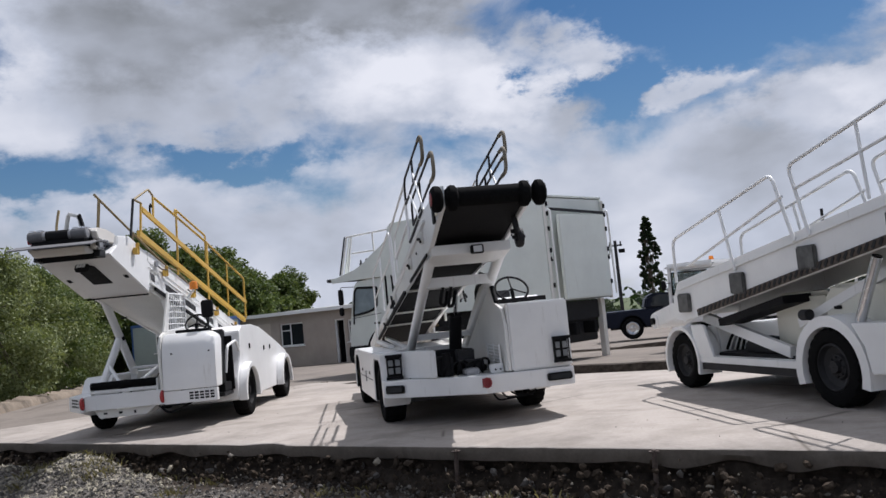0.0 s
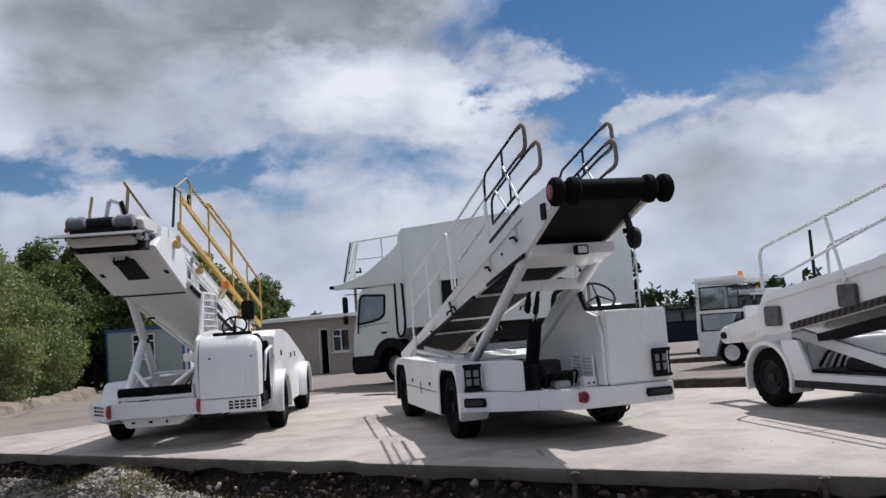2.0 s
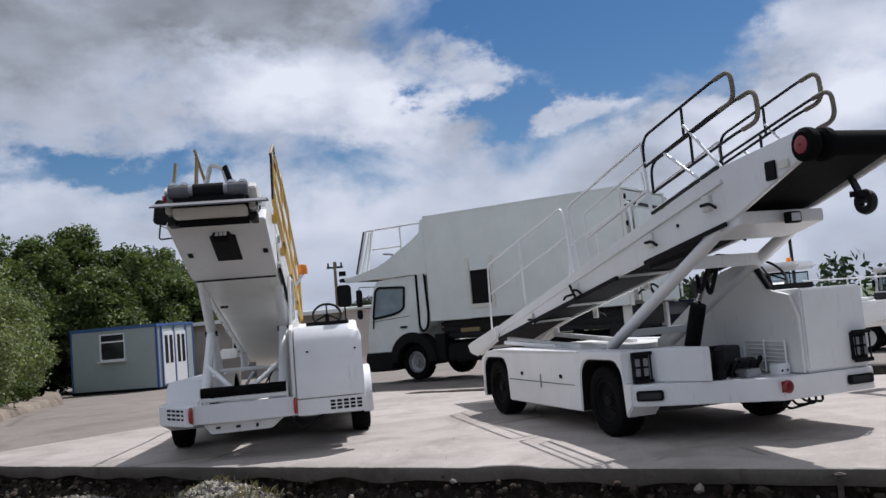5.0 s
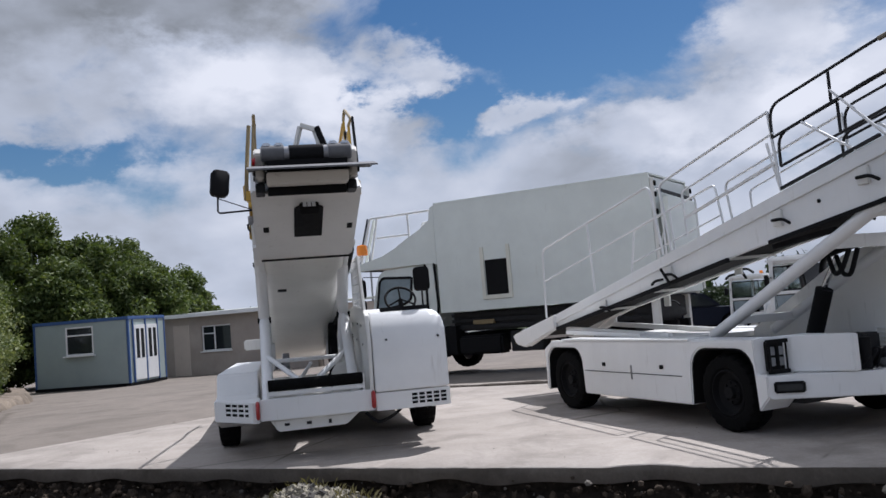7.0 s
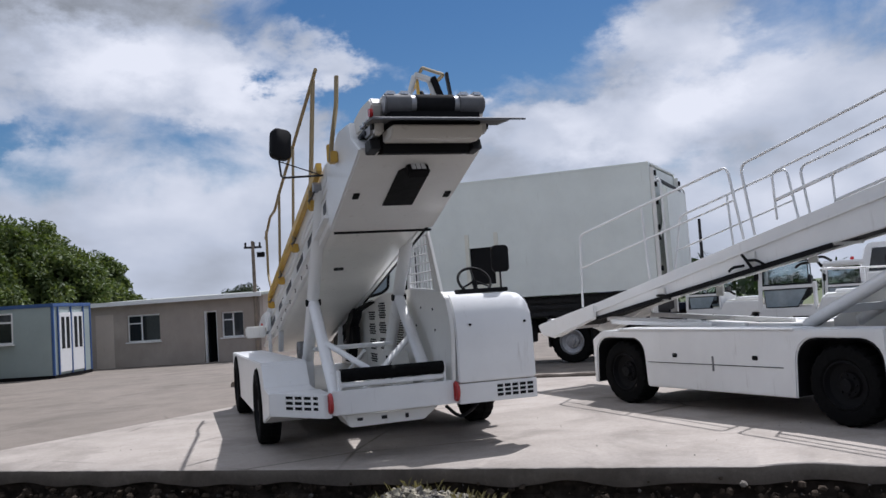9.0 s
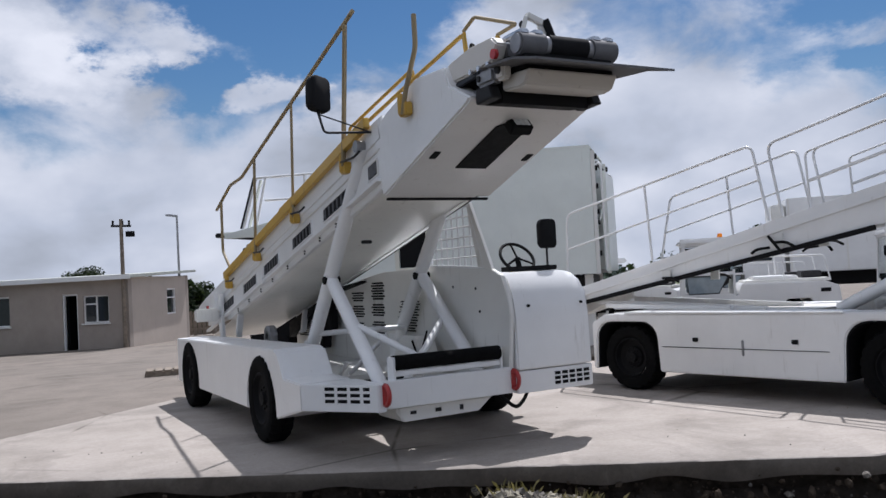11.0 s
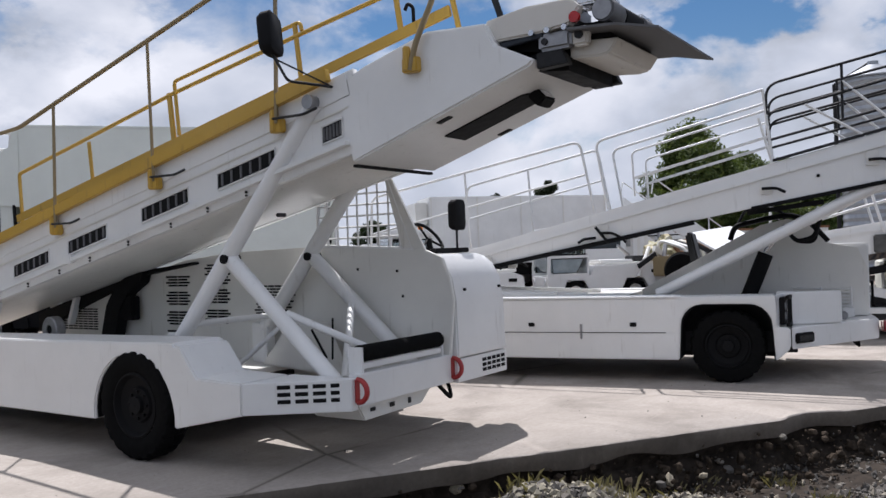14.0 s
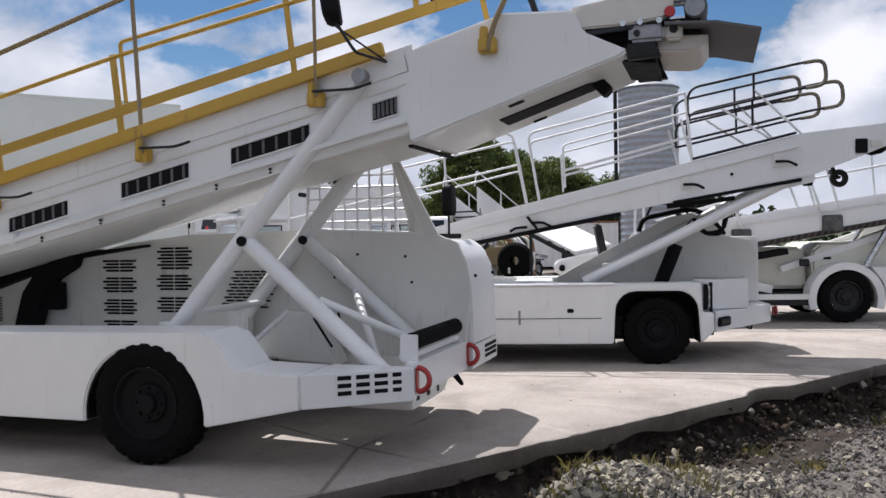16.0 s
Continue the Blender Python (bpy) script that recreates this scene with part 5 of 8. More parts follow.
    rod_part("crossbar", WHITE, ob, [(-0.45, 0.80, 1.02), (-0.10, 0.32, 0.74)], 0.028)
    rod_part("crossbar", WHITE, ob, [(-0.22, 1.62, 0.54), (0.02, 1.28, 0.90)], 0.020)
    rod_part("crossbar", WHITE, ob, [(-0.30, 1.66, 0.54), (-0.26, 1.58, 0.66)], 0.020)
    rod_part("silver_brace", WHITE, ob, [(0.41, 0.91, 1.03), (-0.22, 0.47, 0.54)], 0.030, 10)
    bar_part("gas_strut", BLACK, ob, (0.30, 1.02, 0.92), (0.10, 0.86, 0.62), 0.016, 0.016)
    # belt frame
    side = [(6.15, zt(6.15)), (0.10, zt(0.10)), (0.10, zt(0.10) - 0.56), (4.9, zt(4.9) - 0.56), (6.15, zt(6.15) - 0.40)]
    for x0, x1 in ((-0.47, -0.42), (0.42, 0.47)):
        prism_part("belt_frame_side", WHITE, ob, side, "x", x0, x1, 0.006)
    for x, sgn in ((-0.474, -1), (0.474, 1)):
        bar_part("side_flange", WHITE, ob, (x + sgn * 0.02, 6.05, zt(6.05) - 0.485), (x + sgn * 0.02, 0.14, zt(0.14) - 0.485), 0.055, 0.03)
        bar_part("side_plate", WHITE, ob, (x, 6.05, zt(6.05) - 0.09), (x, 0.14, zt(0.14) - 0.09), 0.016, 0.16)
        bar_part("side_bead", WHITE_WORN, ob, (x + sgn * 0.004, 6.05, zt(6.05) - 0.245), (x + sgn * 0.004, 0.14, zt(0.14) - 0.245), 0.012, 0.016)
        for y in (1.13, 1.55, 1.98, 2.52, 3.05, 3.5, 4.0, 4.5):
            rod_part("bolt", DARK, ob, [(x, y, zt(y) - 0.525), (x + sgn * 0.012, y, zt(y) - 0.525)], 0.010, 8)
            rod_part("bolt", DARK, ob, [(x, y, zt(y) - 0.55), (x + sgn * 0.012, y, zt(y) - 0.55)], 0.008, 8)
        slab_part("junction_plate", WHITE, ob, min(x, x + sgn * 0.055), max(x, x + sgn * 0.055), 3.26, 3.46, zt(3.36) - 0.50, zt(3.36) - 0.42, 0.008)
    for y, w in ((0.29, 0.09), (1.13, 0.30), (2.05, 0.285), (3.08, 0.275), (3.94, 0.285), (4.95, 0.28)):
        zz = lambda q: zt(q) - 0.36
        for x, sgn in ((-0.472, -1), (0.472, 1)):
            bm = bmesh.new()
            prism(bm, [(y + w, zz(y + w) - 0.06), (y + w, zz(y + w) + 0.06), (y - w, zz(y - w) + 0.06), (y - w, zz(y - w) - 0.06)], "x", x - 0.004, x + 0.004)
            slot = part("side_opening", bm, BLACK, ob, "dark slot with rollers behind")
            for k in range(6):
                yy = y - w + (k + 0.5) * w / 3
                rod_part("roller", DARK_GREY, slot, [(x + sgn * 0.002, yy, zz(yy) - 0.045), (x + sgn * 0.002, yy, zz(yy) + 0.045)], 0.012, 6)
            bm = bmesh.new()
            sweep(bm, [(x + sgn * 0.004, yy, zz(yy) + dz) for yy, dz in ((y + w, -0.06), (y + w, 0.06), (y - w, 0.06), (y - w, -0.06))], 0.008, 6, closed=True)
            part("slot_rim", bm, WHITE, slot, smooth=60)
    rings = []
    for y in (6.1, 4.6, 3.2, 2.5, 1.2, 0.16):
        t, deep = zt(y) - 0.545, 0.035
        rings.append([Vector((x, y, t - z)) for x, z in ((-0.42, 0), (-0.41, deep * 0.3), (-0.34, deep * 0.75), (-0.18, deep), (0.18, deep), (0.34, deep * 0.75), (0.41, deep * 0.3), (0.42, 0))])
    bm = bmesh.new()
    loft(bm, rings)
    part("belt_pan", bm, WHITE_WORN, ob, "pale curved pan under the belt", smooth=50)
    bar_part("pan_strip", BLACK, ob, (0.50, 3.4, zt(3.4) - 0.52), (0.50, 0.30, zt(0.30) - 0.52), 0.03, 0.05, "black strip along the pan's far side")
    slab_part("pan_slot", DARK, ob, -0.30, -0.20, 1.0, 1.02, 1.72, 1.75)
    bm = bmesh.new()
    prism(bm, [(6.2, zt(6.2) - 0.02), (-1.15, zt(-1.15) - 0.25), (-1.15, zt(-1.15) - 0.29), (6.2, zt(6.2) - 0.06)], "x", -0.41, 0.41)
    part("belt", bm, BELT, ob, "black ribbed conveyor belt")
    rod_part("tail_roller", GREY, ob, [(-0.44, 6.2, zt(6.2) - 0.16), (0.44, 6.2, zt(6.2) - 0.16)], 0.10, 16)
    for x0, x1 in ((-0.56, -0.48), (0.48, 0.56)):
        prism_part("tail_cover", WHITE, ob, [(5.34, 1.36), (5.85, 1.30), (6.28, 1.18), (6.36, 1.08), (6.26, 0.98), (5.55, 1.06), (5.30, 1.14)], "x", x0, x1, 0.015)
        prism_part("tail_bracket", WHITE, ob, [(5.08, 0.76), (5.20, 0.76), (5.30, 1.10), (5.24, 1.34), (5.10, 1.34)], "x", x0 + 0.02, x1 - 0.02, 0.006)
    rod_part("stop_button", RED, ob, [(-0.56, 5.7, 1.16), (-0.585, 5.7, 1.16)], 0.03, 12, "red stop button")
    slab_part("tail_switch_box", WHITE_WORN, ob, -0.86, -0.58, 5.02, 5.2, 1.0, 1.16, 0.02)
    bar_part("switch_arm", WHITE, ob, (-0.60, 5.12, 1.06), (-0.50, 5.2, 1.06), 0.05, 0.05)
    for x in (-0.42, 0.42):
        bar_part("tail_post", WHITE, ob, (x, 4.75, 0.80), (x, 4.62, zt(4.62) - 0.56), 0.07, 0.05)
    # head
    head = [(0.12, 2.03), (0.26, 2.56), (0.0, 2.66), (-0.50, 2.80), (-0.93, 2.775), (-0.99, 2.64), (-1.25, 2.51), (-1.21, 2.475)]
    prism_part("head_box", WHITE, ob, head, "x", -0.478, 0.478, 0.014)
    under = lambda y: 2.03 + (0.12 - y) * 0.335
    tilt = Matrix.Rotation(-math.atan(0.335), 4, "X")
    bm = bmesh.new()
    prism(bm, [(-0.13, -0.32), (-0.09, -0.36), (0.09, -0.36), (0.13, -0.32), (0.13, 0.30), (-0.13, 0.30)], "z", -0.010, 0.02)
    hole = part("underside_opening", bm, BLACK, ob, "dark opening in the head's underside")
    hole.matrix_basis = pose(0.02, -0.66, under(-0.66)) @ tilt
    bm = bmesh.new()
    box(bm, -0.085, 0.085, -0.04, 0.04, -0.06, 0.05)
    light = part("work_light", bm, BLACK, ob, "square work light under the head", bevel=0.012)
    light.matrix_basis = pose(0.02, -1.04, under(-1.04) - 0.035) @ tilt @ Matrix.Rotation(radians(-25), 4, "X")
    bm = bmesh.new()
    for x in (-0.04, 0.0, 0.04):
        box(bm, x - 0.016, x + 0.016, -0.046, -0.04, -0.045, 0.035)
    part("lens", bm, LENS, light)
    for x in (-0.37, 0.41):
        bm = bmesh.new()
        box(bm, -0.025, 0.025, -0.05, 0.05, -0.008, 0.02)
        h = part("slot", bm, BLACK, ob)
        h.matrix_basis = pose(x, -0.55, under(-0.55)) @ tilt
    bar_part("underside_lip", BLACK, ob, (-0.44, 0.13, 2.015), (0.46, 0.13, 2.015), 0.04, 0.02)
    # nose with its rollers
    # solid black block that stands in for the shade between head and nose
    prism_part("nose_shade", BLACK, ob, [(-1.10, 2.535), (-1.20, 2.47), (-1.40, 2.445), (-1.40, 2.56), (-1.10, 2.60)], "x", -0.33, 0.33, 0.0, "black block put in as the shade behind the nose plate")
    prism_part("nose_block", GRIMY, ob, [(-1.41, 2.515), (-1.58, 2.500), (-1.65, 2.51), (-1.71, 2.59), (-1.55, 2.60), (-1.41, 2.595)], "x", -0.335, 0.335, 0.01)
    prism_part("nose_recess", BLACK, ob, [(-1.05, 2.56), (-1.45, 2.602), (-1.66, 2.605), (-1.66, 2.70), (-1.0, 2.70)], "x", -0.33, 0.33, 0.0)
    for s in (-1, 1):
        a, b = sorted((s * 0.345, s * 0.43))
        prism_part("nose_frame", GRIMY, ob, [(-0.90, 2.665), (-0.90, 2.80), (-1.18, 2.84), (-1.46, 2.835), (-1.52, 2.78), (-1.46, 2.69), (-1.24, 2.665)], "x", a, b, 0.012)
        bar_part("nose_slide", NAVY, ob, (s * 0.41, -0.96, 2.635), (s * 0.41, -1.28, 2.655), 0.03, 0.028, "dark blue slide strip")
        slab_part("nose_bearing", GREY, ob, a - 0.002, b + 0.002, -1.46, -1.25, 2.56, 2.66, 0.02, "grey bearing plate")
        slab_part("nose_bearing", GRIMY, ob, a + 0.01, b - 0.01, -1.56, -1.462, 2.56, 2.67, 0.015)
        prism_part("nose_gusset", DARK, ob, [(-1.24, 2.46), (-1.24, 2.555), (-1.40, 2.555), (-1.44, 2.47)], "x", a, b - 0.01, 0.006)
        for y in (-1.22, -1.32, -1.43):
            rod_part("bolt", CHROME, ob, [(s * 0.43, y, 2.672), (s * 0.452, y, 2.672)], 0.018, 8)
        rod_part("bolt", DARK, ob, [(s * 0.43, -1.30, 2.61), (s * 0.445, -1.30, 2.61)], 0.02, 10)
        rod_part("bolt", DARK, ob, [(s * 0.42, -1.51, 2.62), (s * 0.44, -1.51, 2.62)], 0.025, 10)
    rod_part("nose_roller", GREY, ob, [(-0.37, -1.63, 2.755), (0.37, -1.63, 2.755)], 0.058, 20, "grey steel nose roller")
    rod_part("nose_roller", BELT, ob, [(-0.14, -1.632, 2.757), (0.14, -1.632, 2.757)], 0.064, 20, "black belt wrapped over the nose")
    for x in (-0.27, 0.27):
        rod_part("nose_roller", DARK_GREY, ob, [(x - 0.09, -1.634, 2.755), (x + 0.09, -1.634, 2.755)], 0.068, 20)
    for x in (-0.32, -0.22, 0.22, 0.32):
        slab_part("roller_bearing", CHROME, ob, x - 0.035, x + 0.035, -1.67, -1.46, 2.805, 2.84, 0.01)
    for x in (-0.25, 0.25):
        slab_part("bearing_block", GREY, ob, x - 0.10, x + 0.10, -1.48, -1.20, 2.70, 2.805, 0.02)
    rod_part("marker_lamp", REDLAMP, ob, [(-0.42, -1.49, 2.72), (-0.445, -1.49, 2.72)], 0.032, 12, "small red lamp")
    bar_part("nose_crossbar", WHITE, ob, (-0.40, -1.24, 2.49), (0.42, -1.24, 2.49), 0.05, 0.02)
    bm = bmesh.new()
    bar(bm, (-0.09, -1.22, 2.82), (-0.02, -1.26, 3.06), 0.05, 0.03)
    bar(bm, (-0.02, -1.26, 3.07), (0.10, -1.26, 3.03), 0.04, 0.04)
    bar(bm, (0.16, -1.26, 2.82), (0.10, -1.24, 3.05), 0.04, 0.05)
    part("sensor_bracket", bm, WHITE_WORN, ob, "pale bracket standing on the nose", bevel=0.004)
    bar_part("sensor_arm", BLACK, ob, (0.19, -1.30, 2.83), (0.12, -1.27, 3.05), 0.03, 0.05)
    prism_part("front_flap", DARK_GREY, ob, [(-1.46, 2.655), (-1.75, 2.635), (-1.99, 2.575), (-1.99, 2.562), (-1.75, 2.620), (-1.46, 2.640)], "x", -0.48, 0.54, 0.0, "thin grey guard flap in front of the nose")
    # yellow rails: a single tall rail on the near side
    xl = -0.515
    bar_part("rail_beam", YELLOW, ob, (xl, 4.92, 1.565), (xl, 0.28, 2.635), 0.05, 0.085)
    bar_part("rail_beam_lip", YELLOW, ob, (xl + 0.05, 4.92, 1.615), (xl + 0.05, 0.70, 2.588), 0.05, 0.02)
    xn = xl + 0.08
    rail = [(xl + 0.02, 5.28, 2.43), (xl + 0.02, 4.55, 2.665), (xl + 0.03, 4.05, 2.70), (xl + 0.03, 3.40, 2.87), (xn, 0.63, 3.635)]
    handrail(ob, rail, [], 0.019, YELLOW_WORN, 0.06, "top_rail", "worn dull yellow top rail")
    rod_part("rail_post", YELLOW_WORN, ob, rounded([(xl, 4.95, 2.51), (xl, 4.97, 1.88), (xl, 4.66, 1.66)], 0.06), 0.018, 8)
    for y, lean, w in ((3.45, 0.05, 0.034), (2.10, 0.12, 0.036), (0.75, 0.055, 0.045)):
        top = 2.87 + (3.40 - y - lean) * 0.276
        bar_part("rail_post", YELLOW_WORN, ob, (xl - 0.02, y, zt(y) - 0.16), (xl + 0.03 + 0.05 * (3.4 - y) / 2.77, y + lean, top), 0.022, w)
    # and a double rail on the far side
    xr = 0.515
    mid = lambda y: 3.22 - 0.2143 * y                # the broad middle beam
    bar_part("rail_beam", YELLOW, ob, (xr, 5.6, 1.59), (xr, -0.26, 2.86), 0.05, 0.09)
    bar_part("mid_beam", YELLOW, ob, (xr, 5.86, mid(5.86)), (xr, -0.06, mid(-0.06)), 0.03, 0.085, "broad yellow middle beam")
    handrail(ob, [(xr, 5.74, 1.62), (xr, 5.80, 2.47), (xr, 3.08, 3.035), (xr, 1.48, 3.31), (xr, 0.50, 3.47)], [], 0.020, YELLOW, 0.04, "top_rail")
    handrail(ob, [(xr, 3.05, 2.62), (xr, 3.10, 3.14), (xr, 1.46, 3.42), (xr, 1.44, 3.34)], [], 0.018, YELLOW, 0.04, "upper_rail")
    for y, z, w in ((4.46, 2.70, 0.04), (3.16, 3.04, 0.06), (1.50, 3.40, 0.045)):
        bar_part("rail_post", YELLOW, ob, (xr, y - 0.10, zt(y)), (xr, y + 0.02, z), 0.024, w)
    bar_part("rail_post", YELLOW, ob, (xr, -0.18, 2.86), (xr, -0.08, 3.32), 0.024, 0.04)
    bar_part("rail_post", YELLOW, ob, (xr, 0.40, mid(0.4)), (xr, 0.45, 3.49), 0.024, 0.045)
    rod_part("end_loop", YELLOW_WORN, ob, rounded([(xr, -0.08, 3.32), (xr, -0.36, 3.33), (xr, 0.26, 3.57), (xr, 0.45, 3.50)], 0.04), 0.016, 8, "dull worn end loop")
    bar_part("rail_post", DARK, ob, (xr + 0.01, -0.59, 2.80), (xr + 0.01, -0.41, 3.33), 0.024, 0.045, "dark front post")
    rod_part("hook", BLACK, ob, rounded([(xr, 0.28, 3.16), (xr, 0.28, 3.32), (xr, 0.33, 3.36), (xr, 0.36, 3.31)], 0.02), 0.014, 8)
    rod_part("front_post", YELLOW_WORN, ob, rounded([(xl - 0.02, -0.41, 2.56), (xl - 0.01, -0.45, 2.72), (xl + 0.02, -0.58, 3.00), (xl + 0.045, -0.53, 3.25)], 0.05), 0.019, 8)
    for x, sgn in ((xl, -1), (xr, 1)):
        for y in (4.75, 3.48, 2.12, 0.77, -0.40):
            bm = bmesh.new()
            c = zt(y) - 0.155 if y > 0 else 2.61
            box(bm, x - 0.025, x + 0.035, y - 0.065, y + 0.05, c - 0.06, c + 0.035)
            rod(bm, (x + sgn * 0.02, y + 0.01, c - 0.05), (x + sgn * 0.02, y + 0.01, c + 0.10), 0.028, 10)
            part("rail_bracket", bm, YELLOW, ob, bevel=0.008)
            if y > 0:
                rod_part("rail_pin", DARK, ob, rounded([(x + sgn * 0.035, y, c + 0.035), (x + sgn * 0.045, y - 0.30, c + 0.03), (x + sgn * 0.045, y - 0.42, c + 0.06)], 0.05), 0.010, 6)
    bm = bmesh.new()
    sweep(bm, rounded([(-0.44, 0.27, 2.56), (-0.85, 0.33, 2.55), (-0.85, 0.44, 2.72), (-0.84, 0.50, 2.80)], 0.04), 0.010, 8)
    sweep(bm, [(-0.50, 0.27, 2.56), (-0.84, 0.46, 2.72)], 0.006, 6)
    arm = part("mirror", bm, DARK, ob, "black wing mirror on a bent arm", smooth=60)
    bm = bmesh.new()
    pillow(bm, 0, 0, 0, 0.19, 0.11, 0.29, 0.055)
    housing = part("mirror_housing", bm, BLACK, arm, smooth=50)
    housing.matrix_basis = pose(-0.83, 0.50, 2.88, -8, 8, 18)
    # beacon and its post
    rod_part("beacon_post", WHITE, ob, [(0.62, 1.45, 1.96), (0.72, 1.48, 2.10)], 0.02)
    bm = bmesh.new()
    lathe(bm, [(0.01, 0.13), (0.055, 0.12), (0.065, 0.08), (0.065, 0.0), (0.01, 0.0)], (0.72, 1.48, 2.10), "z", 16)
    part("beacon", bm, AMBER, ob, "amber warning beacon")
    return ob


def belt_loader_low():
    """White loader standing askew. x from its side panel inwards, y towards the tail."""
    ob = thing("belt_loader", pose(-1.15, 11.94, 0, 0, 0, 10.95), "white airport belt loader with grey tube rails and rubber nose rollers", "belt loader", "belt loaders on the slab")
    zt = lambda v: 1.90 - 0.23 * v                    # top of the belt frame
    zb = lambda v: 1.50 - 0.175 * v
    L, R = 0.52, 1.47
    # lower body
    out = [(2.49, 0.23), *square_arch(1.99, 0.23, 0.78, 0.42, 0.20), *square_arch(-0.94, 0.23, 0.80, 0.44, 0.22), (-1.54, 0.36), (-1.54, 0.56), (-1.42, 0.566), (-1.41, 0.88), (2.30, 0.86), (2.49, 0.76)]
    prism_part("side_body", WHITE, ob, out, "x", 0.0, 0.34, 0.014)
    # black shells and back sheets make the inside of each arch dark
    for cy, top, half, rad in ((1.99, 0.78, 0.42, 0.20), (-0.94, 0.80, 0.44, 0.22)):
        for x0, x1 in ((0.012, 0.335), (1.845, 2.158)):
            bm = bmesh.new()
            prism(bm, square_arch(cy, 0.24, top - 0.002, half - 0.002, rad) + square_arch(cy, 0.24, top - 0.014, half - 0.014, rad)[::-1], "x", x0, x1)
            part("arch_shade", bm, BLACK, ob, "black lining put in as the shade inside the wheel arch", smooth=50)
        slab_part("wheel_well", BLACK, ob, 0.342, 0.36, cy - half - 0.02, cy + half + 0.02, 0.24, top, 0.0)
    prism_part("side_body", WHITE, ob, out, "x", 1.84, 2.17, 0.014)
    slab_part("chassis", DARK, ob, 0.34, 1.84, -1.60, 2.40, 0.28, 0.50)
    slab_part("deck", WHITE_WORN, ob, 0.362, 1.835, 0.15, 2.44, 0.80, 0.86)
    slab_part("pump_bay", BLACK, ob, 0.362, 1.38, -1.30, 0.148, 0.505, 0.62, 0.01, "black pump bay floor")
    bm = bmesh.new()
    box(bm, -0.006, 0.002, -0.35, 1.50, 0.505, 0.512)
    part("panel_seam", bm, BLACK, ob)
    for v in (-0.02, 1.08):
        slab_part("latch", BLACK, ob, -0.010, 0.004, v - 0.035, v + 0.035, 0.57, 0.615)
    slab_part("hinge", GREY, ob, -0.012, 0.004, 0.52, 0.545, 0.44, 0.60)
    slab_part("lid_edge", WHITE, ob, -0.015, 0.30, -0.50, 2.0, 0.865, 0.885, label="bright lid edge along the deck")
    # front: recessed on one side, box on the other
    front = [(0.0, -1.55), (1.09, -2.40), (2.17, -2.37), (2.17, -1.55)]
    prism_part("front_bumper", WHITE, ob, front, "z", 0.35, 0.56, 0.010)
    prism_part("front_wing", WHITE, ob, [(0.0, -1.415), (0.27, -1.49), (0.54, -2.02), (0.60, -2.03), (0.60, -1.415)], "z", 0.565, 0.89, 0.010)
    prism_part("control_box", WHITE, ob, [(1.43, -2.35), (2.17, -2.35), (2.17, -1.62), (1.43, -1.62)], "z", 0.565, 1.36, 0.02)
    prism_part("inner_panel", WHITE_WORN, ob, [(-2.33, 0.57), (-2.33, 1.10), (-2.24, 1.31), (-1.93, 1.38), (-1.76, 1.58), (-1.55, 1.66), (-1.25, 1.60), (0.1, 0.89), (0.1, 0.57)], "x", 1.385, 1.425, 0.005)
    bm = bmesh.new()
    prism(bm, [(-0.85, 0.87), (-1.55, 0.87), (-1.55, 1.35), (-1.30, 1.45)], "x", 1.44, 2.15)
    part("cowl", bm, WHITE, ob, bevel=0.02)
    slope = math.degrees(math.atan2(-0.85, 1.09))
    face = pose(0, -1.555, 0) @ Matrix.Rotation(radians(slope), 4, "Z")
    lamp_cluster(ob, pose(0.165, -1.475, 0.72, 0, 0, -8), 0.17, 0.27)
    flap(ob, face @ pose(0.17, 0.0, 0.455), w=0.26, h=0.10)
    lamp_cluster(ob, pose(2.03, -2.355, 0.77), 0.17, 0.27)
    flap(ob, pose(1.98, -2.385, 0.46), w=0.30, h=0.09)
    bm = bmesh.new()
    box(bm, 1.04, 1.14, -2.428, -2.422, 0.43, 0.53)
    sweep(bm, [(1.09 + 0.045 * math.cos(k), -2.455, 0.48 + 0.05 * math.sin(k)) for k in (2 * math.pi * i / 16 for i in range(16))], 0.013, 6, closed=True)
    part("towing_lug", bm, DARK_RED, ob, "dull red towing lug", smooth=60)
    for k in range(3):
        rod_part("hose", BLACK, ob, rounded([(1.20 + k * 0.1, -2.2, 0.36), (1.25 + k * 0.1, -2.22, 0.24 + 0.03 * k), (1.55 + k * 0.08, -2.18, 0.26), (1.60 + k * 0.08, -2.1, 0.36)], 0.08), 0.012, 6)
    # pump and valves between wing and box
    slab_part("recess_back", BLACK, ob, 0.604, 1.10, -1.60, -1.57, 0.562, 0.86, 0.004, "black back of the pump recess")
    slab_part("pump_unit", DARK, ob, 0.64, 0.84, -1.86, -1.64, 0.562, 0.80, 0.02)
    rod_part("accumulator", BLACK, ob, [(0.74, -1.95, 0.565), (0.74, -1.95, 0.84)], 0.055, 16, "black pressure bottle")
    slab_part("manifold", DARK, ob, 0.90, 1.12, -1.80, -1.66, 0.562, 0.86, 0.015)
    slab_part("valve_block", GREY, ob, 0.92, 1.10, -2.10, -1.92, 0.562, 0.64, 0.015)
    slab_part("switch_box", WHITE, ob, 1.22, 1.37, -2.18, -2.06, 0.562, 0.665, 0.008, "white switch box")
    for x in (1.27, 1.33):
        rod_part("switch", BLACK, ob, [(x, -2.185, 0.60), (x, -2.178, 0.60)], 0.012, 8)
    rod_part("pump_motor", DARK, ob, [(0.98, -1.86, 0.66), (1.20, -1.86, 0.66)], 0.075, 16)
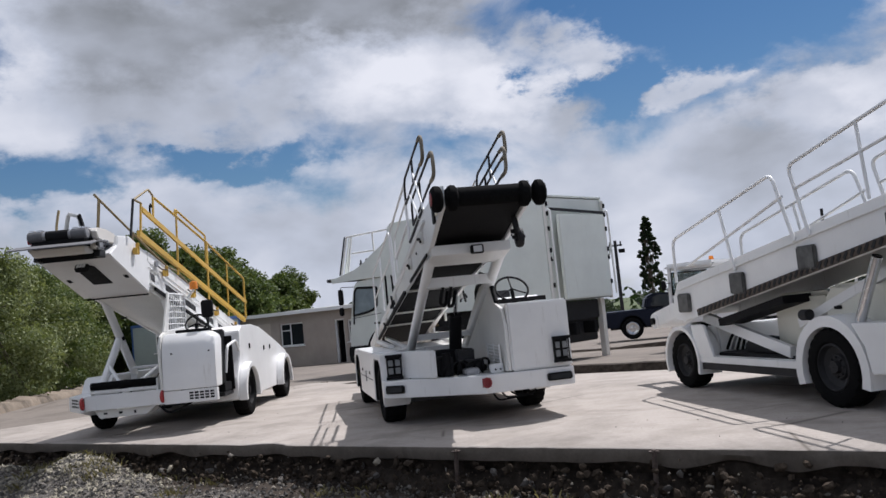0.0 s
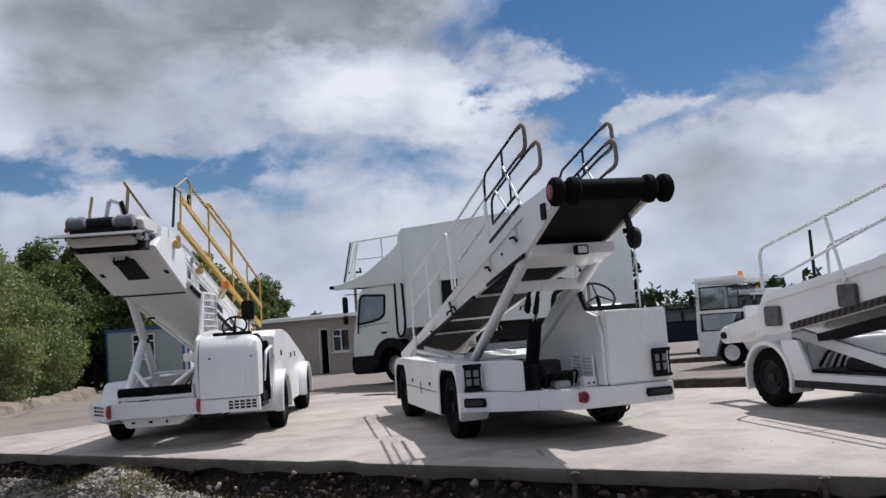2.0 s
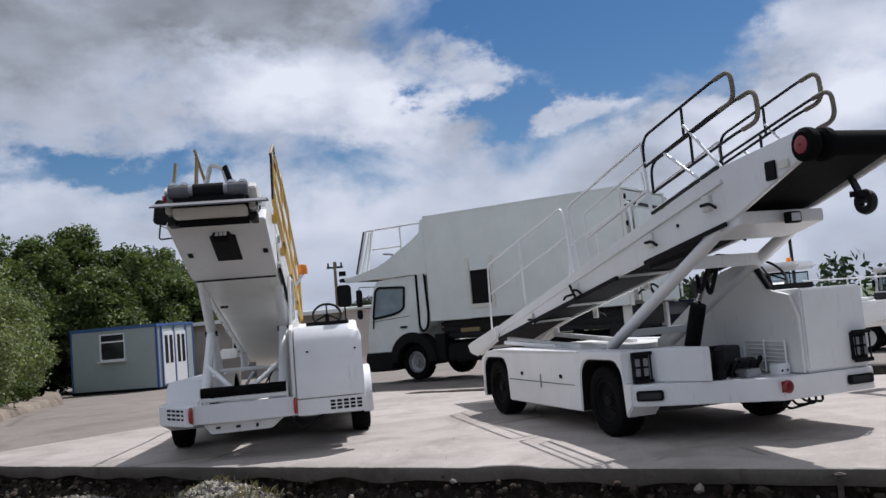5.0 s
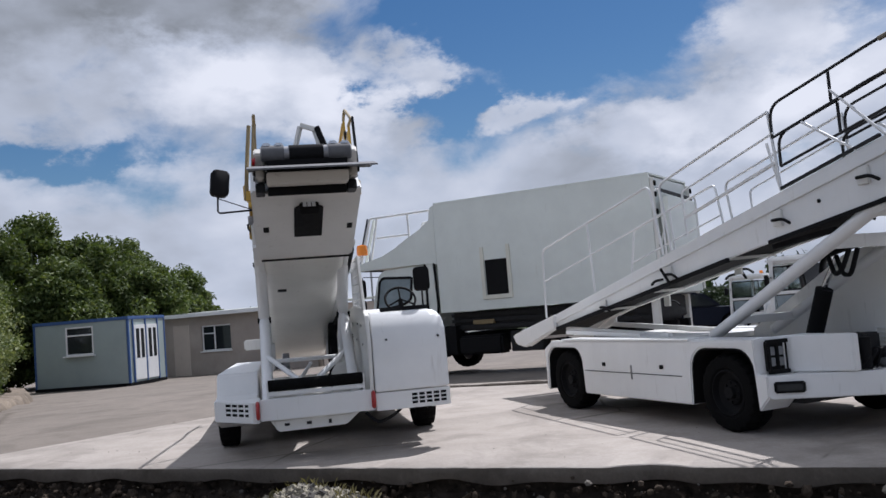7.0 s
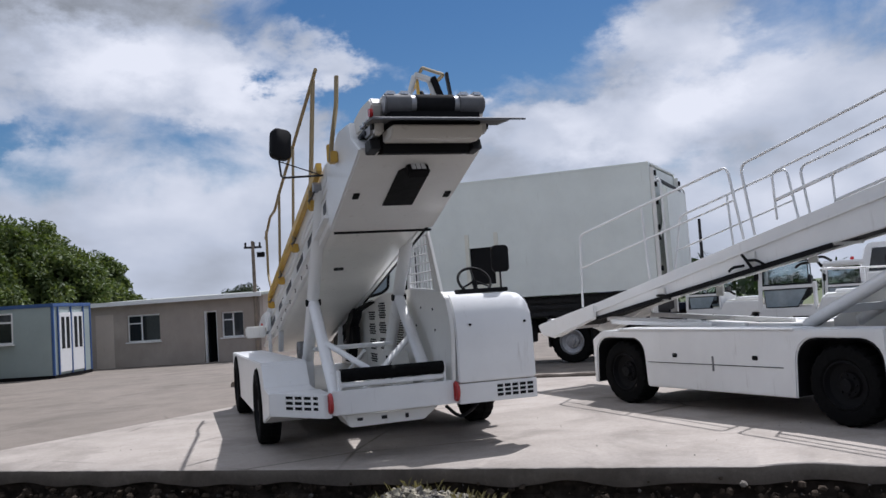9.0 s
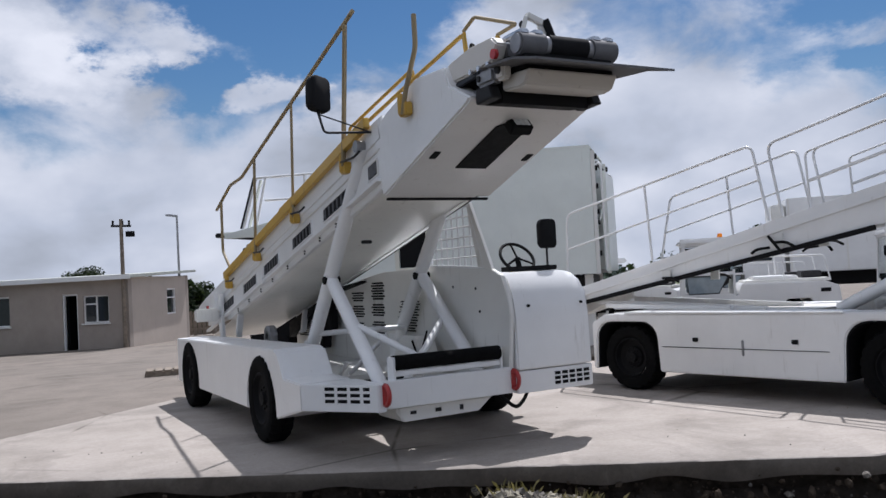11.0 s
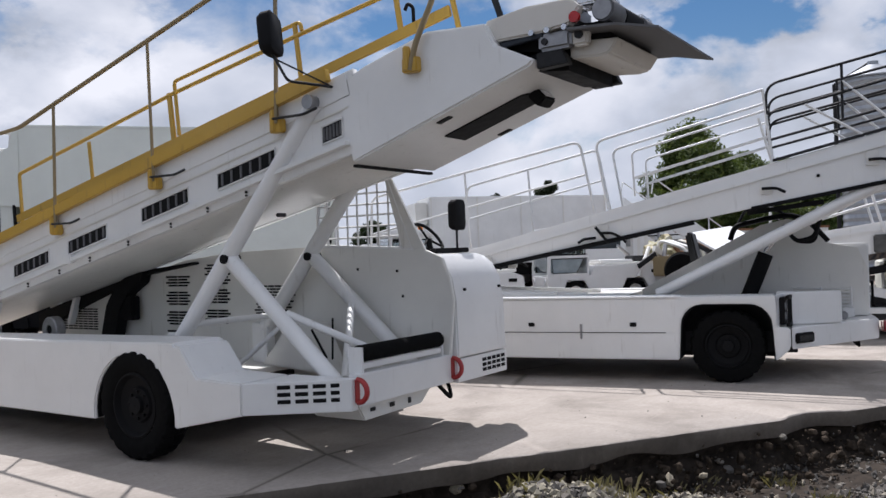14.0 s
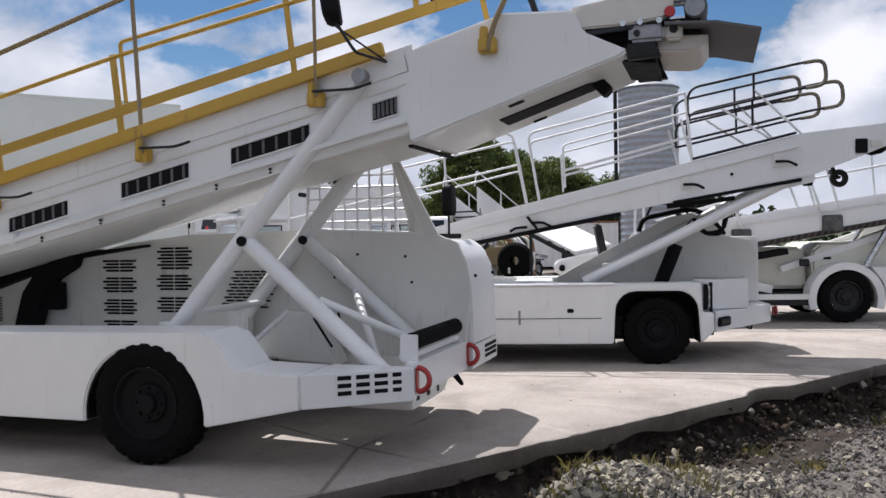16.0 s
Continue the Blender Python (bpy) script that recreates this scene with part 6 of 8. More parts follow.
    for k in range(6):
        rod_part("hose", BLACK, ob, rounded([(0.66 + 0.10 * k, -1.95, 0.57), (0.70 + 0.09 * k, -2.02, 0.68 + 0.035 * (k % 3)), (0.84 + 0.085 * k, -1.92, 0.70 + 0.02 * (k % 2)), (0.92 + 0.075 * k, -1.74, 0.58)], 0.10), 0.015, 6)
    bm = bmesh.new()
    for k in range(6):
        rod(bm, (1.345, -1.56, 0.68 + 0.04 * k), (1.345, -2.16, 0.68 + 0.036 * k), 0.008, 6)
    for v in (-1.56, -1.86, -2.16):
        rod(bm, (1.345, v, 0.565), (1.345, v, 0.89), 0.011, 6)
    part("radiator_grille", bm, WHITE, ob, "pale grille of thin bars", smooth=60)
    # wheels
    for x, o in ((0.17, -1), (2.0, 1)):
        for v in (-0.95, 1.98):
            wheel(ob, x, v, 0.37, 0.28, o, BLACK)
    seat(ob, 1.80, -0.75, 1.12)
    steering(ob, 1.74, -1.55, 1.54, 0.21, 48)
    slab_part("dashboard", BLACK, ob, 1.5, 2.1, -1.80, -1.64, 1.365, 1.42)
    rod_part("grab_rail", DARK, ob, rounded([(1.44, -1.55, 1.36), (1.44, -1.50, 1.75), (1.44, -1.1, 1.80), (1.44, -0.95, 1.5)], 0.08), 0.016)
    # belt frame
    side = [(4.25, zt(4.25) - 0.02), (-2.62, zt(-2.62)), (-3.62, 2.60), (-3.62, 2.38), (-2.70, zb(-2.70) + 0.05), (-0.62, zb(-0.62) + 0.055), (3.0, zb(3.0) + 0.03), (3.9, 0.73), (4.28, 0.80)]
    for x0, x1 in ((L, L + 0.05), (R - 0.05, R)):
        up = 0.0 if x0 < 1 else 0.085
        prism_part("belt_frame_side", WHITE, ob, [(v, z + up if 4 <= i <= 6 else z) for i, (v, z) in enumerate(side)], "x", x0, x1, 0.008)
    for x in (L - 0.012, R + 0.012):
        bar_part("side_flange", WHITE, ob, (x, 4.1, zt(4.1) - 0.12), (x, -2.6, zt(-2.6) - 0.13), 0.03, 0.035)
        if x > 1:
            continue
        bar_part("rubbing_strip", BLACK, ob, (x, 3.0, zb(3.0) + 0.01), (x, -0.62, zb(-0.62) + 0.035), 0.04, 0.05, "black rubbing strip")
        bar_part("rubbing_strip", BLACK, ob, (x, -1.2, zb(-1.2) + 0.05), (x, -2.6, zb(-2.6) + 0.03), 0.02, 0.04)
    bm = bmesh.new()
    prism(bm, [(4.0, zt(4.0) - 0.06), (-2.62, zt(-2.62) - 0.06), (-3.62, 2.56), (-3.62, 2.50), (-2.62, zt(-2.62) - 0.12), (4.0, zt(4.0) - 0.12)], "x", L + 0.055, R - 0.055)
    part("belt", bm, BELT, ob, "black conveyor belt")
    bm = bmesh.new()
    prism(bm, [(3.6, zb(3.6) + 0.20), (-2.62, zb(-2.62) + 0.19), (-3.55, 2.44), (-3.55, 2.40), (-2.62, zb(-2.62) + 0.15), (3.6, zb(3.6) + 0.16)], "x", L + 0.06, R - 0.06)
    part("belt_return", bm, BELT, ob, "black underside of the belt")
    for v in (-1.9, -0.3, 1.3, 2.4):
        bar_part("cross_member", WHITE_WORN, ob, (L + 0.05, v, zb(v) + 0.11), (R - 0.05, v, zb(v) + 0.13), 0.05, 0.03)
    prism_part("tail_cover", WHITE, ob, [(3.0, zt(3.0) - 0.02), (4.25, zt(4.25) - 0.0), (4.34, 0.90), (4.25, 0.76), (3.95, 0.72), (3.0, 0.98)], "x", L - 0.05, L - 0.002, 0.02)
    prism_part("tail_cover", WHITE, ob, [(3.0, zt(3.0) - 0.02), (4.25, zt(4.25) - 0.0), (4.34, 0.90), (4.25, 0.76), (3.95, 0.72), (3.0, 0.98)], "x", R + 0.002, R + 0.05, 0.02)
    rod_part("tail_roller", GREY, ob, [(L + 0.05, 4.15, 0.90), (R - 0.05, 4.15, 0.90)], 0.09, 16)
    # locking handles on the side
    for v in (1.75, 0.36, -1.35, -2.35):
        z = zt(v) - 0.25
        for x, s in ((L, -1), (R, 1)):
            slab_part("handle_plate", WHITE_WORN, ob, min(x, x + s * 0.03), max(x, x + s * 0.03), v - 0.06, v + 0.06, z - 0.06, z + 0.09, 0.006)
            bm = bmesh.new()
            sweep(bm, rounded([(x + s * 0.05, v + 0.04, z + 0.0), (x + s * 0.06, v - 0.10, z + 0.0), (x + s * 0.06, v - 0.19, z - 0.05)], 0.04), 0.015, 8)
            if v == 0.36:
                sweep(bm, rounded([(x + s * 0.05, v + 0.08, z - 0.05), (x + s * 0.06, v + 0.22, z - 0.06), (x + s * 0.06, v + 0.28, z - 0.10)], 0.04), 0.015, 8)
            part("locking_handle", bm, BLACK, ob, "black locking handle", smooth=60)
    for x, s in ((L, -1), (R, 1)):
        bar_part("rail_socket", GREY, ob, (x + s * 0.03, 0.36, zt(0.36) - 0.36), (x + s * 0.03, 0.36, zt(0.36) + 0.06), 0.06, 0.07)
        rod_part("socket_pin", BLACK, ob, [(x + s * 0.065, 0.44, zt(0.36) - 0.18), (x + s * 0.065, 0.30, zt(0.36) - 0.36)], 0.016, 8)
        rod_part("bolt", BLACK, ob, [(x + s * 0.001, -1.85, zt(-1.85) - 0.26), (x + s * 0.012, -1.85, zt(-1.85) - 0.26)], 0.018, 10)
    # rails
    for x in (L, R):
        r1 = lambda v: 2.69 - 0.175 * v
        if x < 1:
            handrail(ob, [(x, 3.30, zt(3.3)), (x, 3.25, r1(3.25)), (x, 0.60, r1(0.60) + 0.03), (x, 0.45, zt(0.45))], [((x, 1.95, zt(1.95)), (x, 2.0, r1(2.0)))], 0.0155, WHITE, 0.10)
            handrail(ob, [(x, 3.25, r1(3.25) - 0.45), (x, 0.52, r1(0.52) - 0.36)], [], 0.0125, WHITE, 0.05, "mid_rail")
        else:
            handrail(ob, [(x, 2.55, zt(2.55)), (x, 2.32, r1(2.32) - 0.02), (x, 0.60, r1(0.60) + 0.03), (x, 0.45, zt(0.45))], [((x, 1.45, zt(1.45)), (x, 1.5, r1(1.5)))], 0.0155, WHITE, 0.08)
            handrail(ob, [(x, 2.42, r1(2.42) - 0.45), (x, 0.52, r1(0.52) - 0.36)], [], 0.0125, WHITE, 0.05, "mid_rail")
        r2 = lambda v: 2.69 - 0.225 * v
        handrail(ob, [(x, 0.30, zt(0.3)), (x, 0.42, r2(0.42)), (x, -1.35, r2(-1.35))], [((x, -1.42, zt(-1.42)), (x, -1.35, r2(-1.35)))], 0.0155, WHITE, 0.10)
        handrail(ob, [(x, 0.0, zt(0.0) + 0.06), (x, 0.02, zt(0) + 0.55), (x, -1.40, zt(-1.4) + 0.56)], [], 0.0125, WHITE, 0.06, "mid_rail")
        bar_part("mid_rail", WHITE, ob, (x, 0.0, zt(0) + 0.26), (x, -1.4, zt(-1.4) + 0.28), 0.03, 0.03)
        # folding end frames with rounded, taped ends
        for off, z0, z1, v1 in ((0.0, 0.80, 0.42, -2.86), (0.07 if x < 1 else -0.07, 0.53, 0.14, -3.06)):
            xx = x + off
            a, b = -1.38, v1
            za, zb2 = zt(a) + z0 + 0.02, zt(b) + z0 - 0.05
            handrail(ob, [(xx, a, za - 0.30), (xx, a, za), (xx, b + 0.25, zb2 - 0.03), (xx, b, zb2), (xx, b - 0.02, zb2 - 0.28), (xx, b + 0.30, zb2 - 0.32), (xx, a, za - 0.30)], [((xx, -2.1, zt(-2.1) + z0 - 0.28), (xx, -2.1, zt(-2.1) + z0 - 0.02))], 0.0145, DARK, 0.14, "end_frame", "dark tube end frame")
            rod_part("grip", GRIP, ob, rounded([(xx, b + 0.22, zb2 - 0.03), (xx, b, zb2), (xx, b - 0.02, zb2 - 0.28), (xx, b + 0.2, zb2 - 0.31)], 0.13), 0.0215, 10, "pale taped grip on the rail end")
        for p, q in (((x, -1.42, zt(-1.42)), (x, -1.30, zt(-1.3) + 0.5)), ((x, -2.6, zt(-2.6)), (x, -2.1, zt(-2.1) + 0.62)), ((x, -2.3, zt(-2.3)), (x, -1.75, zt(-1.75) + 0.5))):
            rod_part("rail_stay", WHITE, ob, [p, q], 0.014, 8)
        bar_part("toe_strip", DARK, ob, (x, -1.42, zt(-1.42) + 0.02), (x, -2.55, zt(-2.55) + 0.02), 0.03, 0.03)
    # nose bumpers
    rod_part("nose_roller", RUBBER, ob, [(L + 0.12, -3.70, 2.46), (R - 0.12, -3.70, 2.46)], 0.10, 18, "black belt round the nose roller")
    for x in (L - 0.06, L + 0.10, R + 0.06, R - 0.10):
        bm = bmesh.new()
        lathe(bm, [(0.01, -0.055), (0.10, -0.055), (0.13, -0.03), (0.135, 0.0), (0.13, 0.03), (0.10, 0.055), (0.01, 0.055)], (x, -3.72, 2.45), "x", 22)
        part("bumper_wheel", bm, RUBBER, ob, "black rubber bumper wheel")
    bm = bmesh.new()
    lathe(bm, [(0.01, 0.0), (0.06, 0.0), (0.07, 0.006), (0.01, 0.008)], (L - 0.124, -3.72, 2.45), "x", 16)
    part("reflector", bm, DARK_RED, ob, "round dull red reflector")
    slab_part("side_marker", BLACK, ob, L - 0.02, L - 0.001, -3.30, -3.17, 2.26, 2.42, 0.008)
    slab_part("side_marker", CREAM, ob, L - 0.016, L - 0.001, -3.45, -3.33, 2.33, 2.40, 0.006, "small cream side plate")
    bm = bmesh.new()
    lathe(bm, [(0.045, -0.03), (0.10, -0.03), (0.11, 0.0), (0.10, 0.03), (0.045, 0.03), (0.045, -0.03)], (1.40, -3.29, 2.04), "x", 22)
    bar(bm, (1.40, -3.27, 2.05), (1.40, -3.12, 2.36), 0.06, 0.03)
    bar(bm, (1.34, -3.20, 2.12), (1.46, -3.20, 2.12), 0.03, 0.05)
    rod(bm, (1.33, -3.27, 2.05), (1.47, -3.27, 2.05), 0.02, 8)
    part("support_castor", bm, DARK, ob, "dark castor hanging under the nose")
    slab_part("work_light", BLACK, ob, 0.97, 1.11, -2.86, -2.78, 1.94, 2.04, 0.01)
    slab_part("work_light_lens", LENS, ob, 0.99, 1.09, -2.868, -2.861, 1.955, 2.025)
    # lifting frame
    for x in (L + 0.06, R - 0.06):
        rod_part("lift_arm", WHITE, ob, [(x, -0.20, 0.87), (x, -2.45, 1.97)], 0.062, 14)
    prism_part("lift_head", WHITE, ob, [(-2.30, 1.86), (-2.75, 1.96), (-2.75, 2.07), (-2.25, 1.99)], "x", L + 0.02, R - 0.02, 0.01)
    bar_part("lift_cross", WHITE, ob, (L + 0.06, -1.88, 1.69), (R - 0.06, -1.88, 1.69), 0.10, 0.12)
    bar_part("lift_cross", WHITE, ob, (L + 0.06, -0.5, 1.02), (R - 0.06, -0.5, 1.02), 0.08, 0.08)
    rod_part("lift_cylinder", BLACK, ob, [(1.02, -1.03, 0.60), (1.03, -1.31, 1.28)], 0.082, 14, "black hydraulic cylinder")
    for k, x in enumerate((0.80, 0.90)):
        rod_part("hose", BLACK, ob, rounded([(x, -1.86, 1.63), (x - 0.05, -1.80, 1.44 - 0.05 * k), (x + 0.05, -1.62, 1.40), (x + 0.12, -1.50, 1.58)], 0.07), 0.022, 8)
    rod_part("cylinder_rod", CHROME, ob, [(1.03, -1.31, 1.30), (1.02, -1.50, 1.56)], 0.028, 12, "bright steel piston rod")
    rod_part("hood_strap", BLACK, ob, rounded([(1.42, -0.92, 1.44), (1.42, -0.97, 1.60), (1.42, -1.22, 1.655), (1.42, -1.56, 1.71), (1.42, -1.77, 1.62), (1.42, -1.95, 1.39)], 0.08), 0.030, 8, "thick black strap along the panel top")
    bar_part("safety_prop", BLACK, ob, (0.62, -1.15, 1.72), (0.62, -1.9, 1.80), 0.05, 0.05)
    for x in (0.62, 1.38):
        bar_part("tail_link", WHITE, ob, (x, 0.6, 0.87), (x, 2.9, 0.98), 0.06, 0.06)
    bar_part("deck_rail", WHITE, ob, (0.45, 0.9, 0.89), (0.45, 2.6, 0.94), 0.08, 0.05)
    return ob


def belt_loader_third():
    """The loader at the far side. x inwards from its side, y towards the tail."""
    ob = thing("belt_loader", pose(3.10, 11.5, 0, 0, 0, 12.2), "white airport belt loader with cream belly and dark belt brackets", "belt loader", "belt loaders on the slab")
    zt = lambda v: 1.42 - 0.142 * v
    zb = lambda v: 0.87 - 0.165 * v
    L, R = 0.06, 1.02
    for cy in (0.0, -3.07):
        r = 0.47 if cy == 0 else 0.5
        pts = arch(cy, 0.36, r - 0.05, 0.22)
        outer = arch(cy, 0.36, r + (0.0 if cy == 0 else 0.06), 0.20, flip=True)
        for x0, x1 in ((0.0, 0.32), (1.75, 2.07)):
            bm = bmesh.new()
            prism(bm, pts + outer, "x", x0, x1)
            part("fender", bm, WHITE, ob, bevel=0.0, smooth=50)
    for x, o in ((0.16, -1), (1.92, 1)):
        wheel(ob, x, 0.0, 0.37, 0.26, o, DARK)
        wheel(ob, x, -3.07, 0.40, 0.30, o, DARK)
    for x0, x1 in ((0.04, 0.16), (1.91, 2.03)):
        slab_part("chassis_beam", DARK, ob, x0, x1, -2.60, -0.45, 0.27, 0.36)
        slab_part("chassis_step", WHITE, ob, x0 - 0.02, x1 + 0.02, -2.58, -0.47, 0.362, 0.44)
    slab_part("chassis", DARK, ob, 0.30, 1.75, -3.6, 0.3, 0.30, 0.46)
    prism_part("front_body", WHITE, ob, [(-3.66, 0.36), (-3.60, 0.62), (-3.44, 0.84), (-4.35, 0.84), (-4.42, 0.40)], "x", 0.0, 0.30, 0.01)
    prism_part("tank", CREAM, ob, [(-1.55, 0.50), (-1.55, 1.10), (-1.7, 1.16), (-2.55, 1.16), (-2.62, 1.05), (-2.62, 0.50)], "x", 0.45, 1.75, 0.05, "cream rounded tank panel")
    prism_part("engine_cover", CREAM, ob, [(-2.66, 0.47), (-2.66, 1.10), (-2.8, 1.22), (-4.2, 1.24), (-4.38, 1.1), (-4.38, 0.47)], "x", 0.32, 1.95, 0.04, "cream engine cover")
    slab_part("latch", BLACK, ob, 0.305, 0.32, -2.95, -2.83, 0.96, 1.0)
    prism_part("fender_plate", WHITE, ob, [(-0.40, 0.44), (-0.30, 0.84), (-0.62, 0.84), (-0.80, 0.44)], "x", 0.02, 0.06, 0.006)
    rod_part("filler_cap", DARK, ob, [(0.20, -2.45, 0.92), (0.20, -2.57, 0.92)], 0.06, 14)
    prism_part("tank", DARK, ob, [(-0.95, 0.47), (-1.0, 0.60), (-1.25, 0.66), (-1.5, 0.64), (-1.6, 0.56), (-1.6, 0.47)], "x", 0.36, 0.60, 0.02, "dark battery and pump cover")
    for k in range(4):
        rod_part("hose", GREY if k == 1 else BLACK, ob, rounded([(0.4, -0.5 - 0.12 * k, 0.50), (0.36, -0.75 - 0.1 * k, 0.72), (0.42, -1.1 - 0.08 * k, 0.66), (0.5, -1.3, 0.5)], 0.12), 0.02, 6)
    bar_part("scissor_arm", WHITE, ob, (0.30, -0.20, 0.93), (0.30, -2.05, 0.50), 0.07, 0.13)
    bar_part("scissor_arm", WHITE, ob, (1.70, -0.25, 0.88), (1.70, -2.3, 0.46), 0.07, 0.12)
    slab_part("tail_support", WHITE, ob, 0.35, 1.7, -0.40, -0.10, 0.46, 0.80, 0.02)
    # belt
    side = [(0.14, 0.92), (0.16, 1.20), (0.0, zt(0)), (-6.2, zt(-6.2)), (-6.2, zt(-6.2) - 0.34), (-5.0, zb(-5.0)), (-0.5, zb(-0.5)), (-0.1, 0.90)]
    for x0, x1 in ((L, L + 0.05), (R - 0.05, R)):
        prism_part("belt_frame_side", WHITE, ob, side, "x", x0, x1, 0.008)
    for x in (L - 0.012, R + 0.012):
        bar_part("side_flange", WHITE, ob, (x, 0.0, zt(0) - 0.10), (x, -6.1, zt(-6.1) - 0.10), 0.03, 0.03)
        bar_part("belt_chain", CHAIN, ob, (x, -0.5, zb(-0.5) + 0.05), (x, -5.0, zb(-5.0) + 0.05), 0.03, 0.085, "greasy brown track under the side")
        bm = bmesh.new()
        for i in range(44):
            v = -0.55 - 0.1 * i
            bar(bm, (x + (0.017 if x > 0.5 else -0.017), v, zb(v) + 0.02), (x + (0.017 if x > 0.5 else -0.017), v - 0.05, zb(v - 0.05) + 0.08), 0.012, 0.035)
        part("chain", bm, DARK, ob, "dark chain of short links")
    bm = bmesh.new()
    prism(bm, [(0.16, 1.14), (0.0, zt(0) - 0.06), (-6.25, zt(-6.25) - 0.06), (-6.25, zt(-6.25) - 0.12), (0.0, zt(0) - 0.12), (0.15, 1.08)], "x", L + 0.055, R - 0.055)
    part("belt", bm, BELT, ob, "black conveyor belt")
    bar_part("belt_drive", BLACK, ob, (0.30, -0.85, 0.86), (0.30, -2.25, 1.10), 0.36, 0.09, "black belt drive under the frame")
    rod_part("tail_roller", WHITE_WORN, ob, [(L + 0.052, 0.10, 1.03), (R - 0.052, 0.10, 1.03)], 0.09, 18, "pale tail roller")
    rod_part("tail_drum", WHITE, ob, [(0.24, 1.20, 0.89), (0.72, 1.20, 0.89)], 0.115, 20, "white drum at the belt's tail")
    rod_part("drum_hub", BLACK, ob, [(0.20, 1.20, 0.89), (0.76, 1.20, 0.89)], 0.05, 14)
    for x in (0.26, 0.66):
        prism_part("tail_arm", WHITE, ob, [(0.0, 1.28), (0.0, 1.06), (0.58, 0.93), (1.16, 0.79), (1.30, 0.82), (1.33, 0.92), (1.26, 1.01), (0.35, 1.19)], "x", x, x + 0.04, 0.012)
    bar_part("tail_cross", WHITE, ob, (0.10, 0.03, 1.17), (0.98, 0.03, 1.17), 0.06, 0.10)
    rod_part("nose_roller", RUBBER, ob, [(L - 0.02, -6.3, zt(-6.3) - 0.14), (R + 0.02, -6.3, zt(-6.3) - 0.14)], 0.13, 18, "black nose roller")
    for v in (-0.17, -1.51, -2.86, -4.2):
        for x, s in ((L, -1), (R, 1)):
            slab_part("side_bracket", BRACKET, ob, min(x, x + s * 0.05), max(x, x + s * 0.05), v - 0.17, v + 0.13, zt(v) - 0.43, zt(v) - 0.18, 0.015, "dull steel rail bracket")
    for x in (L - 0.03, R + 0.03):
        r1 = lambda v: 1.98 - 0.20 * v
        handrail(ob, [(x, -0.05, zt(0)), (x, -0.07, r1(-0.07)), (x, -2.45, r1(-2.45)), (x, -2.72, zt(-2.72) - 0.1)], [((x, -1.52, zt(-1.5) - 0.15), (x, -1.32, r1(-1.32)))], 0.021, WHITE, 0.12)
        handrail(ob, [(x, -0.4, zt(-0.4) + 0.14), (x, -2.6, r1(-2.6) - 0.30)], [], 0.018, WHITE, 0.05, "mid_rail")
        handrail(ob, [(x, -2.98, zt(-2.98) - 0.1), (x, -2.76, r1(-2.76) - 0.03), (x, -4.9, r1(-4.9) - 0.05), (x, -5.0, zt(-5.0))], [], 0.021, WHITE, 0.10)
        handrail(ob, [(x, -2.85, r1(-2.85) - 0.30), (x, -4.95, r1(-4.95) - 0.36)], [((x, -3.9, zt(-3.9)), (x, -3.85, r1(-3.9) - 0.05))], 0.018, WHITE, 0.05, "mid_rail")
        rod_part("lift_cylinder", CHROME, ob, [(x + 0.12, -3.4, 0.84), (x + 0.12, -3.75, 1.45)], 0.05, 14, "bright hydraulic lift cylinder")
    for x in (0.35, 1.35):
        bar_part("lift_arm", WHITE, ob, (x, -2.2, 0.82), (x, -4.6, 1.62), 0.08, 0.10)
    return ob


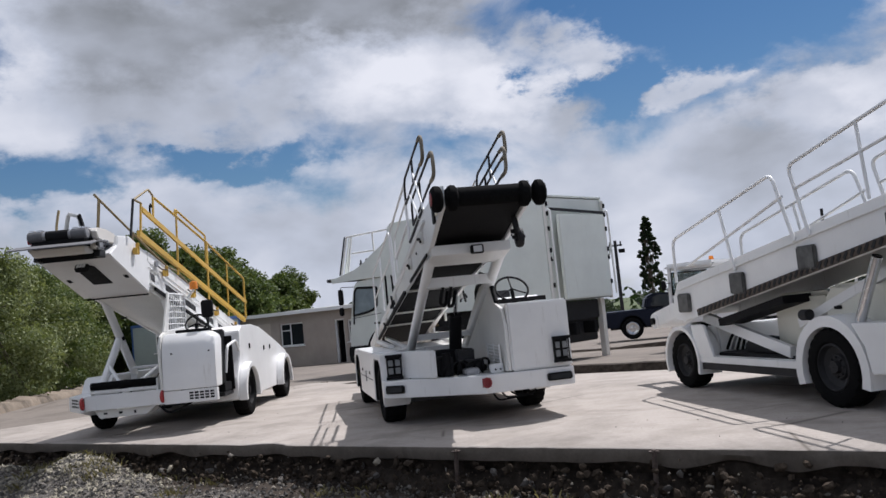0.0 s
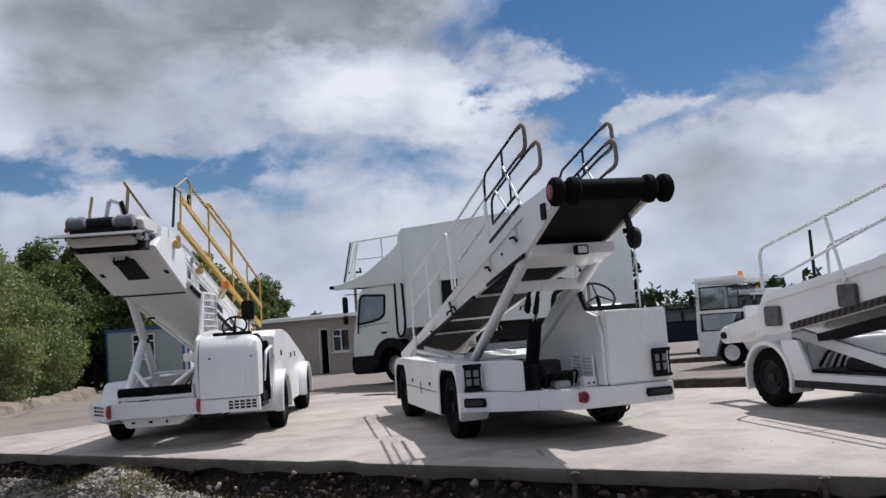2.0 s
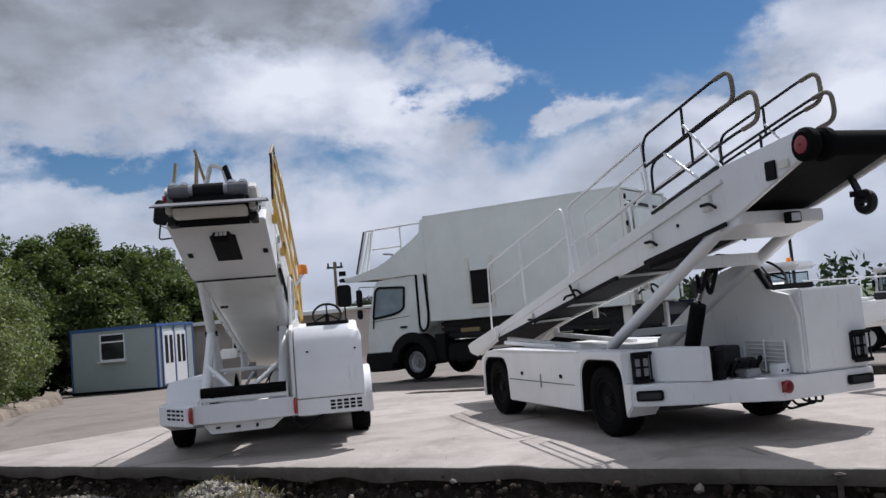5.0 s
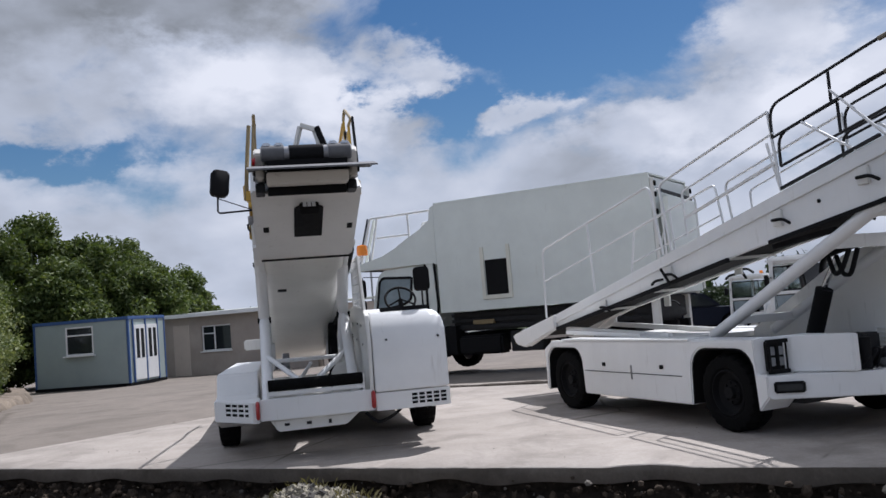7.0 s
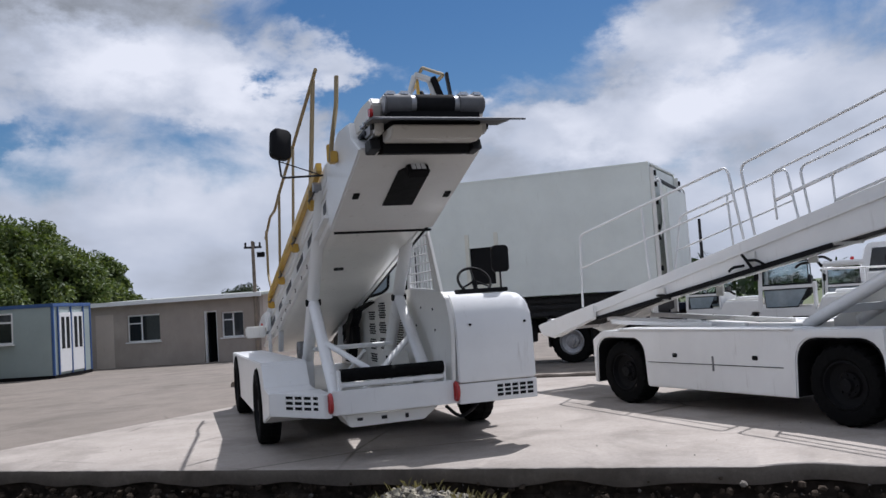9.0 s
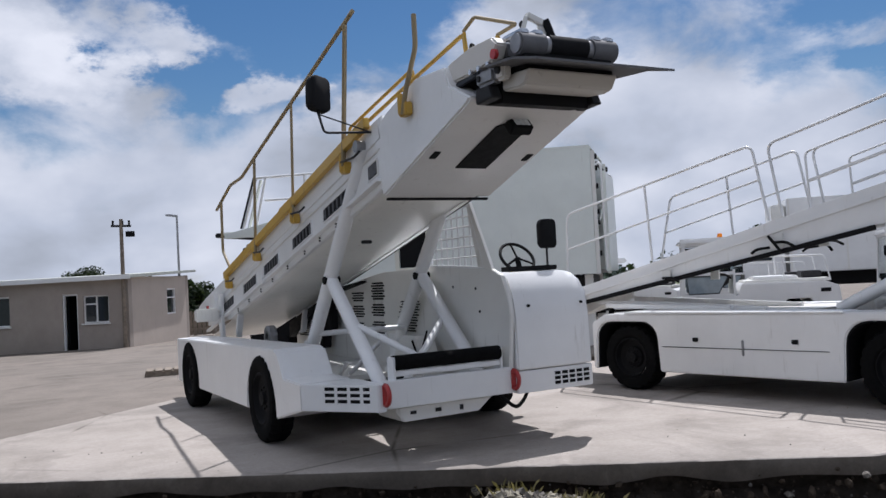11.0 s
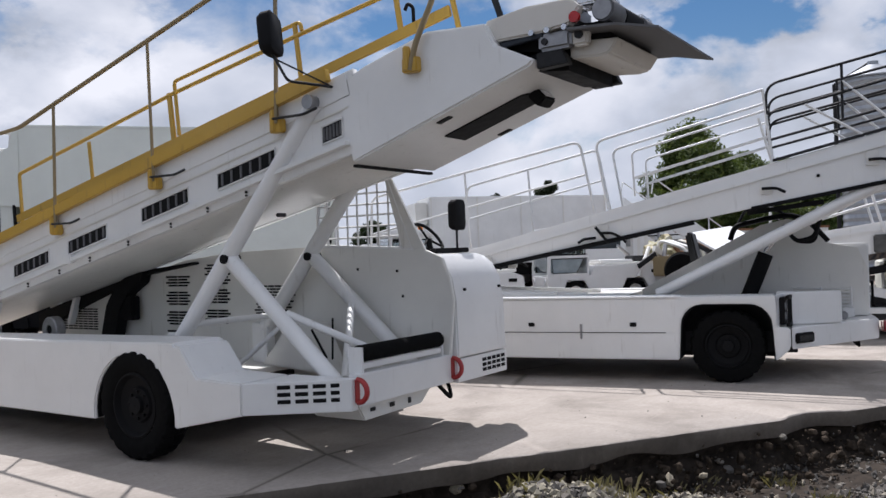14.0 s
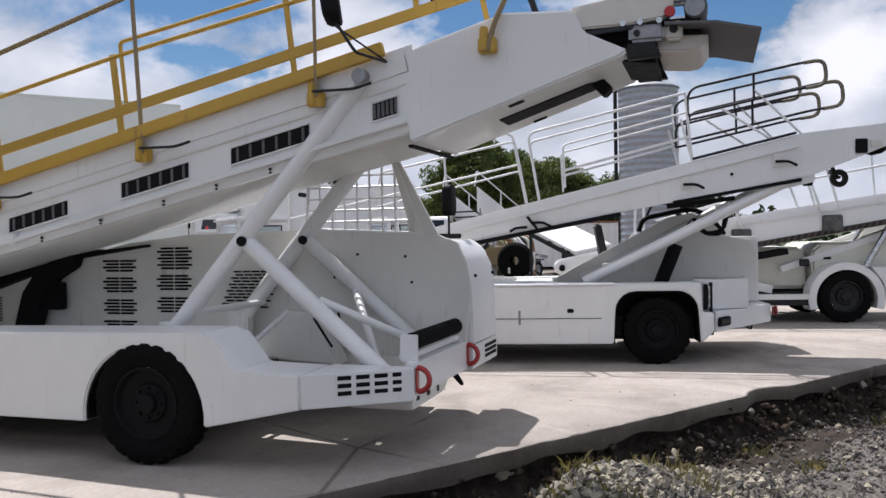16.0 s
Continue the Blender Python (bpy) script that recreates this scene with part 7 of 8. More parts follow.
def catering_truck():
    """High-loader truck. x along it from the box's front to its tail, y away over its width."""
    ang = math.degrees(math.atan2(-0.703, 0.711))
    ob = thing("catering_truck", pose(-1.33, 22.94, -0.10, 0, 0, ang), "white airport catering truck with a high box body", "truck")
    W = 2.4
    top = lambda s: 3.95 - 0.017 * s
    # box body with an opening in its side
    bm = bmesh.new()
    a, b, lo, hi = 1.27, 1.86, 1.74, 2.53
    th = 0.06
    for x0, x1, z0, z1 in ((0.0, a, 1.42, None), (b, 5.25, 1.42, None), (a, b, 1.42, lo), (a, b, hi, None)):
        za, zb = (top(x0), top(x1)) if z1 is None else (z1, z1)
        prism(bm, [(x0, z0), (x1, z0), (x1, zb), (x0, za)], "y", 0, th)
    bmesh.ops.remove_doubles(bm, verts=bm.verts, dist=1e-4)
    part("box_side", bm, TRUCK_WHITE, ob, smooth=0)
    prism_part("box_side", TRUCK_WHITE, ob, [(0, 1.42), (5.25, 1.42), (5.25, top(5.25)), (0, top(0))], "y", W - th, W, 0.0)
    prism_part("box_roof", TRUCK_WHITE, ob, [(0, top(0)), (5.25, top(5.25)), (5.25, top(5.25) + 0.05), (0, top(0) + 0.05)], "y", -0.01, W + 0.01, 0.01)
    slab_part("box_floor", GREY, ob, 0.0, 5.25, th, W - th, 1.42, 1.50)
    slab_part("box_front", TRUCK_WHITE, ob, 0.0, 0.06, th, W - th, 1.50, 3.9)
    bm = bmesh.new()
    for x0, x1, z0, z1 in ((a - 0.09, a, lo - 0.09, hi + 0.30), (b, b + 0.09, lo - 0.09, hi + 0.30), (a, b, lo - 0.09, lo)):
        box(bm, x0, x1, -0.03, 0.0, z0, z1)
    part("hatch_frame", bm, CREAM, ob, "cream hatch frame on the box side", bevel=0.004)
    slab_part("hatch_pane", BLACK, ob, a, b, 0.03, 0.05, lo, hi, 0.0)
    bar_part("hatch_bar", DARK, ob, (1.55, -0.005, lo), (1.55, -0.005, hi), 0.02, 0.05)
    # sloping front canopy over the cab
    canopy = [(-2.74, 2.60), (-2.76, 2.70), (-2.3, 2.78), (-1.62, 2.91), (-1.25, 3.05), (-0.90, 3.23), (-0.45, 3.44), (-0.16, 3.62), (-0.10, 3.92), (-0.004, top(0)), (-0.004, 2.56), (-0.5, 2.60)]
    prism_part("front_canopy", TRUCK_WHITE, ob, canopy, "y", 0.0, 0.06, 0.01)
    prism_part("front_canopy", TRUCK_WHITE, ob, canopy, "y", W - 0.06, W, 0.01)
    prism_part("front_platform", WHITE_WORN, ob, [(-2.84, 2.68), (-0.01, 2.64), (-0.01, 2.72), (-2.84, 2.75)], "y", 0.061, W - 0.061, 0.0)
    slab_part("platform_edge", DARK, ob, -2.98, -2.86, 0.0, W, 2.64, 2.74, 0.02, "dark rubber platform edge")
    for y in (0.06, W - 0.06):
        handrail(ob, [(-2.30, y, 2.80), (-1.94, y, 3.88), (-0.14, y, 3.86)], [((-0.80, y, 3.84), (-0.78, y, 3.20)), ((-1.75, y, 3.38), (-0.76, y, 3.36)), ((-1.98, y, 2.84), (-1.72, y, 3.87)), ((-0.14, y, 3.86), (-0.16, y, 3.60))], 0.028, WHITE, 0.05)
    bm = bmesh.new()
    for y in (0.10, 0.16):
        rod(bm, (-2.20, y, 2.82), (-1.86, y, 3.84), 0.022, 6)
    part("rail_panel", bm, TRUCK_WHITE, ob, smooth=60)
    bar_part("rail_edge", DARK, ob, (-2.34, 0.02, 2.80), (-1.98, 0.02, 3.88), 0.03, 0.04)
    # cab
    cab = [(-2.18, 0.70), (-2.16, 1.10), (-2.10, 1.45), (-1.90, 2.20), (-1.80, 2.46), (-1.64, 2.56), (-0.50, 2.60), (-0.42, 2.54), (-0.42, 1.0), *arch(-0.68, 0.45, 0.66, 0.72)]
    prism_part("cab", TRUCK_WHITE, ob, cab, "y", 0.06, W - 0.06, 0.03)
    win = [(-1.90, 1.60), (-1.76, 2.30), (-1.66, 2.38), (-0.80, 2.32), (-0.86, 1.82), (-1.02, 1.72), (-1.30, 1.66)]
    prism_part("side_window", SKYGLASS, ob, win, "y", 0.045, 0.062, 0.0, "cab side window with a pale sky reflection painted in")
    bm = bmesh.new()
    sweep(bm, rounded([(x, 0.048, z) for x, z in win] + [(win[0][0], 0.048, win[0][1])], 0.05), 0.032, 8)
    part("window_rubber", bm, BLACK, ob, smooth=60)
    ws = [(-2.08, 1.50), (-1.87, 2.22), (-1.80, 2.40), (-1.83, 2.41), (-1.91, 2.23), (-2.13, 1.51)]
    prism_part("windscreen", TINTED, ob, ws, "y", 0.16, W - 0.16, 0.0, "dark cab windscreen")
    bm = bmesh.new()
    for p, q in (((-1.98, 1.52), (-0.70, 1.60)), ((-0.70, 2.45), (-0.70, 1.15)), ((-1.98, 1.52), (-1.98, 0.75))):
        bar(bm, (p[0], 0.058, p[1]), (q[0], 0.058, q[1]), 0.012, 0.012)
    part("cab_door_seam", bm, DARK, ob)
    slab_part("door_handle", BLACK, ob, -1.02, -0.80, 0.03, 0.06, 1.31, 1.36)
    prism_part("front_bumper", BLACK, ob, [(-2.24, 0.30), (-2.27, 0.56), (-2.22, 0.74), (-1.34, 0.75), (-1.34, 0.26), (-2.10, 0.24)], "y", 0.03, W - 0.03, 0.03, "dark plastic front bumper")
    bm = bmesh.new()
    prism(bm, arch(-0.68, 0.45, 0.74, 0.45) + arch(-0.68, 0.45, 0.50, 0.45, flip=True), "y", 0.02, 0.34)
    box(bm, 0.0, 0.30, 0.10, 0.50, 0.45, 1.10)
    part("wheel_arch", bm, BLACK, ob, "wide black plastic wheel arch", smooth=50)
    slab_part("engine_underside", BLACK, ob, -1.95, 0.3, 0.40, W - 0.40, 0.40, 0.90, 0.03)
    mirror(ob, (-1.80, 0.06, 2.42), (-2.10, -0.20, 2.44), (-2.10, -0.20, 1.95), 0.16, 0.42)
    slab_part("wide_mirror", BLACK, ob, -2.19, -2.03, -0.26, -0.16, 1.62, 1.86, 0.03)
    bar_part("grab_handle", BLACK, ob, (-1.92, 0.04, 1.35), (-1.78, 0.04, 2.30), 0.03, 0.03)
    prism_part("air_intake", TRUCK_WHITE, ob, [(-0.36, 1.30), (-0.30, 1.19), (-0.14, 1.30), (-0.08, 1.6), (-0.12, 2.62), (-0.36, 2.62)], "y", 0.03, 0.45, 0.02, "white air intake duct behind the cab")
    bm = bmesh.new()
    sweep(bm, rounded([(-0.37, 0.02, 2.60), (-0.37, 0.02, 1.32), (-0.28, 0.02, 1.17), (-0.12, 0.02, 1.28), (-0.07, 0.02, 1.6), (-0.11, 0.02, 2.60)], 0.08), 0.03, 8)
    part("duct_rubber", bm, BLACK, ob, smooth=60)
    # chassis
    slab_part("chassis_rail", BLACK, ob, -2.2, 5.3, 0.75, 0.90, 0.62, 0.90)
    slab_part("chassis_rail", BLACK, ob, -2.2, 5.3, 1.50, 1.65, 0.62, 0.90)
    slab_part("scissor_lift", DARK, ob, 0.1, 5.1, 0.35, 2.05, 0.95, 1.40, 0.02, "dark folded scissor lift")
    for z in (1.05, 1.20, 1.33):
        bar_part("lift_beam", DARK, ob, (0.1, 0.30, z), (5.1, 0.30, z - 0.05), 0.06, 0.08)
    slab_part("tank", BLACK, ob, 0.35, 1.5, 0.10, 0.55, 0.42, 0.85, 0.05, "black fuel tank")
    slab_part("valve_box", YELLOW_WORN, ob, 0.7, 1.25, 0.24, 0.32, 1.10, 1.20, 0.01, "small yellow valve plate")
    slab_part("tool_box", DARK, ob, 1.7, 2.5, 0.15, 0.55, 0.45, 0.9, 0.02)
    for x in (-0.68, 3.36):
        for y, o in ((0.30, -1), (2.10, 1)):
            w = new("wheel_hub")
            w.parent = ob
            w.matrix_basis = pose(x, y, 0.0, 0, 0, 90)
            q = wheel(w, 0, 0, 0.44, 0.28, 1 if o < 0 else -1, GREY)
            q.parent = ob
            q.matrix_basis = pose(x, y, 0, 0, 0, -90)
            bpy.data.objects.remove(w)
    for x in (2.9, 3.82):
        prism_part("mudguard", BLACK, ob, [(x - 0.02, 0.35), (x + 0.02, 0.35), (x + 0.02, 1.0), (x - 0.02, 1.0)], "y", 0.12, 0.55, 0.0)
    # tail with its roller door and platform panel
    slab_part("box_rear", TRUCK_WHITE, ob, 5.17, 5.23, 0.062, W - 0.062, 1.502, 3.84, 0.004, "pale closed rear door of the box")
    slab_part("tail_panel", TRUCK_WHITE, ob, 5.40, 5.50, 0.28, 2.10, 1.45, 3.42, 0.02, "raised white tail platform")
    for y0 in (0.02, W - 0.07):
        slab_part("tail_frame", WHITE_WORN, ob, 5.255, 5.33, y0, y0 + 0.05, 1.4, 3.80, 0.006)
        for z in (1.75, 2.35, 2.55, 3.05, 3.40, 3.62):
            slab_part("hinge", BLACK, ob, 5.332, 5.375, y0 - 0.005, y0 + 0.05, z, z + 0.11, 0.01)
        handrail(ob, [(5.46, y0 + 0.02, 1.5), (5.44, y0 + 0.02, 3.50), (5.39, y0 + 0.02, 3.56), (5.34, y0 + 0.02, 3.50)], [], 0.024, WHITE, 0.06, "tail_post")
        bar_part("tail_stay", TRUCK_WHITE, ob, (5.36, y0 + 0.02, 2.4), (5.46, y0 + 0.02, 2.75), 0.03, 0.03)
    bar_part("tail_crossbar", DARK, ob, (5.36, 0.12, 3.56), (5.36, W - 0.12, 3.50), 0.05, 0.06)
    slab_part("tail_unit", DARK, ob, 4.55, 4.98, 0.32, W - 0.32, 0.42, 1.38, 0.03, "dark hydraulic unit under the tail")
    for y in (0.40, W - 0.62):
        slab_part("tail_light", DARK_RED, ob, 4.982, 5.0, y, y + 0.22, 0.62, 0.74, 0.01, "dull red tail light")
    slab_part("stabiliser", WHITE_WORN, ob, 5.0, 5.15, 0.15, 0.30, 0.0, 1.41, 0.01)
    slab_part("stabiliser", WHITE_WORN, ob, 5.0, 5.15, W - 0.30, W - 0.15, 0.0, 1.41, 0.01)
    return ob


belt_loader_raised()
belt_loader_low()
belt_loader_third()
catering_truck()


def tow_tractor(corner, label, seed=0, rail=True, amber=True, turn=0.0):
    """A low cab-over tow tractor. x across towards the open yard, y from its nose to its tail; corner: the near front corner."""
    W = 1.7
    xa = Vector((-0.68, -0.73, 0)).normalized()
    ob = thing("tow_tractor", Matrix.Translation(Vector(corner) - xa * W) @ pose(0, 0, 0, 0, 0, math.degrees(math.atan2(xa.y, xa.x)) + turn), label, "tow tractor", "parked tow tractors")
    body = [(0.02, 0.22), (0.0, 0.72), (1.15, 0.72), (1.25, 0.98), (2.9, 0.96), (3.15, 0.86), (3.2, 0.32), (2.72, 0.32), (2.58, 0.62), (2.12, 0.62), (1.98, 0.32), (1.12, 0.32), (0.98, 0.60), (0.52, 0.60), (0.38, 0.22)]
    prism_part("body", WHITE, ob, body, "x", 0.0, W, 0.02)
    slab_part("chassis", BLACK, ob, 0.2, W - 0.2, 0.3, 3.1, 0.24, 0.5)
    for x, o in ((0.13, -1), (W - 0.13, 1)):
        for y in (0.75, 2.35):
            wheel(ob, x, y, 0.29, 0.22, o, WHITE_WORN)
    # open-framed cab with upper and lower glazing
    for x in (0.03, W - 0.03):
        bar_part("cab_pillar", WHITE, ob, (x, 0.04, 0.72), (x, 0.10, 1.90), 0.06, 0.08)
        bar_part("cab_pillar", WHITE, ob, (x, 1.10, 0.72), (x, 1.10, 1.90), 0.06, 0.12)
        bar_part("cab_sill", WHITE, ob, (x, 0.05, 1.22), (x, 1.10, 1.22), 0.055, 0.07)
        bar_part("cab_sill", WHITE, ob, (x, 0.05, 0.75), (x, 1.10, 0.75), 0.05, 0.06)
        g = prism_part("side_window", GLASS, ob, [(0.13, 1.27), (0.14, 1.77), (1.02, 1.77), (1.02, 1.27)], "x", x - 0.004, x + 0.004, 0.0)
        g.visible_shadow = False
        bm = bmesh.new()
        sweep(bm, [(x + (0.012 if x > 1 else -0.012), yy, zz) for yy, zz in ((0.13, 1.27), (0.14, 1.77), (1.02, 1.77), (1.02, 1.27))], 0.022, 6, closed=True)
        part("window_rubber", bm, BLACK, ob, smooth=60)
        g = prism_part("door_window", SKYGLASS, ob, [(0.16, 0.80), (0.13, 1.17), (0.98, 1.17), (0.78, 0.80)], "x", x - 0.004, x + 0.004, 0.0, "lower door glazing with a pale sky reflection painted in")
        bm = bmesh.new()
        sweep(bm, [(x + (0.012 if x > 1 else -0.012), yy, zz) for yy, zz in ((0.16, 0.80), (0.13, 1.17), (0.98, 1.17), (0.78, 0.80))], 0.012, 6, closed=True)
        part("window_rubber", bm, DARK, ob, smooth=60)
    slab_part("roof", WHITE, ob, -0.02, W + 0.02, -0.02, 1.22, 1.83, 1.99, 0.06)
    slab_part("cab_rear", WHITE, ob, 0.07, W - 0.07, 1.08, 1.13, 0.75, 1.30, 0.01)
    g = prism_part("windscreen", GLASS, ob, [(0.03, 0.85), (0.09, 1.82), (0.10, 1.82), (0.04, 0.85)], "x", 0.08, W - 0.08, 0.0)
    g.visible_shadow = False
    seat(ob, 0.5, 0.72, 1.02)
    seat(ob, 1.2, 0.72, 1.02)
    bm = bmesh.new()
    lathe(bm, [(0.01, 0.11), (0.05, 0.10), (0.06, 0.0), (0.01, 0.0)], (1.1, 0.9, 1.988), "z", 14)
    part("beacon", bm, AMBER if amber else REDLAMP, ob, "small warning beacon on the roof")
    slab_part("bumper", DARK, ob, 0.05, W - 0.05, -0.08, -0.002, 0.26, 0.42, 0.02)
    for x in (0.25, W - 0.25):
        rod_part("headlamp", LENS, ob, [(x, 0.01, 0.58), (x, -0.02, 0.58)], 0.08, 14)
    mirror(ob, (W, 0.10, 1.55), (W + 0.16, 0.02, 1.55), (W + 0.16, 0.02, 1.40), 0.10, 0.22)
    slab_part("marker_light", BLACK, ob, W - 0.002, W + 0.012, 2.78, 2.98, 0.74, 0.82, 0.004)
    slab_part("load_bed", WHITE_WORN, ob, 0.1, W - 0.1, 1.3, 3.0, 0.962, 1.03, 0.02)
    slab_part("engine_hatch", WHITE, ob, 0.45, W - 0.3, 1.5, 2.4, 1.032, 1.10, 0.02)
    if rail:
        for x in (0.12, W - 0.12):
            handrail(ob, [(x, 1.25, 1.55), (x, 2.9, 1.50), (x, 3.0, 0.97)], [((x, 2.1, 0.98), (x, 2.1, 1.52))], 0.016, WHITE, 0.08)
    slab_part("tool_tray", DARK, ob, 0.5, W - 0.5, 2.5, 2.9, 1.032, 1.18, 0.02)
    return ob


def pickup_truck():
    ob = thing("pickup_truck", pose(5.45, 29.9, yard_fall(29.9) + 0.05, 0, 0, -10), "dark navy pickup truck parked in the yard", "car")
    body = [(0.0, 0.45), (0.02, 0.85), (0.15, 1.0), (1.95, 1.02), (3.6, 1.02), (4.9, 0.98), (5.15, 0.85), (5.15, 0.42), *arch(4.25, 0.38, 0.44, 0.42), *arch(1.0, 0.38, 0.44, 0.42)]
    prism_part("body", CAR_PAINT, ob, body, "y", 0.0, 1.8, 0.04)
    prism_part("cabin", CAR_PAINT, ob, [(1.45, 1.02), (1.55, 1.42), (1.8, 1.53), (3.3, 1.53), (3.95, 1.02)], "y", 0.10, 1.7, 0.06)
    # black block inside the body that makes the wheel arches dark
    slab_part("arch_shade", BLACK, ob, 0.25, 4.9, 0.32, 1.5, 0.36, 0.9)
    for y in (0.085, 1.70):
        prism_part("side_window", TINTED, ob, [(1.70, 1.08), (1.78, 1.40), (2.0, 1.46), (2.65, 1.46), (2.65, 1.08)], "y", y, y + 0.016, 0.0)
        prism_part("side_window", TINTED, ob, [(2.75, 1.08), (2.75, 1.46), (3.22, 1.46), (3.70, 1.08)], "y", y, y + 0.016, 0.0)
    prism_part("windscreen", TINTED, ob, [(3.36, 1.49), (3.90, 1.08), (3.93, 1.09), (3.39, 1.50)], "y", 0.2, 1.6, 0.0)
    for x in (1.0, 4.25):
        for y, o in ((0.10, -1), (1.70, 1)):
            w = new("wheel_hub")
            q = wheel(w, 0, 0, 0.38, 0.24, 1 if o < 0 else -1, CHROME)
            q.parent = ob
            q.matrix_basis = pose(x, y, 0, 0, 0, -90)
            bpy.data.objects.remove(w)


pickup_truck()
tow_tractor((5.22, 19.95, -0.05), "white cab-over tow tractor with thin load rails")
tow_tractor((10.1, 18.3, -0.03), "white cab-over tow tractor with dark wheel openings", rail=False, amber=False, turn=-6)
tow_tractor((9.6, 28.6, -0.25), "small white tow tractor parked further back", rail=False, turn=-12)
tow_tractor((12.6, 26.4, -0.2), "small white tow tractor with an open rear bed", rail=True, amber=False, turn=4)


def box_lorry():
    """A plain white box lorry in the back of the yard. x along it, y away."""
    ob = thing("box_lorry", pose(17.6, 27.2, -0.2, 0, 0, -43), "white box lorry standing behind the tow tractors", "truck")
    prism_part("box_body", WHITE, ob, [(0.0, 1.1), (7.4, 1.1), (7.4, 3.75), (0.0, 3.80)], "y", 0.0, 2.5, 0.03)
    for x in (0.02, 1.9, 3.7, 5.5, 7.3):
        slab_part("box_rib", WHITE_WORN, ob, x, x + 0.06, -0.02, -0.002, 1.1, 3.76, 0.004)
    prism_part("cab", WHITE, ob, [(-1.9, 0.5), (-1.9, 1.5), (-1.65, 2.5), (-1.5, 2.6), (-0.15, 2.6), (-0.15, 0.5)], "y", 0.05, 2.45, 0.05)
    prism_part("side_window", TINTED, ob, [(-1.62, 1.6), (-1.45, 2.4), (-0.6, 2.4), (-0.6, 1.6)], "y", 0.03, 0.048, 0.0)
    slab_part("chassis", BLACK, ob, -1.8, 7.3, 0.6, 1.9, 0.6, 1.08, 0.02)
    slab_part("fridge_unit", WHITE_WORN, ob, -0.5, -0.02, 0.3, 2.2, 2.7, 3.6, 0.05)
    for x in (-1.0, 4.6, 5.7):
        for y, o in ((0.25, 1), (2.2, -1)):
            w = new("wheel_hub")
            q = wheel(w, 0, 0, 0.48, 0.3, o, GREY)
            q.parent = ob
            q.matrix_basis = pose(x, y, 0, 0, 0, -90)
            bpy.data.objects.remove(w)


def scrap_machinery():
    """Stripped ground equipment heaped behind the loaders."""
    rnd = random.Random(12)
    ob = thing("scrap_machinery", pose(12.7, 15.9, 0), "heap of stripped pale and rusty ground machinery", "scrap machinery")
    mats = [CREAM, WHITE_WORN, RUST, WHITE, GREY, DARK, YELLOW_WORN]
    for i in range(64):
        m = mats[i % 7]
        x, y = rnd.uniform(-1.2, 1.6), rnd.uniform(-1.0, 1.6)
        z = rnd.uniform(0.2, 1.45) * (1 - 0.25 * abs(x))
        ang = rnd.uniform(-0.9, 2.4) if i % 2 else rnd.uniform(-0.6, 0.6)
        ln = rnd.uniform(0.25, 0.8)
        bar_part("frame_bar", m, ob, (x - ln / 2, y, z - ang * ln / 2), (x + ln / 2, y + rnd.uniform(-0.3, 0.3), z + ang * ln / 2), rnd.uniform(0.04, 0.10), rnd.uniform(0.05, 0.16))
    for i in range(10):
        x, y, z = rnd.uniform(-1.0, 1.3), rnd.uniform(-0.8, 1.0), rnd.uniform(0.25, 1.0)
        a, b, c = rnd.uniform(0.15, 0.4), rnd.uniform(0.15, 0.4), rnd.uniform(0.1, 0.3)
        slab_part("casing", mats[i % 7], ob, x - a, x + a, y - b, y + b, z - c, z + c, 0.02)
    for i in range(5):
        x = -1.0 + 0.5 * i
        rod_part("pipe", mats[(i * 2 + 1) % 7], ob, rounded([(x, -0.6, 0.2), (x + 0.1, -0.5, 1.3), (x + 0.4, 0.3, 1.55), (x + 0.5, 0.5, 0.6)], 0.2), 0.045, 8)
    bm = bmesh.new()
    bmesh.ops.create_icosphere(bm, subdivisions=4, radius=1.0)
    for v in bm.verts:
        n = noise.noise(v.co * 2.3) * 0.35 + noise.noise(v.co * 6.0) * 0.16 + noise.noise(v.co * 14.0) * 0.07
        v.co = Vector((0.35 + v.co.x * 0.55 * (1 + n), 0.5 + v.co.y * 0.6 * (1 + n), 0.95 + v.co.z * 0.62 * (1 + n)))
    part("sheeting", bm, SHEETING, ob, "crumpled olive and cream sheeting", smooth=0)
    bm = bmesh.new()
    lathe(bm, [(0.12, -0.16), (0.42, -0.16), (0.48, -0.08), (0.48, 0.08), (0.42, 0.16), (0.12, 0.16)], (-1.15, -0.5, 0.75), "x", 20)
    part("tyre", bm, RUBBER, ob, "large black tyre")
    slab_part("bed_frame", DARK, ob, -1.4, 1.8, -1.0, 1.7, 0.0, 0.25, 0.02)


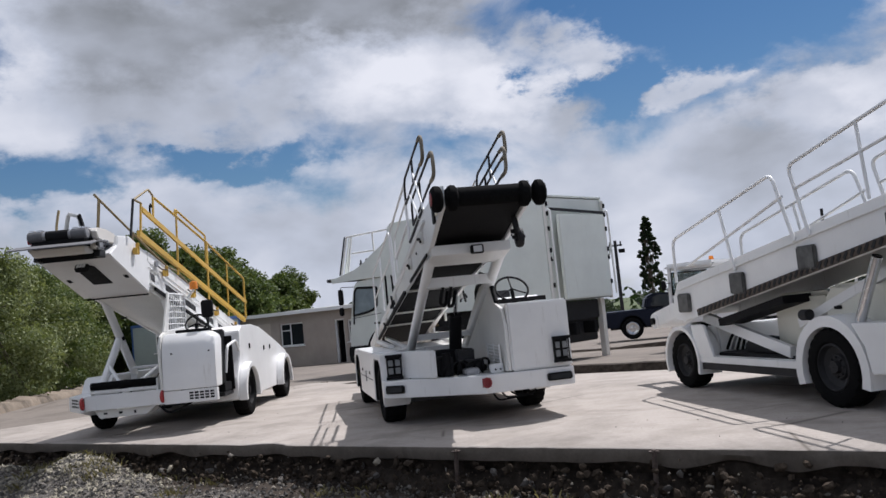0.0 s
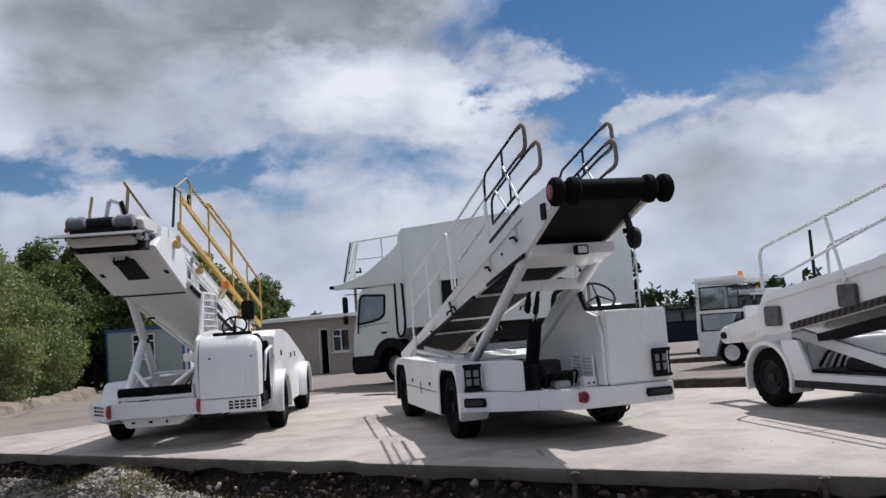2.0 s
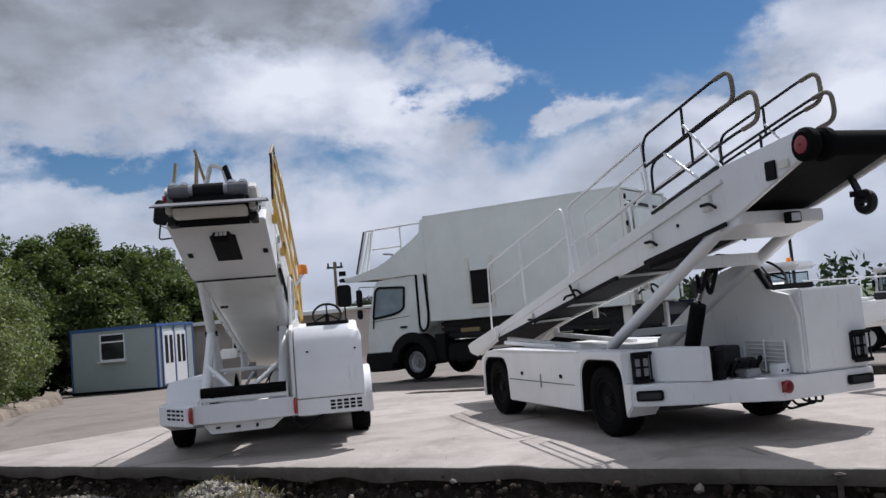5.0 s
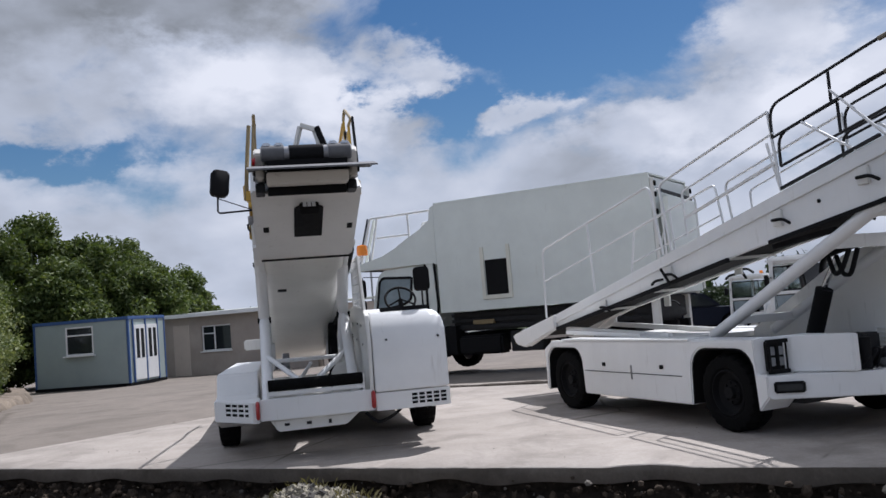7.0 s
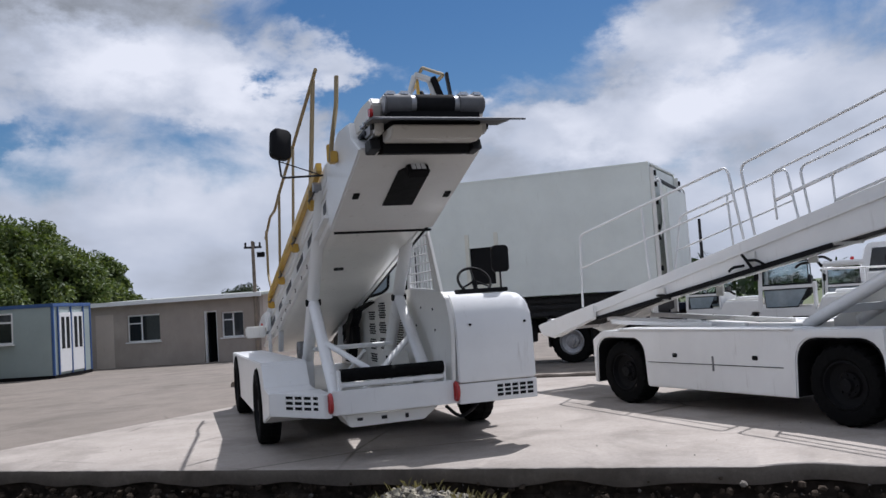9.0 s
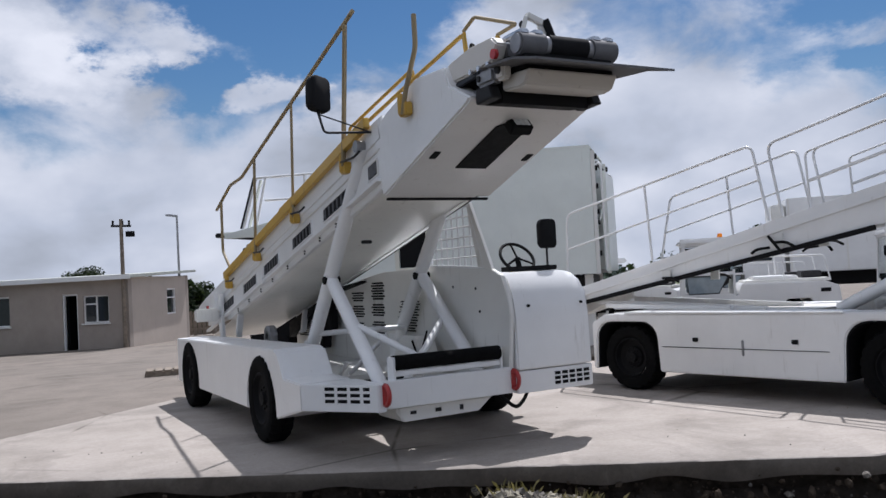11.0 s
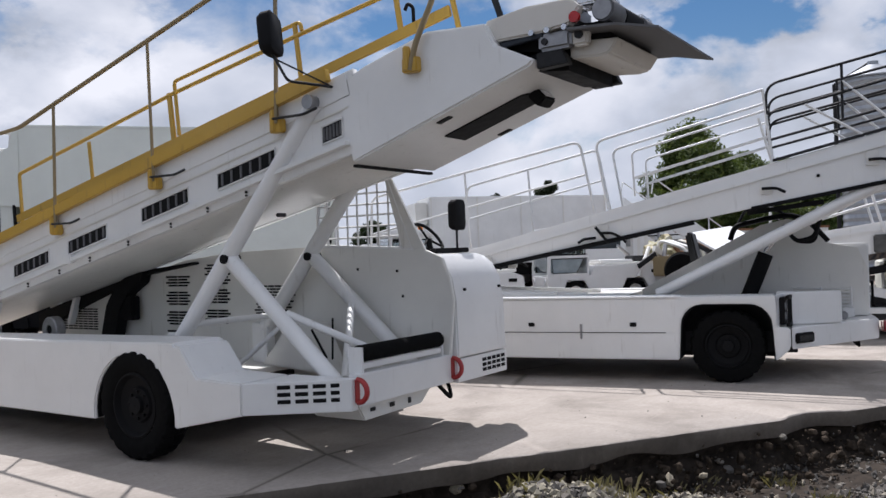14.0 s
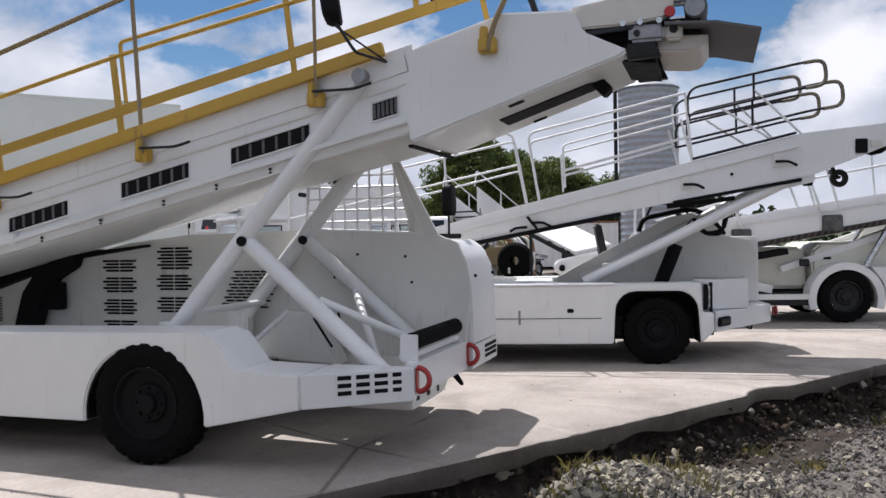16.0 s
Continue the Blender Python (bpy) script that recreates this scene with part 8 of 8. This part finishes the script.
def passenger_steps():
    """Towed passenger steps with white side panels. x up the flight, y across."""
    ob = thing("passenger_steps", pose(19.5, 17.2, 0, 0, 0, 150), "white towable aircraft passenger steps", "aircraft steps")
    for y in (0.0, 1.5):
        prism_part("side_panel", WHITE, ob, [(0.0, 0.5), (0.0, 1.1), (3.4, 3.0), (3.4, 2.2)], "y", y, y + 0.05, 0.01)
        handrail(ob, [(0.0, y + 0.02, 1.1), (0.1, y + 0.02, 1.6), (3.4, y + 0.02, 3.5), (3.5, y + 0.02, 3.0)], [((1.2, y + 0.02, 1.75), (1.2, y + 0.02, 2.25)), ((2.3, y + 0.02, 2.4), (2.3, y + 0.02, 2.9))], 0.022, WHITE, 0.08)
        bar_part("strut", GREY, ob, (3.2, y + 0.02, 0.2), (3.3, y + 0.02, 2.3), 0.07, 0.07)
        bar_part("strut", DARK, ob, (0.4, y + 0.02, 0.5), (3.1, y + 0.02, 0.5), 0.07, 0.09)
    for i in range(11):
        x = 0.15 + 0.29 * i
        slab_part("tread", DARK, ob, x, x + 0.28, 0.05, 1.5, 0.55 + 0.165 * i, 0.59 + 0.165 * i, 0.004)
    for x in (0.5, 3.0):
        for y, o in ((0.1, -1), (1.45, 1)):
            w = new("wheel_hub")
            q = wheel(w, 0, 0, 0.25, 0.16, 1 if o < 0 else -1, GREY)
            q.parent = ob
            q.matrix_basis = pose(x, y, 0, 0, 0, -90)
            bpy.data.objects.remove(w)



def storage_container():
    """A low white site container with a rusty brown roof edge. x along it, y away."""
    ob = thing("storage_container", pose(22.6, 22.4, 0, 0, 0, -75), "low white storage container with a rusty roof edge", "container")
    L, W, H = 8.6, 2.4, 1.86
    slab_part("wall", WHITE, ob, 0.0, L, 0.0, 0.06, 0.1, H, 0.004)
    slab_part("wall", WHITE, ob, 0.0, L, W - 0.06, W, 0.1, H, 0.004)
    slab_part("wall", WHITE, ob, 0.0, 0.06, 0.062, W - 0.062, 0.1, H, 0.004)
    slab_part("wall", WHITE, ob, L - 0.06, L, 0.062, W - 0.062, 0.1, H, 0.004)
    slab_part("roof", RUST, ob, -0.05, L + 0.05, -0.05, W + 0.05, H + 0.002, H + 0.08, 0.01, "rusty brown roof edge")
    slab_part("skid", BLACK, ob, 0.1, L - 0.1, 0.08, W - 0.08, 0.0, 0.1)
    for i in range(30):
        x = 0.15 + 0.285 * i
        slab_part("rib", WHITE_WORN, ob, x, x + 0.12, -0.025, -0.001, 0.15, H - 0.05, 0.008)


def stripped_cab():
    ob = thing("vehicle_cab", pose(15.6, 18.5, 0, 0, 0, 10), "stripped white vehicle cab standing among scrap", "vehicle cab")
    prism_part("shell", WHITE, ob, [(0.0, 0.25), (0.0, 1.35), (0.12, 2.0), (0.25, 2.08), (1.3, 2.08), (1.35, 1.9), (1.35, 0.25)], "y", 0.0, 1.5, 0.03)
    for y in (-0.014, 1.5):
        prism_part("side_window", TINTED, ob, [(0.12, 1.40), (0.24, 1.92), (0.80, 1.92), (0.80, 1.40)], "y", y, y + 0.014, 0.0)
    slab_part("end_window", TINTED, ob, -0.002, 0.02, 0.2, 1.3, 1.36, 1.40, 0.0)
    prism_part("windscreen", TINTED, ob, [(-0.012, 1.38), (0.10, 1.95), (0.115, 1.95), (0.003, 1.38)], "y", 0.15, 1.35, 0.0)
    slab_part("base", BLACK, ob, 0.1, 1.25, 0.1, 1.4, 0.0, 0.25, 0.02)


def loading_ramp():
    """A white ramp panel tilted on dark legs."""
    ob = thing("loading_ramp", Matrix.Identity(4), "white tilted ramp panel on dark steel legs", "ramp")
    low, high, over = Vector((8.79, 13.4, 1.03)), Vector((10.09, 14.85, 1.67)), Vector((1.45, -0.65, 0.15))
    bm = bmesh.new()
    loft(bm, [[p, p + over, p + over - Vector((0, 0, 0.06)), p - Vector((0, 0, 0.06))] for p in (low, high)])
    part("panel", bm, WHITE, ob, bevel=0.01)
    for f in (0.15, 0.5, 0.85):
        p = low.lerp(high, f) - Vector((0, 0, 0.10))
        bar_part("bearer", DARK, ob, p + over * 0.03, p + over * 0.97, 0.07, 0.07)
    for g in (0.06, 0.94):
        bar_part("stringer", DARK, ob, low + over * g - Vector((0, 0, 0.18)), high + over * g - Vector((0, 0, 0.18)), 0.06, 0.09)
        for f in (0.2, 0.9):
            p = low.lerp(high, f) + over * g
            bar_part("leg", DARK, ob, (p.x, p.y, 0.0), (p.x + 0.01, p.y, p.z - 0.22), 0.07, 0.07)


loading_ramp()
storage_container()
stripped_cab()
box_lorry()
scrap_machinery()
passenger_steps()

loose_stones()
weeds()
edge_rubble()
